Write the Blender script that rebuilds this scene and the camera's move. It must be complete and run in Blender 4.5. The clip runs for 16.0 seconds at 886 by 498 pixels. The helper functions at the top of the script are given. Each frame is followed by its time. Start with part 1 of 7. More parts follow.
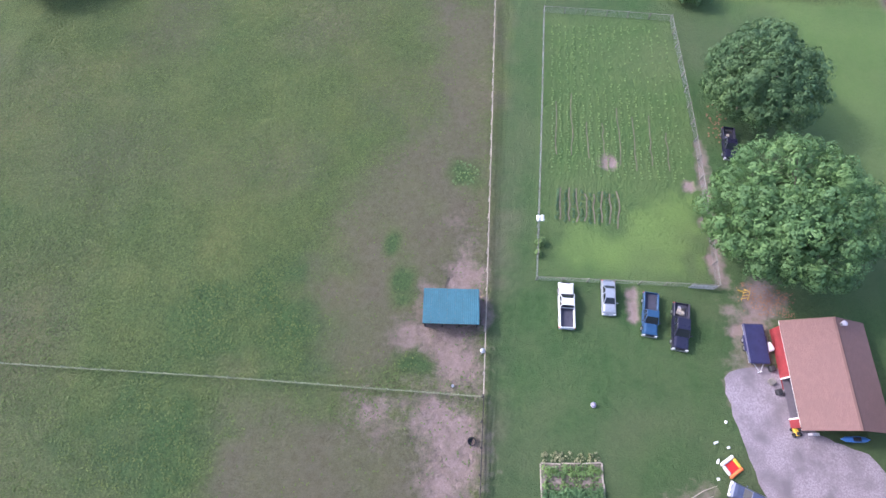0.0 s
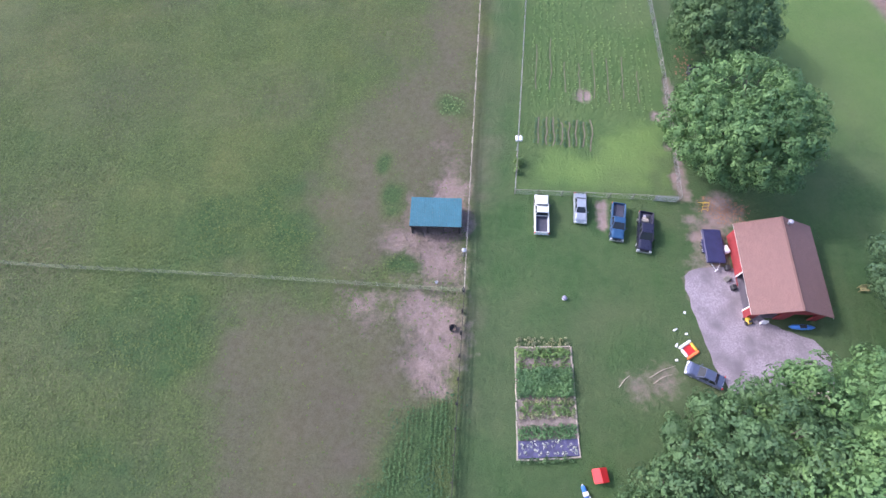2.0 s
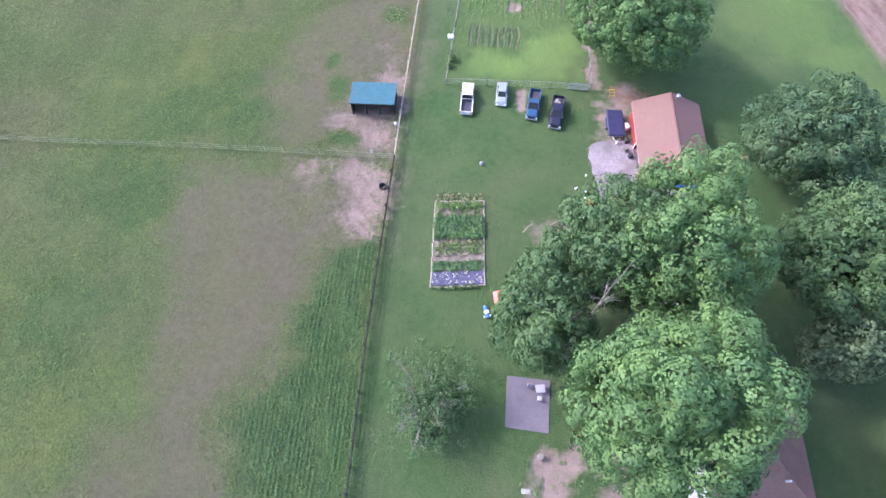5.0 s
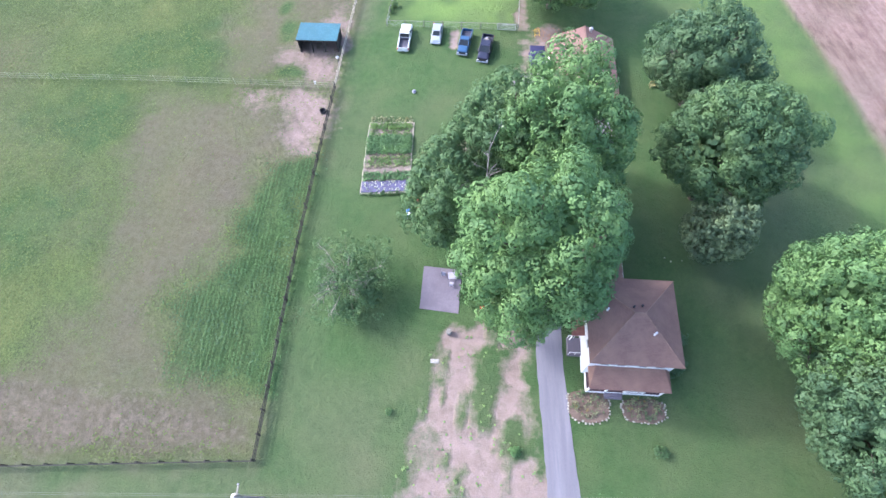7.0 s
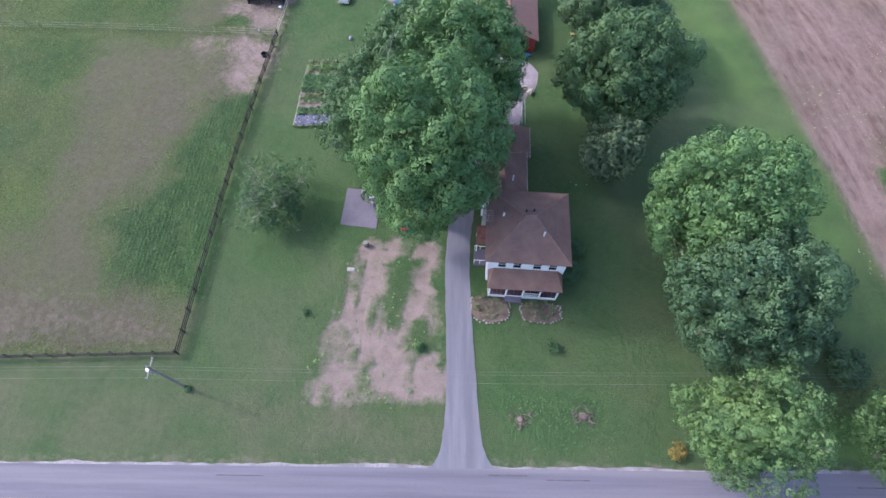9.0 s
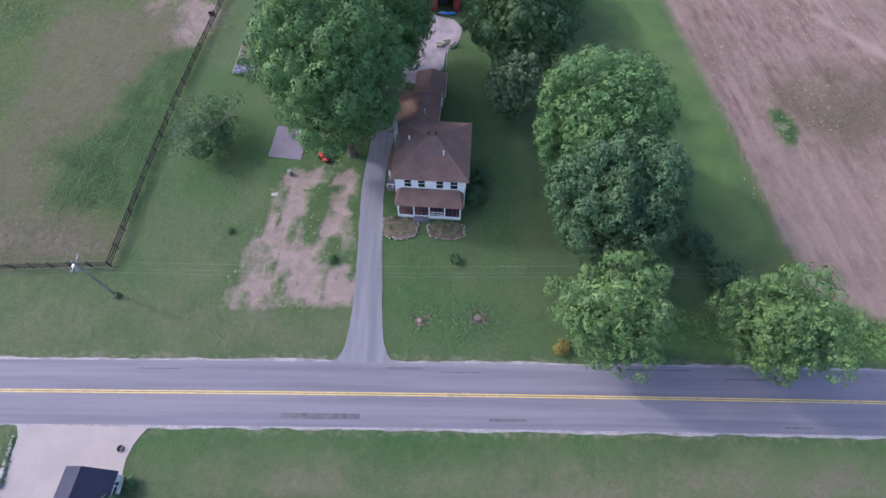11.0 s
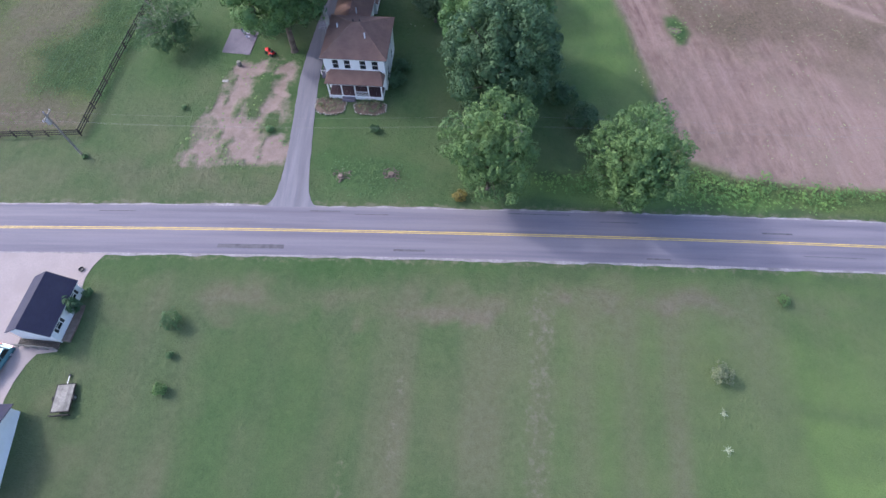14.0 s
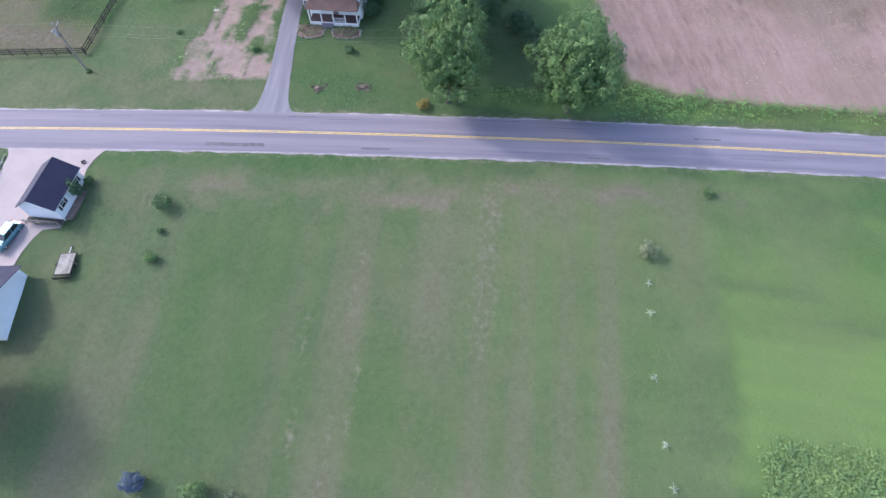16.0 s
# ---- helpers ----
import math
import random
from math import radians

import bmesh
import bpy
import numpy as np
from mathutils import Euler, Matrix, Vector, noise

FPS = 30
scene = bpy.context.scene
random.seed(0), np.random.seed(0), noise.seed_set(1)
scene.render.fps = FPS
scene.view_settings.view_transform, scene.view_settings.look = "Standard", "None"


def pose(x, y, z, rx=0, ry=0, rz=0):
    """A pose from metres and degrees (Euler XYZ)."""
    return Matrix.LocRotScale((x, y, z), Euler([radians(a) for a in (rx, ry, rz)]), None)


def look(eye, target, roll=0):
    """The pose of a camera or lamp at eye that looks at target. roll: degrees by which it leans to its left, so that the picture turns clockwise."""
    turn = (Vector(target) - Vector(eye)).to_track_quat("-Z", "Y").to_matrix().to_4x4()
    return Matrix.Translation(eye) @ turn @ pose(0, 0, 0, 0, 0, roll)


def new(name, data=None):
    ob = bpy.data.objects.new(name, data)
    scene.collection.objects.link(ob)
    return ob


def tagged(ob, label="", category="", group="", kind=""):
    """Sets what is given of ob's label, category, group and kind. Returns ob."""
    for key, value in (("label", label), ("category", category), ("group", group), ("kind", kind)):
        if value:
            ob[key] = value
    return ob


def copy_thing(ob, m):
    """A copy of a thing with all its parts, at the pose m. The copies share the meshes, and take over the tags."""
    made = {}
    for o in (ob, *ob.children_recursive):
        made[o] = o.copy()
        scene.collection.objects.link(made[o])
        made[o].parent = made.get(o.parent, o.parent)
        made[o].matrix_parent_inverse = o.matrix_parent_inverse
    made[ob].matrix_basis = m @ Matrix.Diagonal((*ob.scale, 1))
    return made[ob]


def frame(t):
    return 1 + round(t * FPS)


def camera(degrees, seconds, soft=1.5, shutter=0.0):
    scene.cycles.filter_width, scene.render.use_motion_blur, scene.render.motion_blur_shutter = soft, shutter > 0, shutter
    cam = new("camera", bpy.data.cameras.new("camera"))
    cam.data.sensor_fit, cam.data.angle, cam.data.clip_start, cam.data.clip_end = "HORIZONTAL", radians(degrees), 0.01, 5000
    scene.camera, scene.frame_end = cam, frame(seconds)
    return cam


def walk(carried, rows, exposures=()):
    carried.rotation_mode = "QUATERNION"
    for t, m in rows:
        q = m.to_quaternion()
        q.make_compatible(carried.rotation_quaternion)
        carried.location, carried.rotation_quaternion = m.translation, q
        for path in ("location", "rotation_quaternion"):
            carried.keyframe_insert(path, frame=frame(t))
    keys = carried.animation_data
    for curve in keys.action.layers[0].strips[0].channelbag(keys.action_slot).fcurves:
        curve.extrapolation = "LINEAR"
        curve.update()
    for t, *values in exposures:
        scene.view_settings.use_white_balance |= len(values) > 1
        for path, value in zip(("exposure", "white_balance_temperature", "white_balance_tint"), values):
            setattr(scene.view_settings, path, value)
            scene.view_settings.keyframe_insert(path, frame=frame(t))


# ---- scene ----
cam = camera(80.0, 16.0)
PATH = [
    (0, (-1.805, -8.61, 57.441), (-1.884, -7.854, 55.59), 0.0),
    (0.5, (-1.213, -11.935, 57.577), (-1.297, -11.164, 55.733), -0.1),
    (1, (-0.574, -15.305, 57.645), (-0.658, -14.52, 55.808), -0.0),
    (1.5, (0.385, -18.656, 57.877), (0.295, -17.857, 56.046), -0.2),
    (2, (1.41, -21.899, 57.83), (1.325, -21.097, 56.0), 0.3),
    (2.5, (2.654, -25.028, 57.822), (2.57, -24.221, 55.994), 0.5),
    (3, (4.251, -28.155, 57.705), (4.165, -27.342, 55.88), 0.5),
    (3.5, (6.15, -31.448, 57.956), (6.056, -30.625, 56.135), 0.2),
    (4, (8.022, -34.348, 57.902), (7.928, -33.518, 56.084), 0.4),
    (6.5, (21.838, -51.433, 58.549), (21.722, -50.569, 56.749), -0.5),
    (7, (24.374, -54.43, 58.124), (24.258, -53.549, 56.333), -0.4),
    (7.5, (26.856, -57.019, 57.941), (26.743, -56.129, 56.153), -0.0),
    (8, (29.811, -59.933, 57.753), (29.699, -59.036, 55.969), 0.2),
    (8.5, (32.532, -62.468, 57.786), (32.426, -61.568, 56.003), 0.6),
    (9, (35.651, -65.237, 57.446), (35.542, -64.324, 55.67), 0.6),
    (11.5, (51.137, -79.527, 56.697), (51.014, -78.554, 54.954), 0.2),
    (12, (53.724, -82.504, 56.612), (53.598, -81.528, 54.872), 0.0),
    (12.5, (56.15, -86.052, 56.448), (56.025, -85.065, 54.713), 0.0),
    (13, (58.491, -89.129, 56.362), (58.358, -88.143, 54.627), -0.3),
    (13.5, (60.81, -92.624, 56.244), (60.668, -91.639, 54.51), -0.5),
    (14, (63.227, -96.625, 56.057), (63.078, -95.637, 54.325), -0.6),
    (14.5, (65.355, -100.459, 55.859), (65.202, -99.468, 54.129), -0.6),
    (15, (67.343, -104.545, 55.651), (67.188, -103.548, 53.924), -0.4),
    (15.5, (69.127, -108.37, 55.411), (68.972, -107.367, 53.688), -0.3),
    (16, (71.278, -112.781, 55.155), (71.118, -111.773, 53.435), -0.4),
]
EXPOSURES = [(t, stops, 5800, tint) for t, stops, tint in ((0, 1.47, 22), (4, 1.58, 23), (6.5, 2.18, 17), (7.2, 2.1, 15), (9, 1.42, 16), (12.5, 1.21, 17), (16, 1.55, 16))]
walk(cam, [(t, look(eye, target, roll)) for t, eye, target, roll in PATH], EXPOSURES)

# ---- light ----
SUN_DIR = Vector((-0.97, 0.22, 0.81)).normalized()
world = bpy.data.worlds.new("sky")
scene.world = world
world.use_nodes = True
wn = world.node_tree.nodes
sky = wn.new("ShaderNodeTexSky")
sky.sky_type, sky.sun_disc = "NISHITA", False
sky.sun_elevation, sky.sun_rotation = math.asin(SUN_DIR.z), radians(284)
sky.air_density, sky.dust_density = 1.0, 3.0
wn["Background"].inputs["Strength"].default_value = 0.15
world.node_tree.links.new(sky.outputs[0], wn["Background"].inputs["Color"])
sun = new("sun", bpy.data.lights.new("sun", "SUN"))
sun.data.energy, sun.data.angle, sun.data.color = 0.97, radians(3.0), (1.0, 0.96, 0.9)
sun.matrix_world = look(SUN_DIR * 200, (0, 0, 0))


# ---- materials ----
def nodes_of(name):
    m = bpy.data.materials.new(name)
    m.use_nodes = True
    nt = m.node_tree
    return m, nt, nt.nodes["Principled BSDF"]


def link(nt, a, b):
    nt.links.new(a, b)


def noise_node(nt, vec, scale, detail=3.0, rough=0.55):
    n = nt.nodes.new("ShaderNodeTexNoise")
    n.inputs["Scale"].default_value, n.inputs["Detail"].default_value, n.inputs["Roughness"].default_value = scale, detail, rough
    link(nt, vec, n.inputs["Vector"])
    return n.outputs["Fac"]


def ramp(nt, fac, lo, hi, a=0.0, b=1.0):
    n = nt.nodes.new("ShaderNodeMapRange")
    n.inputs[1].default_value, n.inputs[2].default_value, n.inputs[3].default_value, n.inputs[4].default_value = lo, hi, a, b
    link(nt, fac, n.inputs[0])
    return n.outputs[0]


def mixc(nt, fac, a, b, mode="MIX"):
    n = nt.nodes.new("ShaderNodeMix")
    n.data_type, n.blend_type = "RGBA", mode
    for sock, v in ((n.inputs[0], fac), (n.inputs[6], a), (n.inputs[7], b)):
        if isinstance(v, tuple):
            sock.default_value = (*v, 1.0)
        elif isinstance(v, (int, float)):
            sock.default_value = v
        else:
            link(nt, v, sock)
    return n.outputs[2]


def mathn(nt, op, a, b):
    n = nt.nodes.new("ShaderNodeMath")
    n.operation = op
    for sock, v in zip(n.inputs, (a, b)):
        if isinstance(v, (int, float)):
            sock.default_value = v
        else:
            link(nt, v, sock)
    return n.outputs[0]


def bump(nt, bsdf, height, strength, distance):
    n = nt.nodes.new("ShaderNodeBump")
    n.inputs["Strength"].default_value, n.inputs["Distance"].default_value = strength, distance
    link(nt, height, n.inputs["Height"])
    link(nt, n.outputs[0], bsdf.inputs["Normal"])


def where(nt):
    return nt.nodes.new("ShaderNodeNewGeometry").outputs["Position"]


def local(nt):
    return nt.nodes.new("ShaderNodeTexCoord").outputs["Object"]


def along(nt, vec, turn, stretch):
    """Turns the plan and then squeezes it, for streaks that run along one way."""
    for how in (("Rotation", (0, 0, radians(turn))), ("Scale", stretch)):
        n = nt.nodes.new("ShaderNodeMapping")
        n.inputs[how[0]].default_value = how[1]
        link(nt, vec, n.inputs["Vector"])
        vec = n.outputs[0]
    return vec


def siding_material(name, colour, board):
    """Painted boards, each lapping over the one beneath."""
    m, nt, bsdf = nodes_of(name)
    pos = where(nt)
    sep = nt.nodes.new("ShaderNodeSeparateXYZ")
    link(nt, pos, sep.inputs[0])
    lap = mathn(nt, "FRACT", mathn(nt, "DIVIDE", sep.outputs[2], board), 0.0)
    st, f = noise_node(nt, pos, 0.6, 4.0), noise_node(nt, pos, 6.0, 4.0)
    col = mixc(nt, ramp(nt, st, 0.4, 0.7), colour, rgb(colour, 0.9))
    col = mixc(nt, mathn(nt, "MULTIPLY", ramp(nt, f, 0.5, 0.8), 0.3), col, rgb(colour, 0.8))
    link(nt, col, bsdf.inputs["Base Color"])
    bsdf.inputs["Roughness"].default_value = 0.6
    bump(nt, bsdf, lap, 0.7, -0.02)
    return m


def rgb(c, k):
    return tuple(min(1.0, v * k) for v in c)


def plain(name, colour, rough=0.7, metal=0.0, vary=0.18, fine=14.0, coarse=1.5, relief=0.2, depth=0.02, dirt=None, each=0.0):
    """A surface with grain and blotches at two scales; each: how much pieces differ from one another."""
    m, nt, bsdf = nodes_of(name)
    vec = where(nt)
    f, c = noise_node(nt, vec, fine, 4.0), noise_node(nt, vec, coarse, 3.0)
    col = mixc(nt, ramp(nt, f, 0.3, 0.7), rgb(colour, 1 - vary), rgb(colour, 1 + vary))
    col = mixc(nt, ramp(nt, c, 0.42, 0.68), col, dirt or rgb(colour, 1 - 1.4 * vary))
    if each:
        o = nt.nodes.new("ShaderNodeObjectInfo").outputs["Random"]
        col = mixc(nt, 1.0, col, mixc(nt, o, rgb((1, 1, 1), 1 - each), (1.0, 1.0, 1.0)), "MULTIPLY")
    link(nt, col, bsdf.inputs["Base Color"])
    bsdf.inputs["Roughness"].default_value, bsdf.inputs["Metallic"].default_value = rough, metal
    if relief:
        bump(nt, bsdf, f, relief, depth)
    return m


def paint(name, colour, rough=0.3, metal=0.0, coat=0.3):
    m, nt, bsdf = nodes_of(name)
    n = noise_node(nt, local(nt), 3.0, 4.0)
    link(nt, mixc(nt, ramp(nt, n, 0.35, 0.75), colour, rgb(colour, 0.82)), bsdf.inputs["Base Color"])
    link(nt, ramp(nt, n, 0.3, 0.8, rough, rough + 0.15), bsdf.inputs["Roughness"])
    bsdf.inputs["Metallic"].default_value, bsdf.inputs["Coat Weight"].default_value = metal, coat
    return m


def leaf_material(name, dark, light, gap=0.35):
    """Leaves that differ a little one from the next and more from bough to bough."""
    m, nt, bsdf = nodes_of(name)
    isl = ramp(nt, nt.nodes.new("ShaderNodeNewGeometry").outputs["Random Per Island"], 0.0, 1.0, 0.32, 0.68)
    pos = where(nt)
    bough, big = noise_node(nt, pos, 0.75, 2.0), noise_node(nt, pos, 0.2, 3.0)
    col = mixc(nt, isl, dark, light)
    tint = (light[0] * 1.12, light[1] * 1.02, light[2] * 0.8)
    col = mixc(nt, ramp(nt, big, 0.4, 0.68, 0.0, gap), col, tint)
    col = mixc(nt, 1.0, col, mixc(nt, ramp(nt, bough, 0.35, 0.65), (0.74, 0.78, 0.82), (1.14, 1.12, 1.06)), "MULTIPLY")
    link(nt, col, bsdf.inputs["Base Color"])
    bsdf.inputs["Roughness"].default_value = 0.6
    bsdf.inputs["Specular IOR Level"].default_value = 0.22
    tr = nt.nodes.new("ShaderNodeBsdfTranslucent")
    link(nt, col, tr.inputs["Color"])
    mx = nt.nodes.new("ShaderNodeMixShader")
    mx.inputs[0].default_value = 0.22
    link(nt, bsdf.outputs[0], mx.inputs[1])
    link(nt, tr.outputs[0], mx.inputs[2])
    link(nt, mx.outputs[0], nt.nodes["Material Output"].inputs["Surface"])
    return m


def ground_material():
    m, nt, bsdf = nodes_of("ground_cover")
    pos = where(nt)
    a = nt.nodes.new("ShaderNodeAttribute")
    a.attribute_name = "cover"
    b = nt.nodes.new("ShaderNodeAttribute")
    b.attribute_name = "tone"
    sa, sb = nt.nodes.new("ShaderNodeSeparateColor"), nt.nodes.new("ShaderNodeSeparateColor")
    link(nt, a.outputs["Color"], sa.inputs[0])
    link(nt, b.outputs["Color"], sb.inputs[0])
    dry, bare, lush, plow = sa.outputs[0], sa.outputs[1], sa.outputs[2], a.outputs["Alpha"]
    bright, mown, weedy = sb.outputs[0], sb.outputs[1], sb.outputs[2]
    n_fine, n_mid = noise_node(nt, pos, 7.0, 4.0, 0.65), noise_node(nt, pos, 1.3, 4.0, 0.6)
    n_big, n_huge = noise_node(nt, pos, 0.16, 4.0, 0.6), noise_node(nt, pos, 0.045, 3.0)
    # pasture
    grass = mixc(nt, ramp(nt, n_mid, 0.3, 0.7), GRASS_A, GRASS_B)
    grass = mixc(nt, ramp(nt, n_big, 0.42, 0.62), grass, GRASS_C)
    grass = mixc(nt, mathn(nt, "MULTIPLY", ramp(nt, noise_node(nt, pos, 0.11, 5.0, 0.7), 0.48, 0.62), 0.8), grass, LUSH_B)
    grass = mixc(nt, mathn(nt, "MULTIPLY", ramp(nt, n_huge, 0.4, 0.65), 0.6), grass, GRASS_D)
    lawn = mixc(nt, ramp(nt, n_mid, 0.3, 0.7), LAWN_A, LAWN_B)
    lawn = mixc(nt, mathn(nt, "MULTIPLY", ramp(nt, n_big, 0.38, 0.66), 0.75), lawn, LAWN_C)
    lawn = mixc(nt, mathn(nt, "MULTIPLY", ramp(nt, n_huge, 0.45, 0.7), 0.3), lawn, DRY_A)
    # mower lines
    w = nt.nodes.new("ShaderNodeTexWave")
    w.inputs["Scale"].default_value, w.inputs["Distortion"].default_value, w.inputs["Detail"].default_value = 0.17, 2.5, 3.0
    link(nt, pos, w.inputs["Vector"])
    lawn = mixc(nt, mathn(nt, "MULTIPLY", ramp(nt, w.outputs["Fac"], 0.55, 0.95), 0.1), lawn, LAWN_D)
    col = mixc(nt, mown, grass, lawn)
    col = mixc(nt, bright, col, BRIGHT)
    leafy = noise_node(nt, pos, 4.2, 5.0, 0.75)
    patchy = ramp(nt, noise_node(nt, pos, 0.13, 4.0, 0.6), 0.42, 0.6)
    rough_grass = mixc(nt, ramp(nt, leafy, 0.42, 0.58), TUFT, LEAFY)
    col = mixc(nt, mathn(nt, "MULTIPLY", weedy, mathn(nt, "ADD", 0.3, mathn(nt, "MULTIPLY", patchy, 0.65))), col, rough_grass)
    col = mixc(nt, lush, col, mixc(nt, ramp(nt, n_mid, 0.35, 0.65), mixc(nt, ramp(nt, leafy, 0.4, 0.6), LUSH_A, LUSH_B), LUSH_B))
    dryc = mixc(nt, ramp(nt, n_mid, 0.32, 0.68), DRY_A, DRY_B)
    col = mixc(nt, dry, col, dryc)
    soil = mixc(nt, ramp(nt, noise_node(nt, pos, 0.8, 2.0, 0.5), 0.3, 0.7), BARE_A, BARE_B)
    soil = mixc(nt, ramp(nt, noise_node(nt, pos, 0.7, 4.0, 0.6), 0.54, 0.74), soil, BARE_C)
    bb = ramp(nt, mathn(nt, "ADD", bare, mathn(nt, "MULTIPLY", mathn(nt, "SUBTRACT", n_mid, 0.5), 1.0)), 0.18, 0.78)
    col = mixc(nt, mathn(nt, "MULTIPLY", bb, ramp(nt, bare, 0.02, 0.15)), col, soil)
    # ploughed land
    rows = noise_node(nt, along(nt, pos, -15.7, (1.0, 0.3, 1.0)), 1.1, 5.0, 0.7)
    furrow = noise_node(nt, along(nt, pos, -15.7, (1.0, 0.05, 1.0)), 0.8, 4.0, 0.6)
    pl = mixc(nt, ramp(nt, rows, 0.38, 0.62), PLOW_A, PLOW_B)
    pl = mixc(nt, ramp(nt, n_big, 0.4, 0.65), pl, mixc(nt, n_mid, PLOW_C, PLOW_A))
    pl = mixc(nt, mathn(nt, "MULTIPLY", ramp(nt, furrow, 0.5, 0.68), 0.4), pl, PLOW_C)
    pl = mixc(nt, mathn(nt, "MULTIPLY", ramp(nt, furrow, 0.48, 0.34), 0.4), pl, PLOW_A)
    pl = mixc(nt, mathn(nt, "MULTIPLY", ramp(nt, n_huge, 0.5, 0.64), 0.45), pl, PLOW_D)
    stale = mixc(nt, ramp(nt, noise_node(nt, pos, 1.9, 5.0, 0.75), 0.42, 0.6), PLOW_D, PLOW_E)
    pl = mixc(nt, weedy, pl, stale)
    pl = mixc(nt, bright, pl, PLOW_F)
    col = mixc(nt, plow, col, pl)
    col = mixc(nt, 1.0, col, mixc(nt, ramp(nt, n_fine, 0.25, 0.75), (0.74, 0.74, 0.74), (1.0, 1.0, 1.0)), "MULTIPLY")
    link(nt, col, bsdf.inputs["Base Color"])
    clump = ramp(nt, noise_node(nt, pos, 3.2, 5.0, 0.75), 0.38, 0.62)
    col = mixc(nt, mathn(nt, "MULTIPLY", weedy, mathn(nt, "SUBTRACT", 1.0, dry)), col, mixc(nt, 1.0, col, mixc(nt, clump, (0.9, 0.9, 0.92), (1.3, 1.28, 1.25)), "MULTIPLY"))
    link(nt, col, bsdf.inputs["Base Color"])
    bsdf.inputs["Roughness"].default_value = 0.9
    bsdf.inputs["Specular IOR Level"].default_value = 0.15
    bump(nt, bsdf, mathn(nt, "MULTIPLY", mathn(nt, "ADD", mathn(nt, "ADD", n_fine, mathn(nt, "MULTIPLY", n_mid, 1.5)), mathn(nt, "MULTIPLY", mathn(nt, "MULTIPLY", leafy, weedy), 4.0)), mathn(nt, "SUBTRACT", 1.0, mathn(nt, "MULTIPLY", bb, 0.7))), 0.8, 0.24)
    return m


def asphalt_material(name, a, b, c, turn=-6.64, stretch=(0.03, 1.0, 1.0)):
    m, nt, bsdf = nodes_of(name)
    pos = where(nt)
    mp = along(nt, pos, turn, stretch)
    streak = noise_node(nt, mp, 1.6, 4.0, 0.6)
    f, g = noise_node(nt, pos, 9.0, 4.0, 0.7), noise_node(nt, mp, 0.6, 4.0)
    col = mixc(nt, ramp(nt, streak, 0.35, 0.65), a, b)
    col = mixc(nt, ramp(nt, g, 0.45, 0.7), col, c)
    col = mixc(nt, 1.0, col, mixc(nt, ramp(nt, f, 0.25, 0.75), (0.8, 0.8, 0.8), (1.0, 1.0, 1.0)), "MULTIPLY")
    link(nt, col, bsdf.inputs["Base Color"])
    bsdf.inputs["Roughness"].default_value = 0.85
    bump(nt, bsdf, f, 0.25, 0.02)
    return m


def shingle_material(name, a, b):
    """Courses of asphalt shingles, seen as faint lines along the slope, with stains."""
    m, nt, bsdf = nodes_of(name)
    vec = local(nt)
    br = nt.nodes.new("ShaderNodeTexBrick")
    br.inputs["Scale"].default_value = 1.0
    br.inputs["Brick Width"].default_value, br.inputs["Row Height"].default_value, br.inputs["Mortar Size"].default_value = 0.33, 0.14, 0.008
    br.inputs["Color1"].default_value, br.inputs["Color2"].default_value, br.inputs["Mortar"].default_value = (*a, 1), (*rgb(a, 0.86), 1), (*rgb(a, 0.6), 1)
    uv = nt.nodes.new("ShaderNodeUVMap")
    link(nt, uv.outputs[0], br.inputs["Vector"])
    st, f = noise_node(nt, vec, 0.55, 4.0), noise_node(nt, vec, 12.0, 3.0)
    col = mixc(nt, mathn(nt, "MULTIPLY", ramp(nt, st, 0.4, 0.7), 0.7), br.outputs["Color"], b)
    col = mixc(nt, 1.0, col, mixc(nt, f, (0.75, 0.75, 0.75), (1.0, 1.0, 1.0)), "MULTIPLY")
    link(nt, col, bsdf.inputs["Base Color"])
    bsdf.inputs["Roughness"].default_value = 0.9
    bump(nt, bsdf, br.outputs["Fac"], 0.3, -0.01)
    return m


GRASS_A, GRASS_B, GRASS_C, GRASS_D = (0.099, 0.141, 0.053), (0.131, 0.178, 0.068), (0.143, 0.184, 0.066), (0.193, 0.211, 0.077)
LAWN_A, LAWN_B, LAWN_C, LAWN_D = (0.049, 0.103, 0.035), (0.070, 0.128, 0.046), (0.095, 0.139, 0.057), (0.099, 0.133, 0.065)
BRIGHT, TUFT, LUSH_A, LUSH_B = (0.160, 0.250, 0.072), (0.078, 0.116, 0.045), (0.046, 0.098, 0.036), (0.070, 0.138, 0.048)
LEAFY = (0.140, 0.195, 0.066)
DRY_A, DRY_B = (0.156, 0.139, 0.095), (0.196, 0.171, 0.127)
BARE_A, BARE_B, BARE_C = (0.238, 0.183, 0.158), (0.293, 0.228, 0.206), (0.197, 0.155, 0.129)
PLOW_A, PLOW_B, PLOW_C, PLOW_D = (0.170, 0.108, 0.090), (0.300, 0.208, 0.178), (0.385, 0.285, 0.25), (0.140, 0.118, 0.076)
PLOW_E, PLOW_F = (0.205, 0.158, 0.115), (0.385, 0.285, 0.24)
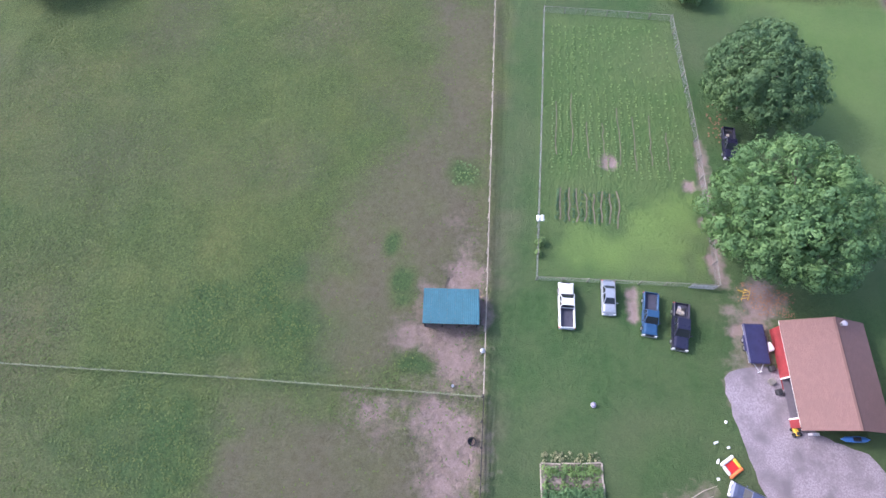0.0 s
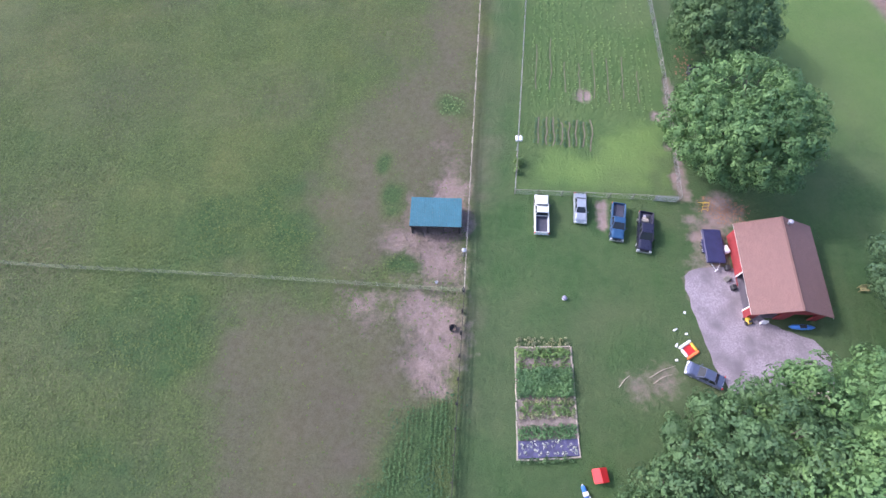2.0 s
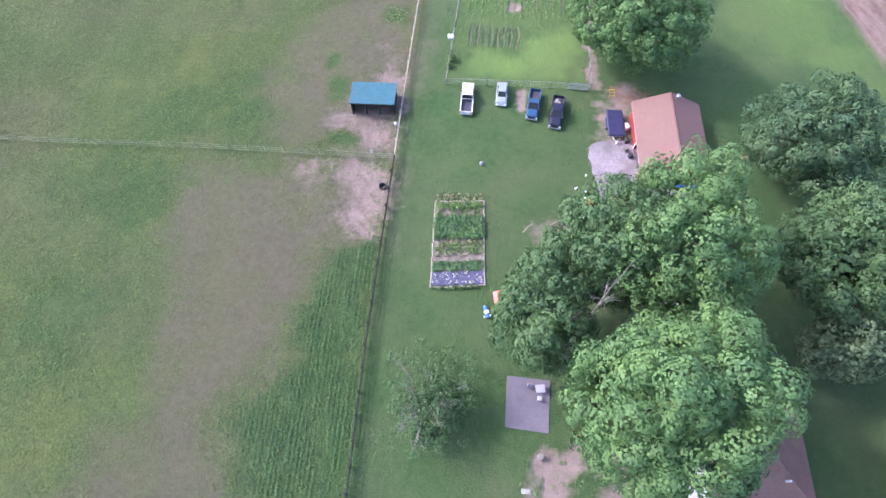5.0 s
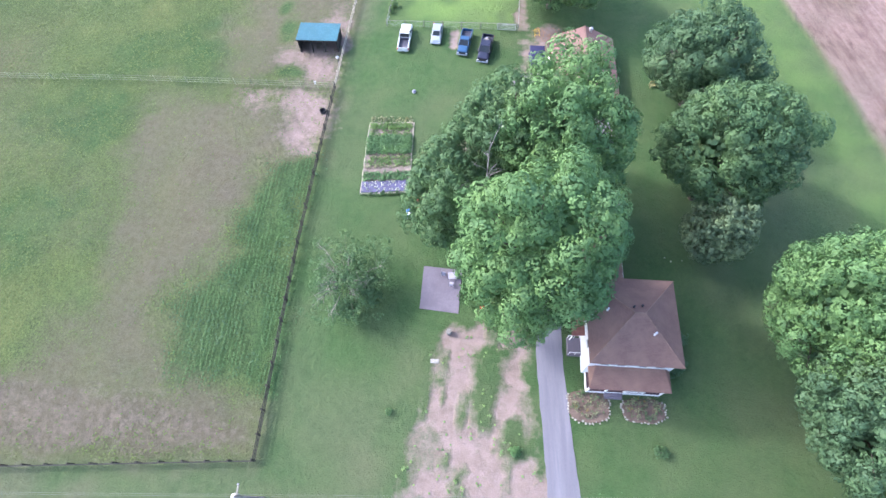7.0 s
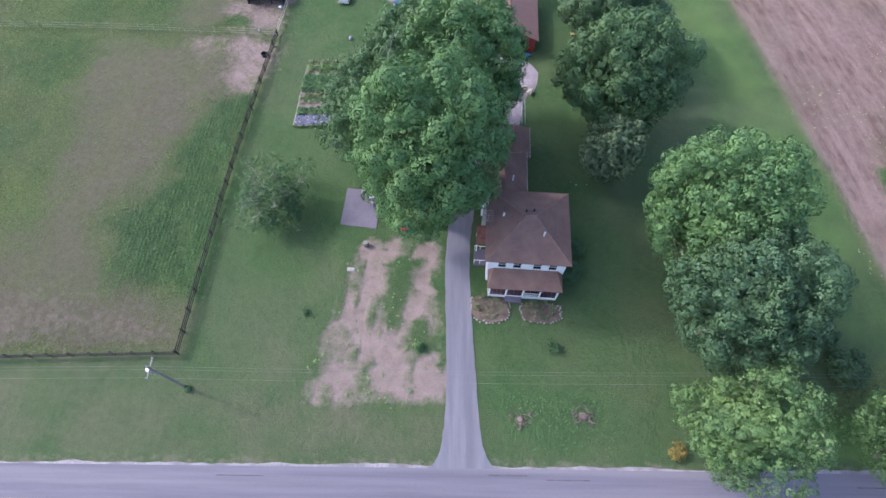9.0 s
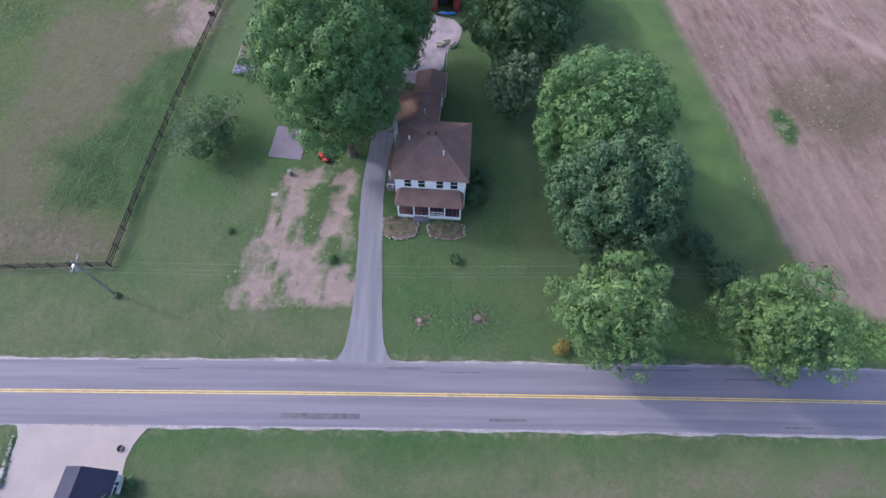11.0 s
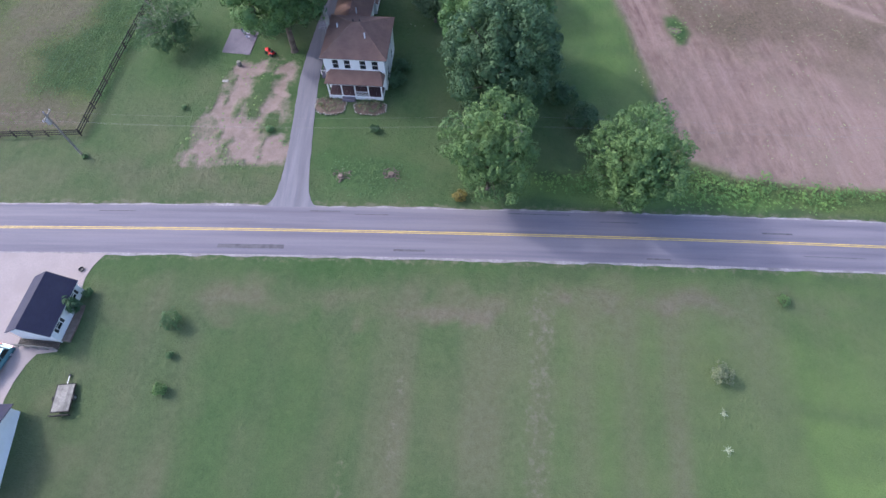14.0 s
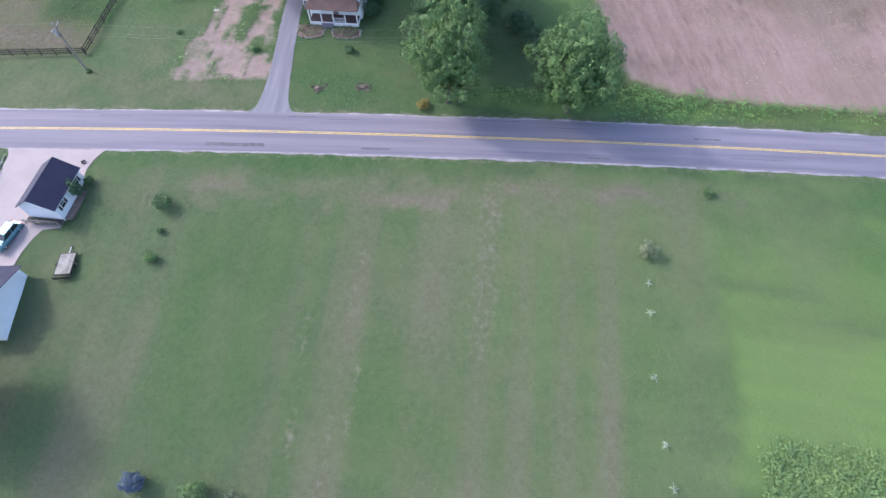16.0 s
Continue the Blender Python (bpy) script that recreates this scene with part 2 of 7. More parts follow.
M = {
    "ground": ground_material(),
    "asphalt": asphalt_material("asphalt", (0.14, 0.13, 0.163), (0.183, 0.168, 0.206), (0.216, 0.196, 0.226)),
    "drive": asphalt_material("drive_asphalt", (0.165, 0.16, 0.19), (0.215, 0.205, 0.235), (0.14, 0.135, 0.16), -6.8, (1.0, 0.06, 1.0)),
    "patch": plain("tar_patch", (0.11, 0.105, 0.12), 0.8, vary=0.25),
    "gravel": plain("gravel", (0.275, 0.235, 0.26), 0.95, vary=0.28, fine=6.0, coarse=0.35, relief=0.5, depth=0.05),
    "concrete": plain("concrete", (0.31, 0.265, 0.26), 0.9, vary=0.08, fine=5.0, coarse=0.3, relief=0.1),
    "concrete_grey": plain("grey_concrete", (0.16, 0.14, 0.17), 0.9, vary=0.14, fine=5.0, coarse=0.5, relief=0.1),
    "yellow": plain("road_paint_yellow", (0.62, 0.45, 0.12), 0.7, vary=0.2, fine=8.0),
    "teal": plain("teal_roof_metal", (0.045, 0.155, 0.195), 0.6, 0.0, vary=0.12, fine=3.0, coarse=0.5, relief=0.05),
    "darkwood": plain("dark_wood", (0.045, 0.04, 0.035), 0.85, vary=0.3, fine=9.0, each=0.3),
    "greywood": plain("weathered_wood", (0.3, 0.28, 0.25), 0.9, vary=0.25, fine=9.0, each=0.3),
    "benchwood": plain("yellowish_bench_wood", (0.36, 0.32, 0.14), 0.85, vary=0.2, fine=9.0, each=0.2),
    "palewood": plain("pale_wood", (0.48, 0.42, 0.34), 0.85, vary=0.2, fine=9.0, each=0.3),
    "barnred": plain("barn_red_siding", (0.3, 0.04, 0.045), 0.7, vary=0.2, fine=5.0, coarse=0.6),
    "white": siding_material("white_siding", (0.86, 0.86, 0.87), 0.2),
    "trim": plain("white_trim", (0.8, 0.79, 0.78), 0.55, vary=0.05, relief=0.0),
    "barnroof": shingle_material("rosy_shingles", (0.262, 0.152, 0.136), (0.21, 0.125, 0.112)),
    "houseroof": shingle_material("brown_shingles", (0.245, 0.143, 0.115), (0.30, 0.185, 0.14)),
    "ridge_tile": plain("worn_hip_shingles", (0.3, 0.19, 0.145), 0.9, vary=0.25, fine=5.0),
    "rust": plain("rusty_red_roofing", (0.2, 0.085, 0.07), 0.8, vary=0.25, fine=5.0),
    "navyroof": shingle_material("slate_blue_shingles", (0.03, 0.03, 0.066), (0.042, 0.042, 0.072)),
    "glass": paint("dark_glass", (0.02, 0.025, 0.03), 0.08, 0.0, 0.0),
    "rubber": plain("rubber", (0.025, 0.025, 0.027), 0.85, vary=0.2),
    "chrome": paint("bright_metal", (0.6, 0.6, 0.62), 0.25, 0.9, 0.0),
    "metal": plain("galvanised_metal", (0.45, 0.46, 0.48), 0.45, 0.6, vary=0.15),
    "car_white": paint("white_car_paint", (0.75, 0.76, 0.75)),
    "car_silver": paint("silver_car_paint", (0.36, 0.39, 0.44), 0.3, 0.3),
    "car_steel": paint("steel_blue_car_paint", (0.1, 0.12, 0.2), 0.3, 0.3),
    "car_blue": paint("blue_car_paint", (0.03, 0.09, 0.19), 0.28, 0.2),
    "car_black": paint("navy_black_car_paint", (0.02, 0.02, 0.045), 0.25, 0.1),
    "car_teal": paint("teal_car_paint", (0.07, 0.18, 0.22), 0.28, 0.3),
    "liner": plain("bed_liner", (0.06, 0.06, 0.085), 0.8, vary=0.2),
    "navy_tarp": plain("navy_tarp", (0.03, 0.03, 0.09), 0.55, vary=0.2, relief=0.4, depth=0.05, fine=3.0),
    "bed_sheet": plain("blue_mulch_sheet", (0.085, 0.08, 0.16), 0.5, vary=0.3, relief=0.4, depth=0.05, fine=4.0),
    "red": plain("red_plastic", (0.6, 0.03, 0.03), 0.4, vary=0.1),
    "orange": plain("orange_plastic", (0.75, 0.2, 0.06), 0.45, vary=0.1),
    "yellow_p": plain("yellow_plastic", (0.7, 0.45, 0.05), 0.45, vary=0.1),
    "blue_p": plain("blue_plastic", (0.06, 0.2, 0.55), 0.4, vary=0.1),
    "ball_vinyl": plain("mauve_grey_vinyl", (0.26, 0.24, 0.33), 0.5, vary=0.1),
    "grey_p": plain("grey_vinyl", (0.4, 0.38, 0.45), 0.5, vary=0.1),
    "shoulder": plain("gravel_shoulder", (0.29, 0.265, 0.275), 0.95, vary=0.3, fine=7.0, coarse=0.5, relief=0.4, depth=0.03),
    "moss_rail": plain("mossy_rails", (0.29, 0.33, 0.2), 0.9, vary=0.25, fine=9.0, each=0.35),
    "wire": plain("dull_wire", (0.2, 0.2, 0.19), 0.7, vary=0.1, relief=0.0),
    "white_p": plain("white_plastic", (0.75, 0.75, 0.78), 0.5, vary=0.08),
    "black_p": plain("black_plastic", (0.03, 0.03, 0.035), 0.6, vary=0.15),
    "stone": plain("field_stone", (0.42, 0.4, 0.37), 0.9, vary=0.25, fine=8.0, each=0.4),
    "straw": plain("straw_soil", (0.165, 0.15, 0.1), 0.95, vary=0.25, fine=6.0),
    "soil": plain("garden_soil", (0.2, 0.15, 0.12), 0.95, vary=0.25, fine=6.0, relief=0.6, depth=0.06),
    "rootwood": plain("brown_root_wood", (0.24, 0.185, 0.16), 0.95, vary=0.3, fine=8.0, each=0.5),
    "bed_earth": plain("flower_bed_earth", (0.16, 0.115, 0.09), 0.95, vary=0.3, fine=6.0, relief=0.6, depth=0.05),
    "edge_stone": plain("pale_edging_stone", (0.42, 0.4, 0.35), 0.9, vary=0.2, fine=8.0, each=0.35),
    "bed_soil": plain("pale_garden_soil", (0.22, 0.18, 0.155), 0.95, vary=0.3, fine=5.0, coarse=1.2, relief=0.6, depth=0.06),
    "bark": plain("bark", (0.13, 0.105, 0.085), 0.95, vary=0.35, fine=10.0, relief=0.6, depth=0.04),
    "deadwood": plain("bleached_deadwood", (0.32, 0.295, 0.285), 0.9, vary=0.25, fine=9.0),
    "leaf_bright": leaf_material("maple_leaves", (0.058, 0.133, 0.045), (0.177, 0.303, 0.124)),
    "leaf_mid": leaf_material("mid_green_leaves", (0.046, 0.102, 0.044), (0.132, 0.223, 0.101)),
    "leaf_dark": leaf_material("dark_green_leaves", (0.040, 0.088, 0.045), (0.118, 0.204, 0.105)),
    "leaf_grey": leaf_material("grey_green_leaves", (0.1, 0.135, 0.08), (0.24, 0.27, 0.165)),
    "leaf_pale": leaf_material("pale_green_leaves", (0.076, 0.144, 0.052), (0.168, 0.274, 0.108)),
    "porch_red": plain("porch_floor_paint", (0.085, 0.045, 0.05), 0.6, vary=0.2),
    "leaf_litter": leaf_material("fallen_leaves", (0.22, 0.125, 0.085), (0.36, 0.2, 0.13)),
    "leaf_weed": leaf_material("weed_leaves", (0.13, 0.21, 0.08), (0.19, 0.29, 0.11)),
    "leaf_blue": leaf_material("blue_spruce_needles", (0.07, 0.1, 0.14), (0.17, 0.22, 0.3)),
    "leaf_gold": leaf_material("golden_leaves", (0.187, 0.144, 0.036), (0.317, 0.259, 0.086)),
    "flower_white": leaf_material("white_flowers", (0.3, 0.36, 0.24), (0.75, 0.75, 0.7)),
    "leaf_straw": leaf_material("straw_coloured_leaves", (0.2, 0.22, 0.12), (0.37, 0.38, 0.23)),
    "plume": plain("pale_plumes", (0.42, 0.48, 0.34), 0.9, vary=0.2, each=0.2),
    "leaf_olive": leaf_material("olive_leaves", (0.076, 0.132, 0.071), (0.200, 0.272, 0.157)),
    "twigs": plain("grey_twigs", (0.25, 0.225, 0.2), 0.95, vary=0.2),
    "leaf_lime": leaf_material("lime_green_weed_leaves", (0.1, 0.2, 0.055), (0.19, 0.33, 0.1)),
    "leaf_rank": leaf_material("rank_weed_leaves", (0.056, 0.119, 0.050), (0.106, 0.200, 0.081)),
    "leaf_tuft": leaf_material("pasture_grass_blades", (0.097, 0.145, 0.050), (0.165, 0.226, 0.077)),
    "leaf_bed": leaf_material("kitchen_garden_leaves", (0.075, 0.165, 0.07), (0.17, 0.29, 0.13)),
    "crop": leaf_material("garden_crop_leaves", (0.12, 0.21, 0.075), (0.24, 0.36, 0.13)),
}

# ---- terrain ----
SLOPE = (0.503, 1.471, -1.188, 1.182, -2.674)


def gz(x, y):
    """The height of the gently rolling land."""
    u, v = np.clip((x - 35) / 60, -1.4, 1.6), np.clip((y + 25) / 60, -1.6, 1.4)
    a, b, c, d, e = SLOPE
    return a * u + b * v + c * u * u + d * u * v + e * v * v


def vnoise(x, y, size, seed):
    """Smooth noise from 0 to 1 with lumps of that size."""
    grid = np.random.RandomState(seed).rand(97, 97)
    u, v = x / size + 1000, y / size + 1000
    i, j = np.floor(u).astype(int), np.floor(v).astype(int)
    fu, fv = u - i, v - j
    fu, fv = fu * fu * (3 - 2 * fu), fv * fv * (3 - 2 * fv)
    g = lambda p, q: grid[p % 97, q % 97]
    return (g(i, j) * (1 - fu) + g(i + 1, j) * fu) * (1 - fv) + (g(i, j + 1) * (1 - fu) + g(i + 1, j + 1) * fu) * fv


def inside(poly, x, y, soft, wobble=0.0, seed=3):
    """1 within the outline, falling to 0 over soft metres past it; the edge wanders by wobble metres."""
    px, py = np.array(poly, float).T
    qx, qy = np.roll(px, -1), np.roll(py, -1)
    far, odd = np.full(np.shape(x), 1e9), np.zeros(np.shape(x), bool)
    for ax, ay, bx, by in zip(px, py, qx, qy):
        dx, dy = bx - ax, by - ay
        t = np.clip(((x - ax) * dx + (y - ay) * dy) / (dx * dx + dy * dy + 1e-9), 0, 1)
        far = np.minimum(far, np.hypot(x - ax - t * dx, y - ay - t * dy))
        odd ^= ((ay > y) != (by > y)) & (x < dx * (y - ay) / (dy + 1e-12 * (dy == 0)) + ax)
    sd = np.where(odd, far, -far)
    if wobble:
        sd = sd + wobble * ((vnoise(x, y, 4.0, seed) - 0.5) * 1.4 + (vnoise(x, y, 1.3, seed + 1) - 0.5) * 0.8)
    t = np.clip(sd / soft * 0.5 + 0.5, 0, 1)
    return t * t * (3 - 2 * t)


DRY_N = [(-17, -1), (-19, 8), (-18, 21), (-13, 29), (-9, 36), (-9.5, 59), (0, 59), (1, 20), (1.5, -1)]
DRY_S = [(-26, -4), (1, -3), (1.6, -13), (-4, -17), (-6, -25), (-6, -30), (-12, -37), (-8, -44), (3, -46), (3.6, -52), (-36, -56), (-24, -42), (-20, -30), (-27, -16)]
BARE = [
    [(-8, -1.2), (-7.5, 6), (-7, 11), (-4.5, 11.5), (-4, 16), (-2, 19.5), (0.3, 19), (0.6, 10), (1.5, -1)],
    [(-12.8, -2.6), (-12, -5.6), (-8.5, -5.2), (-6.5, -2.8)],
    [(-4.6, -2.2), (-4.6, -6), (-5.2, -11), (-2.2, -14), (1.6, -14.6), (1.6, -2.2)],
    [(-40, -50), (-20, -46), (-6, -47), (3, -48), (3.7, -51.8), (-30, -55.5)],
]
PLOT = [(22.3, -34.9), (31.6, -34.6), (33.6, -46), (34.6, -53.2), (29, -55), (19, -55.4), (21, -46), (21.3, -39)]
PLOT_GREEN = [[(25.5, -37.2), (29.2, -37.6), (29.0, -41.5), (27.6, -45.5), (25.8, -43)], [(30.0, -44), (31.6, -44), (31.2, -48.5), (29.8, -48.5)], [(21.0, -39.4), (23.6, -38), (23.4, -41.5), (21.6, -44)], [(24.5, -51), (25.8, -50.5), (25.2, -53)]]
LUSH = [(1.8, -13), (-4, -16.5), (-5.8, -25), (-5, -29), (-11, -36.6), (-7.5, -44), (3.6, -45.5)]
LAWN = [(1.6, 62), (1.9, 0), (2.4, -28), (3.9, -52.2), (-60, -60), (-60, -170), (700, -170), (700, 12), (150, -46), (112, -50), (75, -50), (87, -40), (78, -5), (69, 26), (60, 62)]
FIELD = [(50, 110), (57, 66), (63, 46), (69.2, 25.3), (73.6, 10.7), (77.9, -4.3), (83, -22), (87.3, -38.9), (89.8, -45), (97.5, -47), (108, -46.6), (128, -45), (600, 10), (600, 900)]
GARDEN = [(7, 12.6), (27.4, 13.5), (26.9, 34), (25.8, 56.8), (6.9, 57.6)]
GLOW = [(8.5, 15.5), (24, 14.5), (25.5, 25), (17.5, 25.5), (16.5, 20.5), (9, 18.5)]


KITE = [(88.0, -16.0), (90.4, -15.4), (91.9, -18.6), (91.3, -21.6), (90.2, -22.4), (88.8, -19.8)]
CLOVER = [(39.5, -51.5), (46, -50.5), (54, -51), (56, -54), (52, -57), (42, -57.5)]
VERGE = [(66, -53.5), (76, -49.5), (89, -47.5), (97, -48.8), (128, -47), (150, -43), (150, -45.5), (107, -50), (90, -52.3), (75, -54)]


def build_ground():
    grow = 4.0 * 1.55 ** np.arange(15)
    xs = np.r_[-75 - np.cumsum(grow)[::-1], np.arange(-75, 160.1, 0.6), 160 + np.cumsum(grow)]
    ys = np.r_[-140 - np.cumsum(grow)[::-1], np.arange(-140, 110.1, 0.6), 110 + np.cumsum(grow)]
    x, y = [a.ravel() for a in np.meshgrid(xs, ys)]
    nx, ny = len(xs), len(ys)
    dry = np.maximum(inside(DRY_N, x, y, 4.0, 3.0, 5), inside(DRY_S, x, y, 4.5, 3.5, 8))
    dry = dry * (0.62 + 0.38 * vnoise(x, y, 3.0, 21)) * (0.8 + 0.2 * vnoise(x, y, 9.0, 25))
    dry = np.maximum(dry, 0.95 * inside(BARE[3], x, y, 1.6, 1.5, 24))
    west = inside([(-200, 200), (0, 200), (1, -50), (-200, -60)], x, y, 2.0)
    dry = np.maximum(dry, west * 0.4 * np.clip(vnoise(x, y, 13.0, 22) * 1.6 - 0.6 + 0.4 * (vnoise(x, y, 3.0, 23) - 0.5), 0, 1))
    bare = np.zeros_like(x)
    for n, p in enumerate(BARE):
        bare = np.maximum(bare, inside(p, x, y, 2.4, 2.4, 30 + n) * (0.55 + 0.45 * vnoise(x, y, 2.2, 40 + n)) * (0.3 if n == 3 else 1.0))
    plot = 0.9 * inside(PLOT, x, y, 0.8, 1.5, 51)
    for n, p in enumerate(PLOT_GREEN):
        plot = plot * (1 - 0.9 * inside(p, x, y, 0.9, 1.6, 61 + n))
    plot *= np.clip(0.1 + 1.5 * vnoise(x * 1.2, y * 0.6, 1.3, 71), 0, 1) * np.clip(0.3 + 1.5 * vnoise(x, y, 3.6, 72), 0, 1)
    bare = np.maximum(bare, plot)
    for cx, cy, r in ((17.8, 10.3, 0.9), (17.8, 11.6, 0.9), (17.9, 9.0, 0.8), (15.7, 29.8, 1.3), (25.5, 26.9, 0.9), (24.0, -9.5, 2.2), (21.5, -10.5, 2.0), (29.0, 8.5, 1.0), (32.3, 12.4, 2.6), (26.9, 22.0, 0.7), (27.1, 17.0, 0.8)):
        bare = np.maximum(bare, (0.5 if cy < -9 else 1.0) * np.clip(1.4 - np.hypot(x - cx, y - cy) / r + 0.5 * (vnoise(x, y, 1.0, 81) - 0.5), 0, 1))
    bare = np.maximum(bare, 0.7 * inside([(27.3, 13.6), (28.6, 13.6), (27.9, 34), (26.9, 34)], x, y, 0.6, 0.8, 85))
    edge_n, edge_s = -68.0 + 0.1164 * (x + 1) + 3.9, -68.0 + 0.1164 * (x + 1) - 3.9
    bare = np.maximum(bare, 0.35 * np.exp(-np.abs(np.minimum(np.abs(y - edge_n), np.abs(y - edge_s))) / 0.6))
    bare = np.maximum(bare, 0.6 * inside([(27.5, 1.0), (28.0, 11.6), (33.4, 11.8), (33.4, 1.0)], x, y, 1.2, 1.6, 86) * 1.5 * (0.4 + 0.6 * vnoise(x, y, 1.6, 87)))
    lush = inside(LUSH, x, y, 1.6, 2.4, 90) * (0.7 + 0.3 * vnoise(x + 0.05 * y, y * 0.15, 0.9, 91))
    lush = np.maximum(lush, 0.95 * inside([(-41, -24), (-29, -23), (-28, -30), (-33, -34), (-42, -31)], x, y, 3.5, 4, 190) * (0.4 + 0.6 * vnoise(x, y, 2.0, 189)))
    lush = np.maximum(lush, 0.75 * inside(CLOVER, x, y, 1.5, 2.0, 92) * (0.6 + 0.4 * vnoise(x, y, 1.5, 93)))
    lush = np.maximum(lush, 0.95 * inside([(-34, -1.5), (-34, 6), (-26, 13), (-18, 12), (-14, 4), (-17, -1)], x, y, 3.5, 4, 191) * (0.4 + 0.6 * vnoise(x, y, 2.2, 192)))
    lush = np.maximum(lush, 0.95 * inside([(-44, -5), (-28, -5), (-28, -12), (-36, -16), (-46, -12)], x, y, 3.5, 4, 193) * (0.4 + 0.6 * vnoise(x, y, 2.2, 194)))
    for cx, cy, rx, ry in ((-2.4, 26.5, 2.2, 1.9), (-8.6, 10.6, 1.6, 2.6), (-6.0, 1.6, 2.0, 1.4), (-10.5, 15.5, 1.2, 1.6)):
        spot = np.clip(1.5 - np.hypot((x - cx) / rx, (y - cy) / ry) + 0.8 * (vnoise(x, y, 1.2, 195) - 0.5), 0, 1)
        lush = np.maximum(lush, 0.85 * spot)
        dry, bare = dry * (1 - 0.8 * spot), bare * (1 - spot)
    lush = np.maximum(lush, inside(VERGE, x, y, 1.0, 1.0, 94) * 0.25)
    lush = np.maximum(lush, 0.22 * inside([(4, -14), (9, -24), (19, -34), (18, -56), (4, -53)], x, y, 4, 3, 196) * (0.5 + 0.5 * vnoise(x, y, 5.0, 197)))
    dry = np.maximum(dry, 0.5 * inside([(17, -74), (34, -72), (40, -88), (34, -106), (18, -108)], x, y, 6, 5, 143) * np.clip(1.8 * vnoise(x, y, 3.0, 144) - 0.5, 0, 1))
    lush = np.maximum(lush, 0.75 * inside([(18, -76), (36, -72), (48, -80), (44, -110), (20, -112)], x, y, 8, 4, 198) * (0.3 + 0.7 * vnoise(x, y * 0.3, 4.0, 199)))
    lush = np.maximum(lush, 0.12 * inside([(-60, -70), (-60, -61), (4, -53.5), (19, -56), (33, -56), (33, -63)], x, y, 2.5, 2, 188))
    plow = inside(FIELD, x, y, 1.1, 0.5, 95)
    plow *= 1 - inside(KITE, x, y, 0.8, 0.5, 96)
    lush = np.maximum(lush, 0.9 * inside(KITE, x, y, 0.8, 0.5, 96))
    bare = np.maximum(bare, 0.9 * np.clip(1.5 - np.hypot((x - 89.7) / 1.0, (y + 19.0) / 0.8), 0, 1))
    mown = inside(LAWN, x, y, 1.0, 0.6, 97)
    bright = inside(GLOW, x, y, 3.0, 3.0, 101) * (0.55 + 0.45 * vnoise(x, y, 4.0, 102))
    bright = np.maximum(bright, 0.6 * inside([(104.7, -97), (140, -92), (140, -125), (106, -125)], x, y, 0.5, 0.3, 115))
    bright = np.maximum(bright, 0.6 * inside([(40, 36), (56, 22), (64, 26), (64, 90), (30, 90), (30, 63), (40, 58)], x, y, 6, 3, 125) * (0.7 + 0.3 * vnoise(x, y, 5.0, 126)))
    bright = np.maximum(bright, 0.25 * inside(GARDEN, x, y, 1.0, 0.4, 103))
    bright = np.maximum(bright, 0.8 * inside([(98, -68), (300, -40), (300, -160), (99, -160)], x, y, 12, 6, 105) * (0.35 + 0.65 * vnoise(x * 0.4, y * 4, 7.0, 106)))
    bright = np.maximum(bright, 1.0 * inside([(102.5, -83), (160, -78), (160, -98), (103, -98)], x, y, 2.0, 1.0, 122) * (0.75 + 0.25 * vnoise(x * 0.3, y * 3, 3.0, 123)))
    bright = np.maximum(bright, 0.4 * inside([(78, -64), (112, -59), (112, -76), (80, -77)], x, y, 4, 4, 116) * (0.4 + 0.6 * vnoise(x, y * 3, 4.0, 117)))
    bright = np.maximum(bright, 0.5 * inside([(62, 40), (72, 8), (76, -3), (86, -38), (78, -38), (69, -4), (60, 20), (50, 40)], x, y, 5, 3, 107) * (0.6 + 0.6 * vnoise(x, y * 2, 5.0, 120)))
    bright = np.maximum(bright, 0.9 * inside(VERGE, x, y, 1.0, 1.0, 94) * (0.55 + 0.45 * vnoise(x, y, 2.0, 121)))
    dry = np.maximum(dry, 0.6 * inside([(34, -61), (-60, -71), (-60, -60.5), (4, -53), (19, -56), (34, -55.6)], x, y, 3, 3, 108) * (0.3 + 0.7 * vnoise(x, y, 3.5, 109)))
    dry = np.maximum(dry, 0.35 * inside([(5, -34), (19, -36), (19, -56), (5, -53)], x, y, 4, 3, 147) * vnoise(x, y, 5.0, 148))
    south = inside([(16, -74), (60, -67.5), (160, -54), (160, -160), (16, -160)], x, y, 3, 2, 110) * np.clip((122 - x) / 34, 0, 1)
    lane = np.clip(vnoise(x + 0.05 * y, y * 0.06, 2.6, 111) * 1.5 - 0.3, 0, 1)
    dry = np.maximum(dry, south * np.clip(0.3 + lane * 0.7, 0, 1) * (0.35 + 0.65 * vnoise(x, y, 11, 112)) * 0.9)
    bright = np.maximum(bright, south * (0.16 * vnoise(x * 1.5, y * 0.15, 3.0, 118) + 0.4 * np.clip((x - 50) / 50, 0, 1)) * (0.6 + 0.4 * vnoise(x * 0.2, y * 2, 3.0, 119)))
    dry = np.maximum(dry, 0.5 * inside([(64, -67), (74, -66), (77, -108), (66, -110)], x, y, 3, 3, 145) * (0.4 + 0.6 * vnoise(x, y * 0.3, 2.5, 146)))
    dry = np.maximum(dry, 0.95 * south * inside([(16, -73), (130, -58.5), (130, -63), (16, -78)], x, y, 2, 3, 113) * np.clip(1.5 * vnoise(x, y * 2, 5, 114) - 0.1, 0, 1))
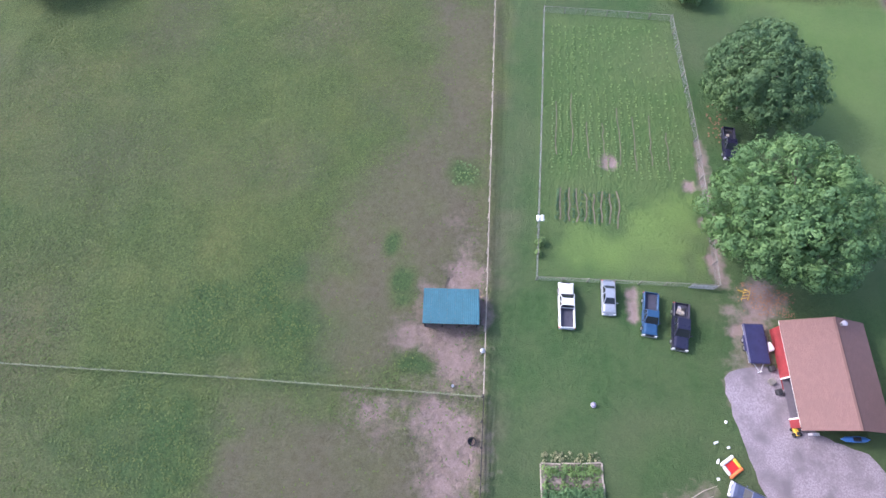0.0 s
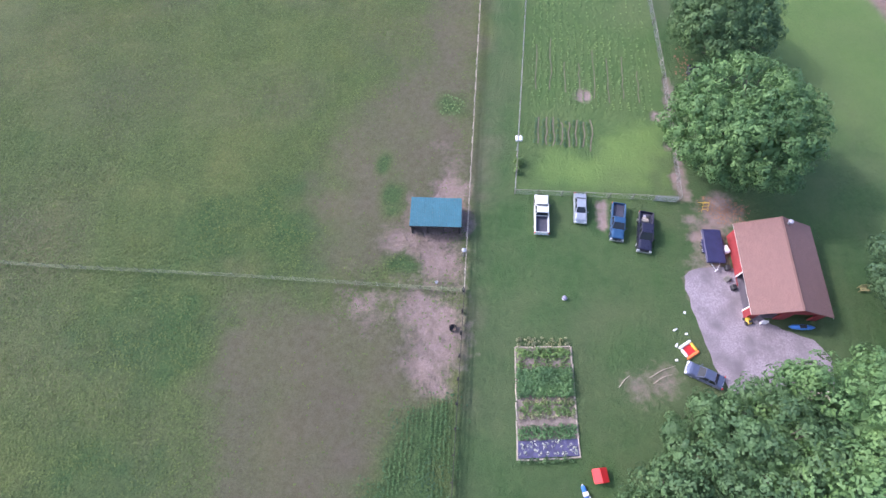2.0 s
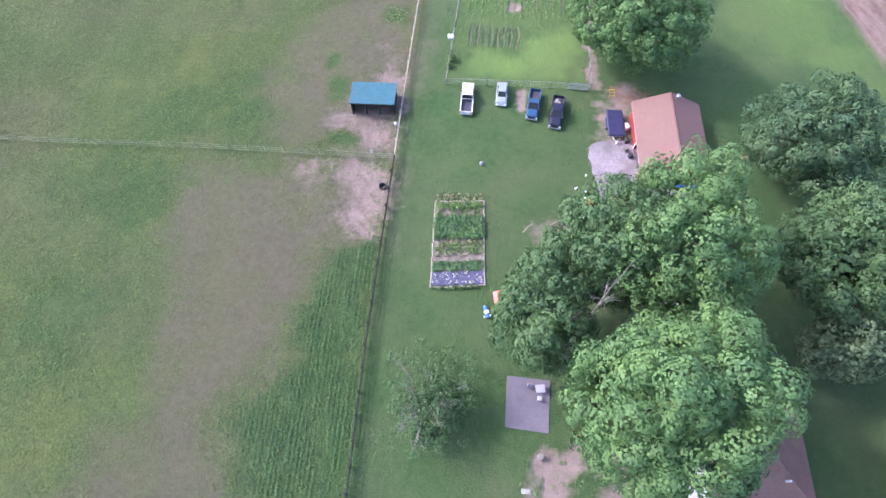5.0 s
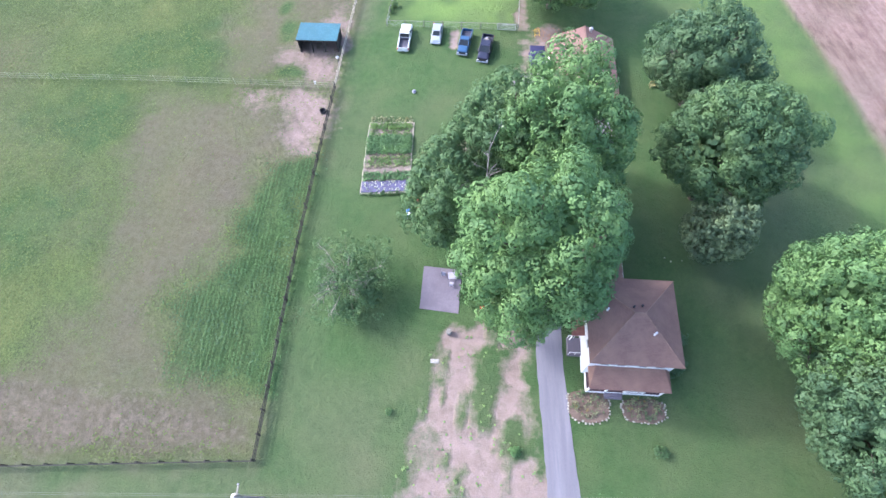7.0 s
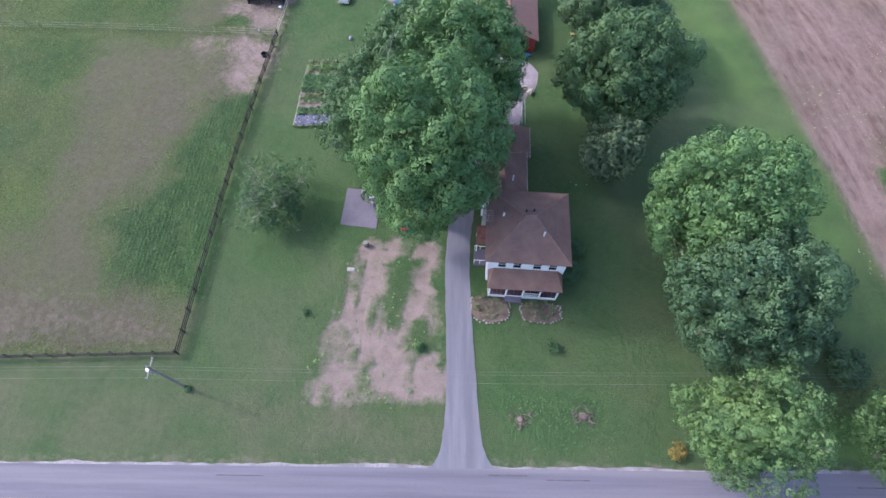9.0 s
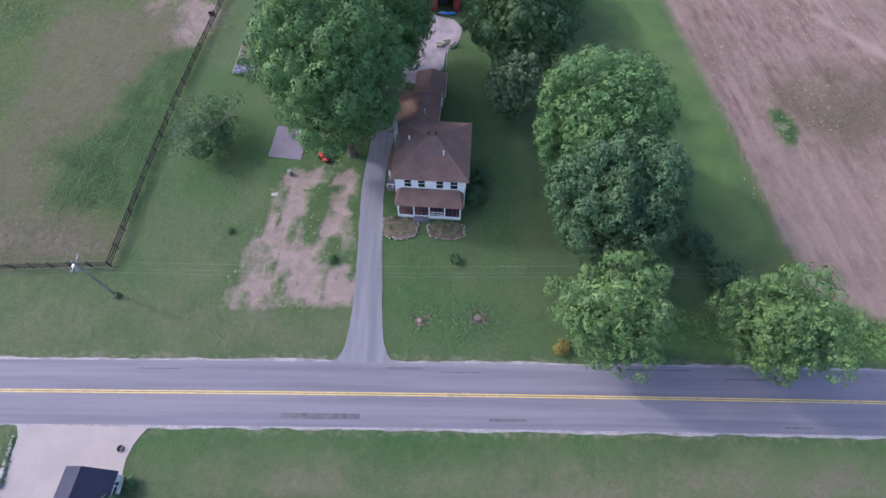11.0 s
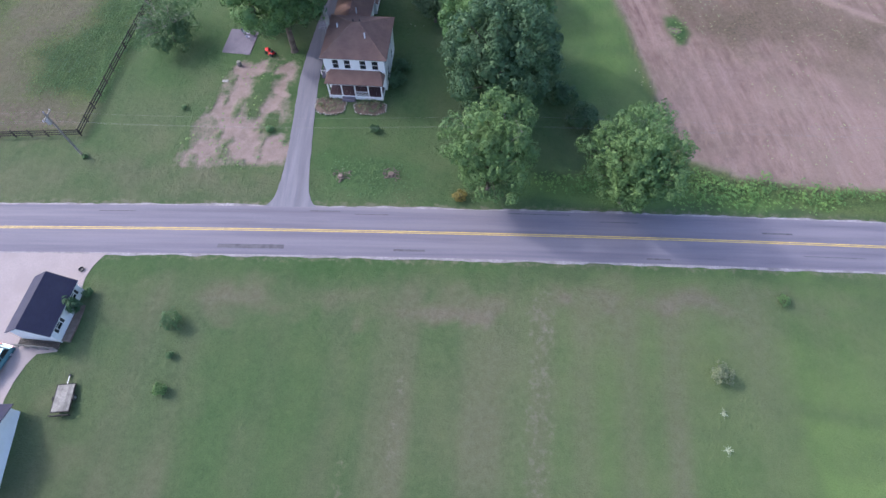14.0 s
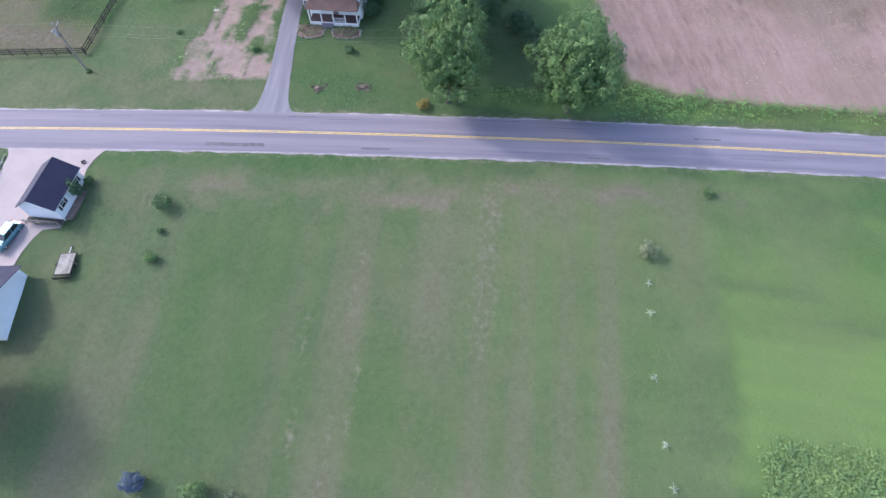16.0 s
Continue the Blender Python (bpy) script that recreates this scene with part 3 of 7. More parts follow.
    for ax, ay, bx, by, w, k in ((50.7, -89.5, 52.6, -108, 0.35, 0.45), (58.0, -92, 58.6, -104, 0.3, 0.4), (71, -67, 72.2, -92, 1.6, 0.26), (55.6, -80, 56.5, -110, 0.25, 0.3), (21.2, -39.6, 19.0, -55.5, 0.2, 0.8), (34.0, -88.3, 35.4, -88.4, 0.5, 0.6)):
        bare = np.maximum(bare, k * inside([(ax - w, ay), (bx - w, by), (bx + w, by), (ax + w, ay)], x, y, 0.8, 0.5, 141) * (0.5 + 0.5 * vnoise(x, y, 1.5, 142)))
    dry *= 1 - 0.75 * lush
    weedy = np.clip((1 - mown) * (1 - plow), 0, 1)
    stale = inside([(92, -13), (99, -4), (111, -5), (126, -11), (128, -24), (108, -22), (96, -21)], x, y, 7, 6, 131) * (0.55 + 0.45 * vnoise(x, y, 3.5, 132))
    track = 0.75 * sum(inside([(ax - 0.5, ay - 0.6), (bx - 0.5, by - 0.6), (bx + 0.5, by + 0.6), (ax + 0.5, ay + 0.6)], x, y, 0.7, 0.6, 133) for ax, ay, bx, by in ((99, 7, 112, -5), (112, -5, 128, -13)))
    # field soil grows paler towards the south and east
    paler_side = 0.38 * np.clip((-18 - y) / 14, 0, 1) * (0.4 + 0.6 * vnoise(x * 0.5, y * 1.5, 4.0, 134)) + 0.12 * np.clip((x - 100) / 15, 0, 1)
    bright = np.where(plow > 0.5, np.clip(np.maximum(track, paler_side), 0, 1), bright)
    rough_z = weedy.copy()
    weedy = np.where(plow > 0.5, stale, weedy)
    z = gz(x, y) + 0.05 * (vnoise(x, y, 2.0, 120) - 0.5) + rough_z * 0.12 * (vnoise(x, y, 1.5, 121) - 0.5) + plow * 0.1 * (vnoise(x, y, 1.2, 122) - 0.5)
    me = bpy.data.meshes.new("ground")
    i = np.arange(nx * ny).reshape(ny, nx)
    quads = np.stack([i[:-1, :-1], i[:-1, 1:], i[1:, 1:], i[1:, :-1]], -1).reshape(-1, 4)
    fill_mesh(me, np.c_[x, y, z], quads)
    for name, cols in (("cover", (dry, bare, lush, plow)), ("tone", (bright, mown, weedy, np.ones_like(x)))):
        at = me.attributes.new(name, "FLOAT_COLOR", "POINT")
        at.data.foreach_set("color", np.stack(cols, -1).astype(np.float32).ravel())
    me.materials.append(M["ground"])
    me.shade_smooth()
    tagged(new("ground", me), "rolling grass land with lawns, pasture, bare soil and ploughed field", "ground", kind="structure")


def fill_mesh(me, verts, faces):
    """Vertices and faces of one size, from arrays."""
    k = faces.shape[1]
    me.vertices.add(len(verts))
    me.vertices.foreach_set("co", np.asarray(verts, np.float32).ravel())
    me.loops.add(faces.size)
    me.loops.foreach_set("vertex_index", faces.astype(np.int32).ravel())
    me.polygons.add(len(faces))
    me.polygons.foreach_set("loop_start", np.arange(0, faces.size, k, dtype=np.int32))
    me.polygons.foreach_set("loop_total", np.full(len(faces), k, np.int32))
    me.update(calc_edges=True)
    me.validate()


build_ground()


# ---- building helpers ----
class Shape:
    """Boxes, prisms and tubes gathered into one mesh."""

    def __init__(self):
        self.v, self.f = [], []

    def add(self, verts, faces, m=None):
        k = len(self.v)
        self.v += [tuple(m @ Vector(p)) if m else tuple(p) for p in verts]
        self.f += [tuple(k + i for i in f) for f in faces]
        return self

    def box(self, x0, x1, y0, y1, z0, z1, m=None):
        return self.taper((x0, x1, y0, y1), (x0, x1, y0, y1), z0, z1, m)

    def taper(self, low, high, z0, z1, m=None):
        v = [(x, y, z) for (a, b, c, d), z in ((low, z0), (high, z1)) for x, y in ((a, c), (b, c), (b, d), (a, d))]
        return self.add(v, [(3, 2, 1, 0), (4, 5, 6, 7), (0, 1, 5, 4), (1, 2, 6, 5), (2, 3, 7, 6), (3, 0, 4, 7)], m)

    def soft(self, x0, x1, y0, y1, z0, z1, c=0.05, m=None):
        """A box with chamfered edges."""
        c = min(c, (x1 - x0) * 0.45, (y1 - y0) * 0.45, (z1 - z0) * 0.45)
        bm = bmesh.new()
        bmesh.ops.create_cube(bm, size=1.0)
        for p in bm.verts:
            p.co = ((x0 + x1) / 2 + p.co.x * (x1 - x0), (y0 + y1) / 2 + p.co.y * (y1 - y0), (z0 + z1) / 2 + p.co.z * (z1 - z0))
        bmesh.ops.bevel(bm, geom=bm.edges[:], offset=c, segments=1, affect="EDGES")
        bm.verts.index_update()
        self.add([p.co[:] for p in bm.verts], [[q.index for q in f.verts] for f in bm.faces], m)
        bm.free()
        return self

    def tube(self, points, radii, sides=8):
        k = len(self.v)
        pts = [Vector(p) for p in points]
        for n, (p, r) in enumerate(zip(pts, radii)):
            way = (pts[min(n + 1, len(pts) - 1)] - pts[max(n - 1, 0)]).normalized()
            side = way.cross(Vector((0.3, 0.9, 0.2))).normalized()
            up = way.cross(side)
            self.v += [tuple(p + r * (math.cos(a) * side + math.sin(a) * up)) for a in (2 * math.pi * i / sides for i in range(sides))]
        for n in range(len(pts) - 1):
            a = k + n * sides
            self.f += [(a + i, a + (i + 1) % sides, a + sides + (i + 1) % sides, a + sides + i) for i in range(sides)]
        self.f += [tuple(range(k + sides - 1, k - 1, -1)), tuple(range(len(self.v) - sides, len(self.v)))]
        return self

    def prism(self, outline, y0, y1, m=None):
        """An outline in x and z, drawn out along y."""
        n = len(outline)
        v = [(x, y0, z) for x, z in outline] + [(x, y1, z) for x, z in outline]
        return self.add(v, [tuple(range(n)), tuple(range(2 * n - 1, n - 1, -1))] + [(i, i + n, (i + 1) % n + n, (i + 1) % n) for i in range(n)], m)

    def mesh(self, name, mat, smooth=False):
        me = bpy.data.meshes.new(name)
        me.from_pydata(self.v, [], self.f)
        bm = bmesh.new()
        bm.from_mesh(me)
        bmesh.ops.recalc_face_normals(bm, faces=bm.faces[:])
        bm.to_mesh(me)
        bm.free()
        me.materials.append(mat)
        if smooth:
            me.shade_smooth()
        return me


def part(name, shape, mat, parent, label="", smooth=False):
    ob = new(name, shape.mesh(name, mat, smooth) if isinstance(shape, Shape) else shape)
    ob.parent = parent
    if label:
        ob["label"] = label
    return ob


def piece(name, mesh, m, parent):
    ob = new(name, mesh)
    ob.parent, ob.matrix_basis = parent, m
    return ob


def thing(name, label, category, x, y, turn=0.0, group="", kind="", z=None, size=1.0):
    ob = new(name)
    ob.empty_display_size = 0.2
    ob.matrix_basis = pose(x, y, float(gz(x, y)) if z is None else z, 0, 0, turn) @ Matrix.Scale(size, 4)
    return tagged(ob, label, category, group, kind)


def single(name, shape, mat, label, category, x, y, turn=0.0, group="", kind="", z=None, smooth=False):
    ob = new(name, shape.mesh(name, mat, smooth))
    ob.matrix_basis = pose(x, y, float(gz(x, y)) if z is None else z, 0, 0, turn)
    return tagged(ob, label, category, group, kind)


def roof_uv(me):
    """Lays the shingle courses across the slope of every face."""
    uv = me.uv_layers.new(name="courses")
    for p in me.polygons:
        n = p.normal
        along = Vector((-n.y, n.x, 0)) if abs(n.z) < 0.999 else Vector((1, 0, 0))
        along = along.normalized() if along.length > 1e-6 else Vector((1, 0, 0))
        down = n.cross(along)
        for li in p.loop_indices:
            co = me.vertices[me.loops[li].vertex_index].co
            uv.data[li].uv = (co.dot(along), co.dot(down))
    return me


def drape(outline, lift, step=2.5, smooth=2, wobble=0.0, seed=0, skirt=0.2):
    """A surface over the land within an outline, with its edge turned down into the ground."""
    pts = [Vector((x, y)) for x, y in outline]
    for _ in range(smooth):
        pts = [q for a, b in zip(pts, pts[1:] + pts[:1]) for q in (a.lerp(b, 0.25), a.lerp(b, 0.75))]
    fine = []
    for a, b in zip(pts, pts[1:] + pts[:1]):
        k = max(1, int((b - a).length / 0.7))
        fine += [a.lerp(b, i / k) for i in range(k)]
    rng = random.Random(seed)
    if wobble:
        fine = [p + Vector((rng.uniform(-1, 1), rng.uniform(-1, 1))) * wobble for p in fine]
    bm = bmesh.new()
    bm.faces.new([bm.verts.new((p.x, p.y, 0)) for p in fine])
    for axis in (0, 1):
        lo, hi = min(p[axis] for p in fine), max(p[axis] for p in fine)
        n = int((hi - lo) / step)
        for i in range(1, n + 1):
            co, no = [0, 0, 0], [0, 0, 0]
            co[axis], no[axis] = lo + i * (hi - lo) / (n + 1), 1
            bmesh.ops.bisect_plane(bm, geom=bm.verts[:] + bm.edges[:] + bm.faces[:], plane_co=co, plane_no=no)
    if skirt:
        rim = [e for e in bm.edges if e.is_boundary]
        low = bmesh.ops.extrude_edge_only(bm, edges=rim)["geom"]
        down = {q for q in low if isinstance(q, bmesh.types.BMVert)}
    else:
        down = set()
    for p in bm.verts:
        p.co.z = float(gz(p.co.x, p.co.y)) + lift - (skirt if p in down else 0)
    bmesh.ops.recalc_face_normals(bm, faces=bm.faces[:])
    if sum(f.normal.z for f in bm.faces) < 0:
        bmesh.ops.reverse_faces(bm, faces=bm.faces[:])
    me = bpy.data.meshes.new("surface")
    bm.to_mesh(me)
    bm.free()
    return me


def strip(line, half, lift, mat, step=1.5):
    """A band along straight legs over the land, half its width to each side."""
    v, f = [], []
    pts = []
    for (ax, ay), (bx, by) in zip(line, line[1:]):
        k = max(1, int(math.hypot(bx - ax, by - ay) / step))
        pts += [(ax + (bx - ax) * i / k, ay + (by - ay) * i / k) for i in range(k)]
    pts.append(line[-1])
    offs = np.linspace(-half, half, 7 if half > 1 else 2)
    for n, (x, y) in enumerate(pts):
        (ax, ay), (bx, by) = pts[max(n - 1, 0)], pts[min(n + 1, len(pts) - 1)]
        d = math.hypot(bx - ax, by - ay)
        for o in offs:
            px, py = x - (by - ay) / d * o, y + (bx - ax) / d * o
            crown = 0.06 * (1 - (o / half) ** 2) if half > 1 else 0.06
            v.append((px, py, float(gz(px, py)) + lift + crown))
    w = len(offs)
    f = [(n * w + i, (n + 1) * w + i, (n + 1) * w + i + 1, n * w + i + 1) for n in range(len(pts) - 1) for i in range(w - 1)]
    me = bpy.data.meshes.new("band")
    me.from_pydata(v, [], f)
    bm = bmesh.new()
    bm.from_mesh(me)
    if sum(q.normal.z for q in bm.faces) < 0:
        bmesh.ops.reverse_faces(bm, faces=bm.faces[:])
    if half > 1:
        low = bmesh.ops.extrude_edge_only(bm, edges=[e for e in bm.edges if e.is_boundary])["geom"]
        for q in low:
            if isinstance(q, bmesh.types.BMVert):
                q.co.z -= 0.25
    bm.to_mesh(me)
    bm.free()
    me.materials.append(mat)
    return me


# ---- roads and paved ground ----
def road_y(x):
    return -68.0 + 0.1164 * (x + 1)


def road():
    ends = [(-260, road_y(-260)), (420, road_y(420))]
    rd = tagged(new("road", strip(ends, 3.5, 0.05, M["asphalt"])), "grey two-lane asphalt road with a double yellow line", "road", kind="structure")
    for off in (-0.115, 0.115):
        part("centre_line", strip([(x, y + off) for x, y in ends], 0.055, 0.056, M["yellow"]), None, rd)
    for x0, x1, off, wide in ((29.5, 38, -2.4, 0.28), (99, 103, 1.3, 0.12), (52, 56, -2.6, 0.14), (40, 44, 2.9, 0.08), (46, 50.5, 2.5, 0.05), (66, 74, 3.1, 0.06), (78, 83, 2.2, 0.05), (84, 87, -2.9, 0.1), (12, 17, 2.6, 0.05), (104, 112, -1.8, 0.05)):
        part("tar_patch", strip([(x0, road_y(x0) + off), (x1, road_y(x1) + off)], wide, 0.056, M["patch"]), None, rd)


def shoulders():
    """Ragged gravelly margins on both sides of the asphalt."""
    rng = random.Random(17)
    for side in (-1, 1):
        xs = np.arange(-120, 220, 0.8)
        inner = [(float(x), road_y(float(x)) + side * 3.35) for x in xs]
        outer = [(x, y + side * (0.18 + 0.32 * float(vnoise(np.array(x), np.array(y), 3.0, 19)) + rng.uniform(0, 0.18))) for x, y in inner]
        v = [(x, y, float(gz(x, y)) + h) for line, h in ((inner, 0.045), (outer, 0.03)) for x, y in line]
        v += [(x, y + side * 0.1, float(gz(x, y)) - 0.15) for x, y in outer]
        n = len(inner)
        f = [(k * n + i, k * n + i + 1, (k + 1) * n + i + 1, (k + 1) * n + i) for k in (0, 1) for i in range(n - 1)]
        me = Shape().add(v, f).mesh("road_shoulder", M["shoulder"])
        if me.polygons[0].normal.z < 0:
            me.flip_normals()
        tagged(new("road_shoulder", me), "narrow ragged gravel margin along the asphalt road", "road shoulder", "road margins", "structure")


def paved(name, outline, lift, mat, label, category, **how):
    me = drape(outline, lift, **how)
    me.materials.append(mat)
    return tagged(new(name, me), label, category, kind="structure")


road()
shoulders()
paved("driveway", [(32.2, -16), (35.8, -16), (35.2, -32), (35.6, -38), (36.4, -43), (37.1, -47), (38.1, -53), (39.0, -57.5), (40.2, -59.4), (41.8, -60.3), (41.8, -61.0), (33.0, -61.6), (33.0, -61.0), (34.8, -59.6), (34.9, -54), (33.7, -45), (32.3, -36)], 0.05, M["drive"], "grey asphalt driveway running from the road to the barn", "driveway", smooth=2, wobble=0.06)
paved("gravel_yard", [(26.9, 3.2), (29, 4.6), (34.5, 5), (35, -2), (42, -3), (42.6, -8), (40.5, -10), (40, -18), (31.5, -18), (31.4, -10), (29.4, -6.8), (27.9, -1)], 0.04, M["gravel"], "pinkish grey gravel yard beside the barn", "gravel yard", smooth=2, wobble=0.14)
paved("concrete_apron", [(0.8, -70.9), (8.5, -70.0), (16.2, -69.1), (15.3, -70.2), (14.6, -71.6), (14.3, -73.2), (14.6, -76), (14.9, -82.6), (12.6, -83.2), (11.9, -84.5), (11.4, -86.5), (11.2, -88.5), (12, -97), (-6, -99), (-5, -82), (0.2, -77.5), (2.0, -75), (1.8, -72.5)], 0.035, M["concrete"], "pale concrete driveway apron round the garage", "driveway", smooth=0)
paved("patio", [(18.6, -28.3), (18.8, -33.7), (23.4, -33.8), (23.3, -28.3)], 0.08, M["concrete_grey"], "grey concrete patio slab under the trees", "patio", smooth=0)


# ---- trees ----
def leaf_mesh(name, centres, radii, mat, seed, size=0.34, cover=1.5, flat=0.85, up=0.25, out=None, least=12):
    """Many small folded leaves on the outer shells of the clumps. out: the crown's middle, towards which no leaf faces."""
    rng = np.random.RandomState(seed)
    centres, radii = np.asarray(centres, float), np.asarray(radii, float)
    count = np.maximum(least, (radii**2 * 6.3 * cover / size**2 * 1.1).astype(int))
    c, r = np.repeat(centres, count, 0), np.repeat(radii, count)
    d = rng.normal(size=(len(c), 3))
    d[:, 2] += up
    if out is not None:
        o = c - np.asarray(out)
        o /= np.linalg.norm(o, axis=1, keepdims=True) + 1e-6
        d /= np.linalg.norm(d, axis=1, keepdims=True)
        d += 0.75 * o
    d /= np.linalg.norm(d, axis=1, keepdims=True)
    p = c + d * (r * rng.uniform(0.7, 1.08, len(r)))[:, None] * (1, 1, flat)
    n = d + rng.normal(size=d.shape) * 0.34 + (0, 0, 0.25 * up)
    n /= np.linalg.norm(n, axis=1, keepdims=True)
    t = np.cross(n, rng.normal(size=d.shape))
    t /= np.linalg.norm(t, axis=1, keepdims=True)
    b = np.cross(n, t)
    s = (size * rng.uniform(0.6, 1.25, len(c)))[:, None]
    v = np.stack([p - t * s * 0.55, p + b * s * 0.42 + n * s * 0.12, p + t * s * 0.6, p - b * s * 0.42 + n * s * 0.12], 1).reshape(-1, 3)
    me = bpy.data.meshes.new(name)
    fill_mesh(me, v, np.arange(len(v)).reshape(-1, 4))
    me.materials.append(mat)
    return me


def crown_lobes(rng, rx, ry, z0, z1, lobe, rough=0.22):
    """Clump centres over an uneven egg from z0 to z1."""
    h, cz = (z1 - z0) / 2, (z0 + z1) / 2
    area = 4 * math.pi * ((rx * ry) ** 1.6 / 3 + 2 * ((rx + ry) / 2 * h) ** 1.6 / 3) ** (1 / 1.6)
    n = int(area / (lobe * lobe * 2.5))
    ph = [rng.uniform(0, 6.28) for _ in range(6)]
    cs, rs = [], []
    for i in range(n):
        zz = 1 - 1.72 * (i + 0.5) / n
        a = i * 2.39996 + rng.uniform(-0.5, 0.5)
        w = math.sqrt(max(0, 1 - zz * zz))
        k = 1 + rough * (math.sin(2 * a + ph[0] + 2 * zz) * 0.4 + math.sin(3 * a + ph[1] - 3 * zz) * 0.35 + math.sin(5 * a + ph[2] + 5 * zz) * 0.3) + rng.uniform(-0.14, 0.08) * max(0.75, min(1.0, rough / 0.2))
        if zz < -0.2:
            k *= 1 + 0.3 * (zz + 0.2)
        r = lobe * rng.uniform(0.65, 1.3)
        k -= r * 0.7 / max(rx, h)
        cs.append((rx * k * w * math.cos(a), ry * k * w * math.sin(a), cz + h * k * zz))
        rs.append(r)
    for i in range(n // 5):
        a, w, zz = rng.uniform(0, 6.28), rng.uniform(0, 0.55), rng.uniform(-0.5, 0.5)
        cs.append((rx * w * math.cos(a), ry * w * math.sin(a), cz + h * zz))
        rs.append(lobe * 1.4)
    return cs, rs


def crown_mesh(name, cs, rs, mid, half, mat, seed, size, cover):
    """A crown of rounded boughs: each bough carries smaller puffs of leaves on its outer side, and large shaded leaves fill the inside."""
    rng = np.random.RandomState(seed)
    cs, rs, mid = np.asarray(cs, float), np.asarray(rs, float), np.asarray(mid, float)
    puff_c, puff_r, home, home_r = [], [], [], []
    for c, r in zip(cs, rs):
        out = (c - mid) / (np.linalg.norm(c - mid) + 1e-6)
        out = out + (0, 0, 0.35)
        k = max(6, int(11 * min(1.4, r / 1.2)))
        i = np.arange(k) + 0.5
        zz, a = 1 - 1.25 * i / k, i * 2.39996 + rng.uniform(0, 6.28)
        w = np.sqrt(np.maximum(0, 1 - zz * zz))
        out /= np.linalg.norm(out)
        e1 = np.cross(out, (0.31, 0.9, 0.2))
        e1 /= np.linalg.norm(e1)
        e2 = np.cross(out, e1)
        d = zz[:, None] * out + (w * np.cos(a))[:, None] * e1 + (w * np.sin(a))[:, None] * e2
        d += rng.normal(size=d.shape) * 0.12
        puff_c.append(c + d * (r * rng.uniform(0.55, 0.85, k))[:, None])
        puff_r.append(r * rng.uniform(0.28, 0.46, k))
        home.append(np.repeat(c[None], k, 0))
        home_r.append(np.full(k, r))
    pc, pr, hc, hr = np.concatenate(puff_c), np.concatenate(puff_r), np.concatenate(home), np.concatenate(home_r)
    count = np.maximum(8, (pr**2 * 6.3 * cover / size**2 * 1.1).astype(int))
    c, r, h = np.repeat(pc, count, 0), np.repeat(pr, count), np.repeat(hc, count, 0)
    d = rng.normal(size=c.shape)
    d /= np.linalg.norm(d, axis=1, keepdims=True)
    o = c - h
    o /= np.linalg.norm(o, axis=1, keepdims=True) + 1e-6
    d += 0.8 * o
    d /= np.linalg.norm(d, axis=1, keepdims=True)
    p = c + d * (r * rng.uniform(0.82, 1.08, len(r)))[:, None] * (1, 1, 0.9)
    n = 0.55 * d + 0.7 * o + rng.normal(size=d.shape) * 0.14 + (0, 0, 0.1)
    s = size * rng.uniform(0.65, 1.25, len(c))
    # the shaded inside
    k = int(cover * 9 * (half[0] * half[1] + half[0] * half[2] + half[1] * half[2]))
    d2 = rng.normal(size=(k, 3))
    d2 /= np.linalg.norm(d2, axis=1, keepdims=True)
    p = np.concatenate([p, mid + d2 * np.asarray(half) * rng.uniform(0.5, 0.74, k)[:, None]])
    n = np.concatenate([n, d2 + rng.normal(size=d2.shape) * 0.2])
    s = np.concatenate([s, rng.uniform(0.5, 0.9, k)])[:, None]
    n /= np.linalg.norm(n, axis=1, keepdims=True)
    t = np.cross(n, rng.normal(size=n.shape))
    t /= np.linalg.norm(t, axis=1, keepdims=True)
    b = np.cross(n, t)
    v = np.stack([p - t * s * 0.55, p + b * s * 0.42 + n * s * 0.12, p + t * s * 0.6, p - b * s * 0.42 + n * s * 0.12], 1).reshape(-1, 3)
    me = bpy.data.meshes.new(name)
    fill_mesh(me, v, np.arange(len(v)).reshape(-1, 4))
    me.materials.append(mat)
    return me


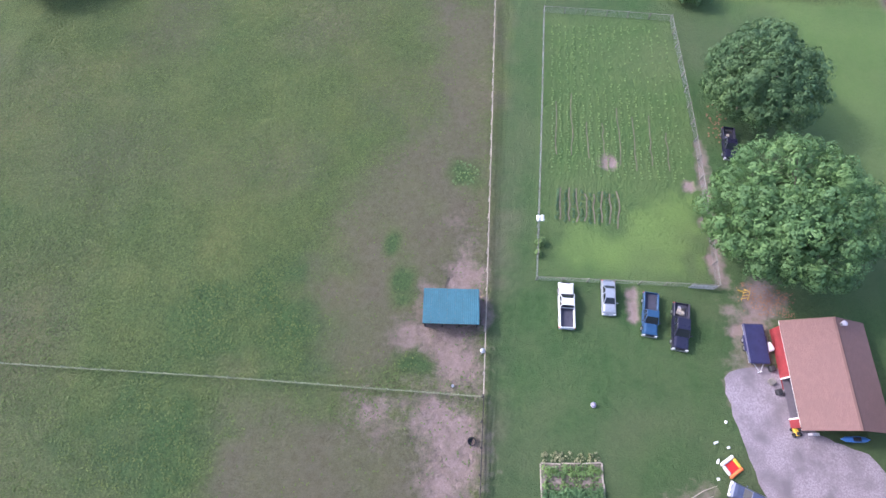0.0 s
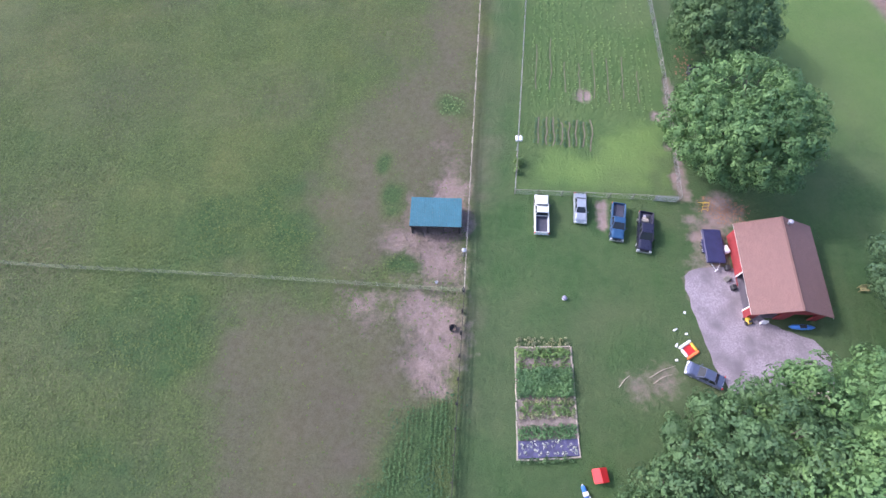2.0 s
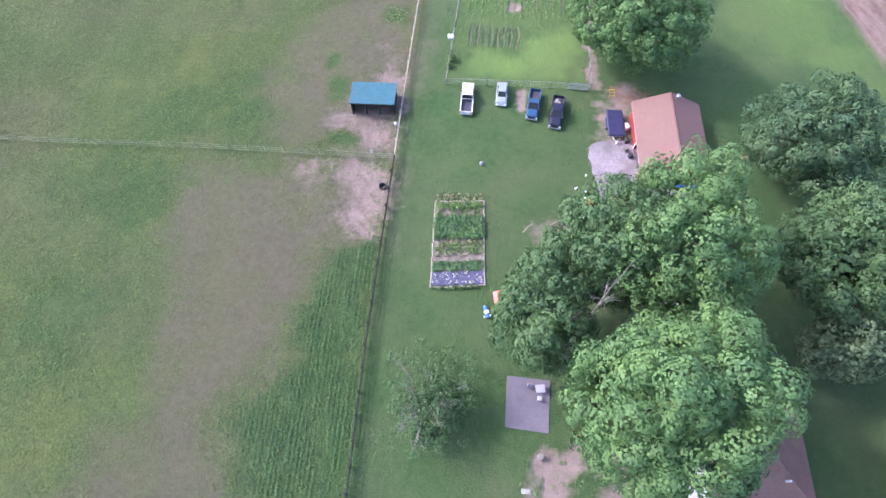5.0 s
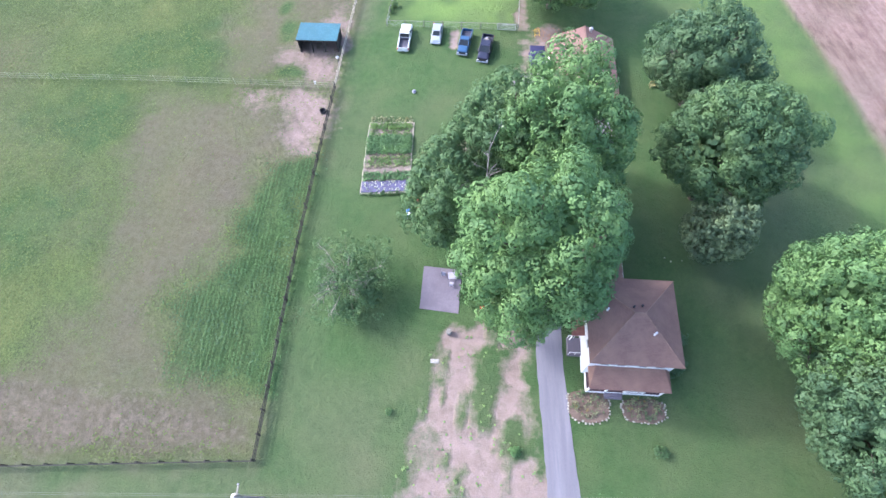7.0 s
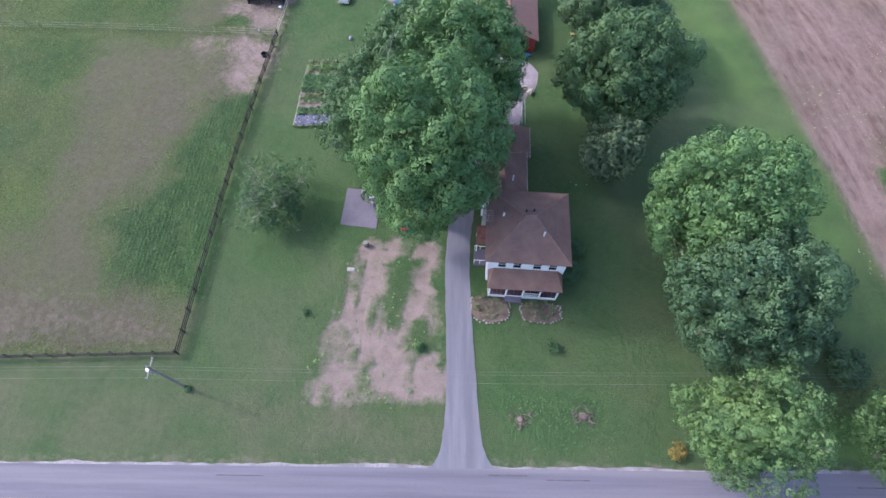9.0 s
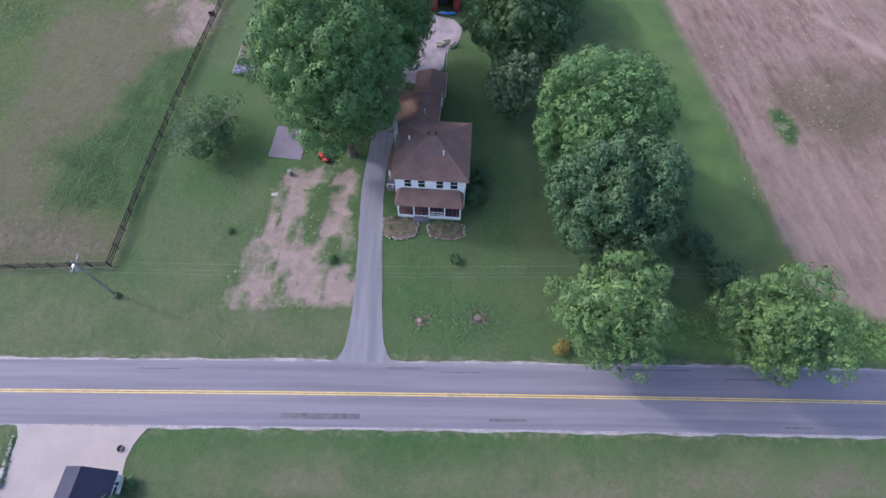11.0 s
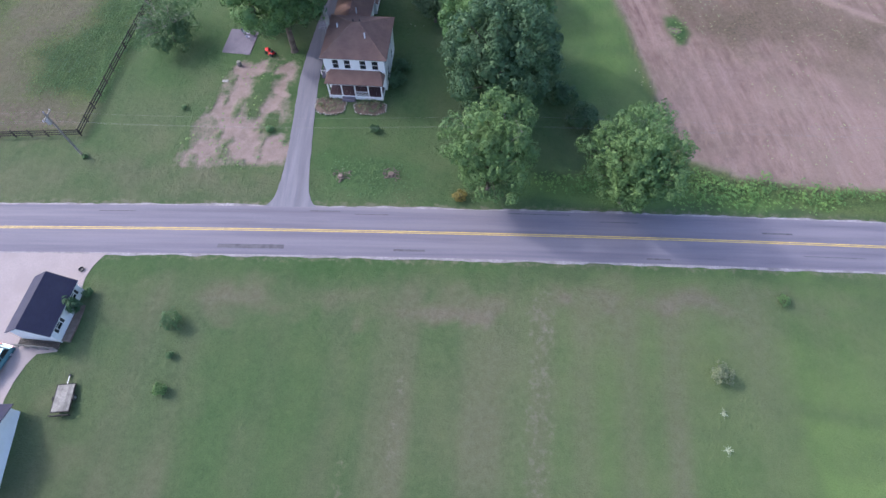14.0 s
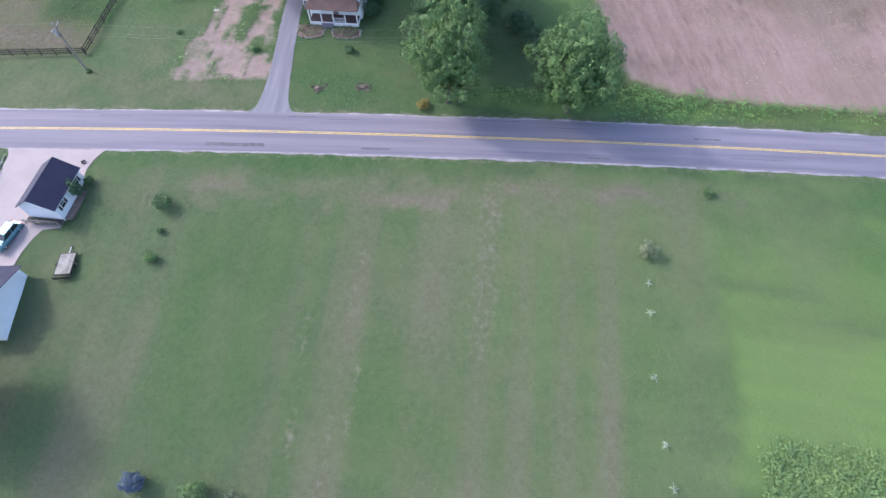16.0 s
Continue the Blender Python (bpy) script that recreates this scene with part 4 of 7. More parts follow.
def tree(label, x, y, rx, ry, height, mat, seed, base=None, lobe=1.65, trunk=0.35, leaf=0.23, cover=0.8, bark="bark", name="tree", category="tree", rough=0.24, bare=0, group="", twig=1.0, faded=(), solid=True):
    rng = random.Random(seed)
    base, lobe = height * 0.2 if base is None else base, lobe * 0.76
    t = thing(name, label, category, x, y, group=group)
    cs, rs = crown_lobes(rng, rx, ry, base, height, lobe, rough)
    wood = Shape()
    top = height * 0.72
    lean = (rng.uniform(-0.4, 0.4), rng.uniform(-0.4, 0.4))
    wood.tube([(0, 0, -0.15), (0, 0, 0.25), (lean[0] * 0.4, lean[1] * 0.4, top * 0.45), (lean[0], lean[1], top)], [trunk * 1.5, trunk, trunk * 0.75, trunk * 0.2], 9)
    for c in rng.sample(cs, min(len(cs), 16)):
        z = max(base * 0.7, min(top * 0.9, c[2] * 0.55))
        mid = (c[0] * 0.45, c[1] * 0.45, (z + c[2]) / 2 + 0.3)
        wood.tube([(lean[0] * z / top, lean[1] * z / top, z), mid, c], [trunk * 0.35, trunk * 0.2, trunk * 0.06], 5)
    part("trunk", wood, M[bark], t)
    fill = (rx, ry, (height - base) / 2) if solid else (0.3, 0.3, 0.3)
    part("crown", crown_mesh("crown", cs, rs, (0, 0, (base + height) / 2 - 0.5), fill, M[mat], seed, leaf, cover), None, t)
    for i in range(bare):
        dead = Shape()
        c = rng.choice(cs[: len(cs) // 2])
        p = Vector((c[0] * 0.35, c[1] * 0.35, height * 0.6))
        q = Vector(c) * 1.02 + Vector((0, 0, 0.9))
        dead.tube([p, p.lerp(q, 0.6) + Vector((0.2, 0.1, 0.3)), q], [0.13 * twig, 0.08 * twig, 0.03 * twig], 5)
        for j in range(5 if twig == 1 else 12):
            a = p.lerp(q, rng.uniform(0.3, 0.95))
            dead.tube([a, a + Vector((rng.uniform(-1.3, 1.3), rng.uniform(-1.3, 1.3), rng.uniform(0.2, 1.0)))], [0.045 * twig, 0.015 * twig], 4)
        part("dead_branch", dead, M["deadwood"] if twig == 1 else M["twigs"], t, "bleached bare branch")
    if faded:
        fx, fy, fz, fr = faded
        fc, fs = crown_lobes(rng, fr, fr, fz - fr, fz + fr, 0.6, 0.3)
        fc = [(a + fx, b + fy, c) for a, b, c in fc]
        part("thin_foliage", leaf_mesh("thin_foliage", fc, fs, M["leaf_olive"], seed + 1, 0.17, 0.45), None, t, "thinning brownish foliage")
    return t


MAPLE = "broad round maple with dense bright green leaves"
MIXED = "large shade tree of dense mid-green foliage"
DARK = "tall dark green tree with lumpy crown"
tree(MAPLE, 31.9, 19.3, 8.4, 8.2, 14.6, "leaf_bright", 11, base=1.8, rough=0.1, lobe=1.3)
tree(MIXED + " beside the barn yard", 33.4, 40.0, 7.2, 7.2, 11.0, "leaf_mid", 12, base=1.2, rough=0.1, lobe=1.3)
tree("low rounded shrub tree at the field edge", 28.8, 61.5, 3.0, 2.6, 3.6, "leaf_mid", 13, base=0.3, lobe=0.8, trunk=0.12)
tree(DARK + " at the pasture edge", -76.0, 60.0, 6.0, 6.0, 9.0, "leaf_dark", 14)
tree("tall maple tree with bright green leaves beside the driveway", 30.2, -32.0, 7.4, 6.9, 25.4, "leaf_bright", 15, base=2.0, trunk=0.5, rough=0.16)
tree("tall tree with thinning grey-green leaves and bare bleached branches", 20.9, -24.0, 4.2, 5.7, 15.5, "leaf_mid", 16, base=2.0, bare=2, twig=0.6, rough=0.18, lobe=1.4)
tree(MIXED + " behind the house", 32.2, -17.3, 7.2, 7.6, 22.5, "leaf_bright", 17, base=2.0, trunk=0.45)
tree(MIXED + " shading the gravel yard", 26.9, -17.0, 6.2, 5.4, 19.5, "leaf_mid", 18, base=2.5, rough=0.16, lobe=1.4)
tree(DARK + " east of the barn", 51.2, 0.7, 7.2, 7.2, 14.6, "leaf_dark", 19, base=1.5, bare=2, twig=0.6, faded=(-5.0, -1.5, 8.0, 2.0))
tree(MIXED + " on the east lawn", 51.3, -14.8, 7.6, 6.6, 18.3, "leaf_mid", 20, base=2.0, rough=0.15)
tree("narrow grey-green conifer on the shaded lawn", 51.2, -22.6, 3.3, 3.5, 11.0, "leaf_olive", 21, base=0.4, lobe=1.0, trunk=0.2, cover=1.1, rough=0.15)
tree(MAPLE + " on the east lawn", 61.0, -32.6, 7.6, 7.2, 20.0, "leaf_bright", 22, base=1.5, trunk=0.45, rough=0.1, lobe=1.35)
tree(DARK + " next to a lighter maple", 62.8, -42.4, 7.2, 6.4, 19.4, "leaf_dark", 23, base=1.5, trunk=0.45, rough=0.16, lobe=1.4)
tree("feathery light green roadside tree with some bare branches", 62.9, -54.0, 5.9, 4.8, 15.3, "leaf_pale", 24, base=1.2, lobe=1.05, rough=0.42, bare=4, twig=0.45, cover=0.8, leaf=0.2)
tree("rounded light green roadside tree", 80.6, -53.0, 5.6, 5.2, 14.8, "leaf_pale", 25, base=0.8, lobe=1.05, rough=0.32, cover=0.8, leaf=0.2)
orchard = tree("small half-bare orchard tree with sparse grey-green leaves", 10.4, -32.2, 4.9, 4.6, 5.6, "leaf_mid", 26, base=1.2, lobe=1.0, cover=0.26, rough=0.6, trunk=0.15, bare=12, leaf=0.17, twig=0.45, solid=False)
for name, mx, my, mz, mr, seed in (("leafy_bough", 1.9, 0.1, 3.4, 1.9, 126), ("leafy_bough", 0.4, -3.2, 2.2, 1.5, 127), ("leafy_bough", 3.0, -1.6, 2.6, 1.2, 128)):
    lc, lr = crown_lobes(random.Random(seed), mr, mr, mz - mr * 0.7, mz + mr * 0.7, 0.6, 0.5)
    part(name, crown_mesh(name, [(a + mx, b + my, c) for a, b, c in lc], lr, (mx, my, mz), (0.3, 0.3, 0.3), M["leaf_mid"], seed, 0.17, 0.6), None, orchard, "darker leafy bough")
# out of view; added so that its shadow falls on the south lawn
tree(DARK + ", unseen, added for its shadow", 14.0, -105.5, 5.4, 5.2, 12.5, "leaf_dark", 27, base=1.5)


def dead_snag(x, y, h):
    rng = random.Random(61)
    t = thing("dead_tree", "bleached bare dead tree standing among green crowns", "tree", x, y)
    part("trunk", Shape().tube([(0, 0, -0.2), (0.2, 0.1, h * 0.5), (0.1, 0.4, h)], [0.15, 0.08, 0.02], 8), M["deadwood"], t)
    for k in range(8):
        z, a = h * rng.uniform(0.55, 0.97), rng.uniform(0, 6.28)
        d = rng.uniform(0.5, 1.9)
        p = Vector((0.15, 0.2, z))
        q = p + Vector((d * math.cos(a), d * math.sin(a), rng.uniform(0.9, 2.6)))
        b = Shape().tube([p, p.lerp(q, 0.5) + Vector((0, 0, 0.25)), q], [0.035, 0.022, 0.008], 5)
        for j in range(4):
            o = p.lerp(q, rng.uniform(0.4, 0.95))
            b.tube([o, o + Vector((rng.uniform(-0.8, 0.8), rng.uniform(-0.8, 0.8), rng.uniform(0.1, 0.7)))], [0.02, 0.008], 4)
        part("dead_branch", b, M["deadwood"], t)


dead_snag(24.7, -24.3, 20.0)


# ---- buildings ----
def window(parent, x, y, z, w, h, face, shutters=False, name="window"):
    """A sash window in a wall; face: the turn about z of its outward side from -y."""
    m = pose(x, y, z, 0, 0, face)
    fr = Shape()
    for a, b, c, d in ((-w / 2 - 0.09, -w / 2, -0.09, h + 0.09), (w / 2, w / 2 + 0.09, -0.09, h + 0.09), (-w / 2, w / 2, h, h + 0.09), (-w / 2, w / 2, -0.09, 0), (-w / 2, w / 2, h / 2 - 0.03, h / 2 + 0.03)):
        fr.box(a, b, -0.05, 0.03, c, d, m)
    win = part(name, fr, M["trim"], parent)
    for k in (0, 1):
        part("pane", Shape().box(-w / 2, w / 2, -0.015, 0.02, k * h / 2 + 0.03 * k, (k + 1) * h / 2 - 0.03 * (1 - k), m), M["glass"], win)
    part("sill", Shape().box(-w / 2 - 0.12, w / 2 + 0.12, -0.11, 0.0, -0.13, -0.09, m), M["trim"], win)
    if shutters:
        for s in (-1, 1):
            part("shutter", Shape().soft(s * (w / 2 + 0.28) - 0.17, s * (w / 2 + 0.28) + 0.17, -0.05, 0.02, -0.05, h + 0.05, 0.01, m), M["black_p"], win, "dark louvred shutter")


def clapboard(parent, name, corners, z0, z1, mat, cut=()):
    """Walls round a floor plan, 0.15 thick, with openings (side, from, to, z0, z1)."""
    n = len(corners)
    for i in range(n):
        (ax, ay), (bx, by) = corners[i], corners[(i + 1) % n]
        d = math.hypot(bx - ax, by - ay)
        m = pose(ax, ay, 0, 0, 0, math.degrees(math.atan2(by - ay, bx - ax)))
        holes = [(p, q, lo, hi) for k, p, q, lo, hi in cut if k == i]
        us = sorted({0.0, d - 0.15} | {u for h in holes for u in h[:2]})
        ws = sorted({z0, z1} | {w for h in holes for w in h[2:] if z0 < w < z1})
        full = {(j, k) for j in range(len(us) - 1) for k in range(len(ws) - 1) if not any(p <= us[j] < q and lo <= ws[k] < hi for p, q, lo, hi in holes)}
        verts, faces = {}, []
        at = lambda j, v, k: verts.setdefault((j, v, k), len(verts))
        for j, k in full:
            faces += [(at(j, v, k), at(j + 1, v, k), at(j + 1, v, k + 1), at(j, v, k + 1)) for v in (0, 1)]
            for near, (p, q) in (((j - 1, k), ((j, k), (j, k + 1))), ((j + 1, k), ((j + 1, k), (j + 1, k + 1))), ((j, k - 1), ((j, k), (j + 1, k))), ((j, k + 1), ((j, k + 1), (j + 1, k + 1)))):
                if near not in full:
                    faces.append((at(p[0], 0, p[1]), at(q[0], 0, q[1]), at(q[0], 1, q[1]), at(p[0], 1, p[1])))
        s = Shape().add([(us[j], 0.15 * v, ws[k]) for j, v, k in verts], faces, m)
        part(name, s, mat, parent)


def slab_roof(name, faces, thick, mat, parent, label=""):
    """Roof planes given by their corners, with thickness."""
    s = Shape()
    for f in faces:
        n = len(f)
        s.add(list(f) + [(x, y, z - thick) for x, y, z in f], [tuple(range(n)), tuple(range(2 * n - 1, n - 1, -1))] + [(i, i + n, (i + 1) % n + n, (i + 1) % n) for i in range(n)])
    me = s.mesh(name, mat)
    roof_uv(me)
    return part(name, me, None, parent, label)


def run_in_shed():
    t = thing("run_in_shed", "open-fronted dark wooden field shed with a teal metal roof", "shed", -2.6, 7.7, 4.5)
    hx, hy = 3.0, 1.95
    for x in (-2.9, -0.95, 0.95, 2.9):
        part("post", Shape().soft(x - 0.08, x + 0.08, -hy + 0.15, -hy + 0.31, -0.2, 2.42, 0.02), M["darkwood"], t)
    for x0, x1, y0, y1 in ((-2.98, 2.98, hy - 0.2, hy - 0.12), (-2.98, -2.9, -hy + 0.35, hy - 0.2), (2.9, 2.98, -hy + 0.35, hy - 0.2)):
        n = 14 if x1 - x0 > 1 else 9
        for i in range(n):
            a, b = i / n, (i + 0.93) / n
            if x1 - x0 > 1:
                s = Shape().box(x0 + (x1 - x0) * a, x0 + (x1 - x0) * b, y0, y1, -0.15, 2.05)
            else:
                s = Shape().box(x0, x1, y0 + (y1 - y0) * a, y0 + (y1 - y0) * b, -0.15, 2.4 - 0.32 * (a + 0.1))
            part("board", s, M["darkwood"], t)
    part("beam", Shape().box(-3.0, 3.0, -hy + 0.12, -hy + 0.34, 2.38, 2.52), M["darkwood"], t)
    # ribbed roof sheets
    tilt = math.degrees(math.atan2(0.35, 2 * hy))
    for i in range(7):
        w = 6.2 / 7
        s = Shape().box(0.004, w - 0.004, -hy - 0.12, hy + 0.12, 0, 0.03)
        for k in range(4):
            s.taper((k * w / 4 + 0.02, k * w / 4 + 0.1, -hy - 0.12, hy + 0.12), (k * w / 4 + 0.04, k * w / 4 + 0.08, -hy - 0.12, hy + 0.12), 0.03, 0.065)
        p = part("roof_sheet", s, M["teal"], t)
        p.matrix_basis = pose(-3.1 + i * w, 0, 2.36, -tilt, 0, 0)
    part("fascia", Shape().box(-3.1, 3.1, -hy - 0.16, -hy - 0.12, 2.4, 2.56), M["darkwood"], t)


def barn():
    t = thing("barn", "red barn with a rosy brown shingled gable roof and open bay", "barn", 37.05, 4.1, 4.0)
    w, l, e, r = 4.0, 5.2, 2.6, 4.5
    cs = [(-w, -l), (w, -l), (w, l), (-w, l)]
    clapboard(t, "wall", cs, -0.3, e, M["barnred"], cut=((0, 1.0, 3.2, 0.0, 2.2), (0, 4.4, 7.0, 0.0, 2.2), (3, 5.4, 9.5, 0.0, 2.35)))
    for y, s in ((-l, 1), (l, -1)):
        part("gable", Shape().prism([(-w, e), (w, e), (0, r - 0.05)], y, y + 0.15 * s), M["barnred"], t)
    o, f = 0.45, 0.35
    k = (r - e) / w
    slab_roof("roof", [[(-w - o, -l - f, e - o * k + 0.1), (0, -l - f, r + 0.1), (0, l + f, r + 0.1), (-w - o, l + f, e - o * k + 0.1)]], 0.1, M["barnroof"], t)
    slab_roof("roof", [[(w + o, l + f, e - o * k + 0.1), (0, l + f, r + 0.1), (0, -l - f, r + 0.1), (w + o, -l - f, e - o * k + 0.1)]], 0.1, M["barnroof"], t)
    part("ridge_cap", Shape().prism([(-0.18, r + 0.06), (0, r + 0.15), (0.18, r + 0.06), (0, r + 0.11)], -l - f, l + f), M["barnroof"], t)
    for x in (-w - o, w + o - 0.03):
        part("gutter", Shape().box(x, x + 0.03, -l - f, l + f, e - o * k - 0.03, e - o * k + 0.05), M["trim"], t, "white eave trim")
    part("floor_slab", Shape().box(-w + 0.15, w - 0.15, -l + 0.15, l - 0.15, -0.1, 0.06), M["concrete_grey"], t)
    vent = part("roof_vent", Shape().tube([(0.75, l - 0.35, r - 0.6), (0.75, l - 0.35, r + 0.2)], [0.2, 0.2], 14), M["metal"], t, "grey metal roof flue")
    part("vent_cap", Shape().tube([(0.75, l - 0.35, r + 0.21), (0.75, l - 0.35, r + 0.33), (0.75, l - 0.35, r + 0.42)], [0.28, 0.28, 0.1], 14), M["grey_p"], vent)
    for y in (-4.3, -0.2):
        part("corner_board", Shape().box(-w - 0.03, -w - 0.002, y - 0.07, y + 0.07, -0.1, e - 0.1), M["trim"], t)
    # workbench and stores within the open bay
    for n, (x, y, sx, sy, sz, mat) in enumerate(((-2.6, -3.6, 0.9, 0.6, 0.8, "black_p"), (-2.2, -1.6, 1.2, 0.7, 0.9, "greywood"), (1.5, -2.0, 1.4, 1.8, 1.2, "navy_tarp"))):
        single("storage_box", Shape().soft(-sx / 2, sx / 2, -sy / 2, sy / 2, 0, sz, 0.05), M[mat], "stored box standing inside the barn bay", "box", 37.2 + x * 0.998 - y * 0.07, 3.7 + y + x * 0.07, 4, "boxes in the barn", z=float(gz(37.2, 3.7)) + 0.06)


def farmhouse():
    t = thing("farmhouse", "white two-storey farmhouse with brown hip roof and front porch", "house", 41.7, -34.3, 3.6)
    w, l, e, r = 4.35, 4.35, 5.55, 8.0
    cuts = [(0, w + x - 0.42, w + x + 0.42, 3.55, 5.0) for x in (-2.75, -1.05, 1.2, 2.95)]
    clapboard(t, "wall", [(-w, -l), (w, -l), (w, l), (-w, l)], -0.4, e, M["white"], cut=cuts + [(0, 3.9, 4.8, 0.35, 2.35), (0, w - 2.75 - 0.42, w - 2.75 + 0.42, 0.9, 2.3), (0, w + 2.95 - 0.42, w + 2.95 + 0.42, 0.9, 2.3)])
    for x in (-2.75, -1.05, 1.2, 2.95):
        window(t, x, -l + 0.06, 3.55, 0.84, 1.45, 0)
    for x in (-2.75, 2.95):
        window(t, x, -l + 0.06, 0.9, 0.84, 1.4, 0)
    door = part("door", Shape().soft(-0.45, 0.45, -l + 0.04, -l + 0.1, 0.35, 2.35, 0.01), M["greywood"], t, "panelled front door")
    part("door_knob", Shape().soft(0.3, 0.36, -l - 0.02, -l + 0.04, 1.3, 1.36, 0.02), M["chrome"], door)
    for y in (-2.2, 1.4):
        window(t, w + 0.0, y, 3.55, 0.84, 1.45, 90)
        window(t, w + 0.0, y, 0.95, 0.84, 1.45, 90)
        window(t, -w - 0.0, y, 3.55, 0.84, 1.45, -90)
    o, g = 0.42, 0.5
    z0 = e + 0.02
    a, b, c, d = (-w - o, -l - o, z0), (w + o, -l - o, z0), (w + o, l + o, z0), (-w - o, l + o, z0)
    p, q = (-g, 0, r), (g, 0, r)
    for f in ([a, b, q, p], [b, c, q], [c, d, p, q], [d, a, p]):
        slab_roof("roof", [f], 0.08, M["houseroof"], t)
    for u, v in ((a, p), (d, p), (b, q), (c, q), (p, q)):
        part("hip_cap", Shape().tube([(u[0], u[1], u[2] + 0.01), (v[0], v[1], v[2] + 0.01)], [0.05, 0.05], 5), M["ridge_tile"], t, "paler worn hip shingles")
    part("soffit", Shape().box(-w - o + 0.03, w + o - 0.03, -l - o + 0.03, l + o - 0.03, e - 0.12, e - 0.06), M["trim"], t, "white eave boards")
    for x, y, h in ((1.5, -1.9, 0.75), (-2.9, 0.6, 0.6), (0.4, 0.9, 0.3), (-0.5, 0.7, 0.3)):
        zz = r - max(abs(y) / (l + o), max(0, abs(x) - g) / (w + o - g)) * (r - e)
        part("vent_pipe", Shape().tube([(x, y, zz - 0.2), (x, y, zz + h)], [0.11, 0.11], 8), M["white_p"] if h > 0.5 else M["black_p"], t)
    chim = part("chimney", Shape().soft(-w - 0.75, -w - 0.25, 2.2, 2.75, -0.3, 8.3, 0.03), M["stone"], t, "tall grey masonry chimney")
    part("chimney_cap", Shape().soft(-w - 0.82, -w - 0.18, 2.13, 2.82, 8.3, 8.42, 0.03), M["concrete"], chim)
    # front porch
    py, pe, pt = -l - 2.1, 2.75, 3.35
    part("porch_floor", Shape().soft(-4.0, 4.0, py, -l - 0.02, -0.3, 0.36, 0.03), M["trim"], t)
    for i in range(16):
        part("porch_board", Shape().box(-3.95 + i * 0.494, -3.95 + i * 0.494 + 0.48, py + 0.04, -l - 0.05, 0.362, 0.385), M["porch_red"], t)
    slab_roof("porch_roof", [[(-4.25, py - 0.25, pe), (4.25, py - 0.25, pe), (3.6, -l - 0.02, pt), (-3.6, -l - 0.02, pt)]], 0.1, M["houseroof"], t)
    slab_roof("porch_roof", [[(4.25, py - 0.25, pe), (4.25, -l - 0.02, pe), (3.6, -l - 0.02, pt)]], 0.1, M["houseroof"], t)
    slab_roof("porch_roof", [[(-4.25, -l - 0.02, pe), (-4.25, py - 0.25, pe), (-3.6, -l - 0.02, pt)]], 0.1, M["houseroof"], t)
    part("porch_beam", Shape().box(-4.05, 4.05, py - 0.04, py + 0.16, 2.45, 2.66), M["trim"], t)
    for i in range(5):
        x = -3.9 + i * 1.95
        part("porch_post", Shape().soft(x - 0.09, x + 0.09, py, py + 0.18, 0.36, 2.46, 0.02), M["trim"], t)
    rail = Shape().box(0.15, 1.8, py + 0.05, py + 0.11, 1.1, 1.17).box(0.15, 1.8, py + 0.05, py + 0.11, 0.5, 0.55)
    for k in range(11):
        rail.box(0.22 + k * 0.145, 0.25 + k * 0.145, py + 0.06, py + 0.1, 0.55, 1.1)
    part("railing", rail, M["trim"], t)
    for k in range(2):
        part("step", Shape().soft(-2.0, -0.1, py - 0.3 * (k + 1), py - 0.3 * k, -0.3, 0.24 - 0.17 * k, 0.02), M["concrete_grey"], t)
    # west stoop with its rail and the little roof over the side door
    slab_roof("side_roof", [[(-w - 1.35, -1.0, 2.35), (-w - 0.02, -1.0, 2.75), (-w - 0.02, 1.5, 2.75), (-w - 1.35, 1.5, 2.35)]], 0.08, M["rust"], t, "small rusty red porch roof")
    for y in (-0.9, 1.4):
        part("side_post", Shape().soft(-w - 1.3, -w - 1.2, y - 0.05, y + 0.05, -0.2, 2.3, 0.01), M["trim"], t)
    part("stoop", Shape().soft(-w - 1.5, -w - 0.02, -2.6, -0.6, -0.3, 0.5, 0.03), M["concrete_grey"], t, "grey side stoop")
    for y in (-2.55, -0.65):
        part("stoop_rail", Shape().box(-w - 1.45, -w - 0.1, y - 0.03, y + 0.03, 1.3, 1.36).box(-w - 1.47, -w - 1.4, y - 0.035, y + 0.035, 0.5, 1.4).box(-w - 0.8, -w - 0.75, y - 0.02, y + 0.02, 0.5, 1.3), M["trim"], t)
    # rear wings
    for name, x0, x1, y0, y1, ze, zr in (("rear_wing", -5.2, 0.0, l, l + 8.0, 2.9, 4.6), ("back_room", -3.3, 0.5, l + 8.0, l + 12.5, 2.3, 3.3)):
        clapboard(t, name, [(x0, y0), (x1, y0), (x1, y1), (x0, y1)], -0.4, ze, M["white"])
        xm, k = (x0 + x1) / 2, 0.35
        end = y1 - (1.6 if name == "rear_wing" else 0.0)
        slab_roof("wing_roof", [[(x0 - k, y0 - 0.1, ze), (xm, y0 - 0.1, zr), (xm, end, zr), (x0 - k, y1 + k, ze)]], 0.08, M["houseroof"], t)
        slab_roof("wing_roof", [[(x1 + k, y1 + k, ze), (xm, end, zr), (xm, y0 - 0.1, zr), (x1 + k, y0 - 0.1, ze)]], 0.08, M["houseroof"], t)
        slab_roof("wing_roof", [[(x0 - k, y1 + k, ze), (xm, end, zr), (x1 + k, y1 + k, ze)]], 0.08, M["houseroof"], t)
        part("fascia", Shape().box(x1 + k - 0.02, x1 + k + 0.03, y0, y1 + k, ze - 0.16, ze - 0.02), M["trim"], t)
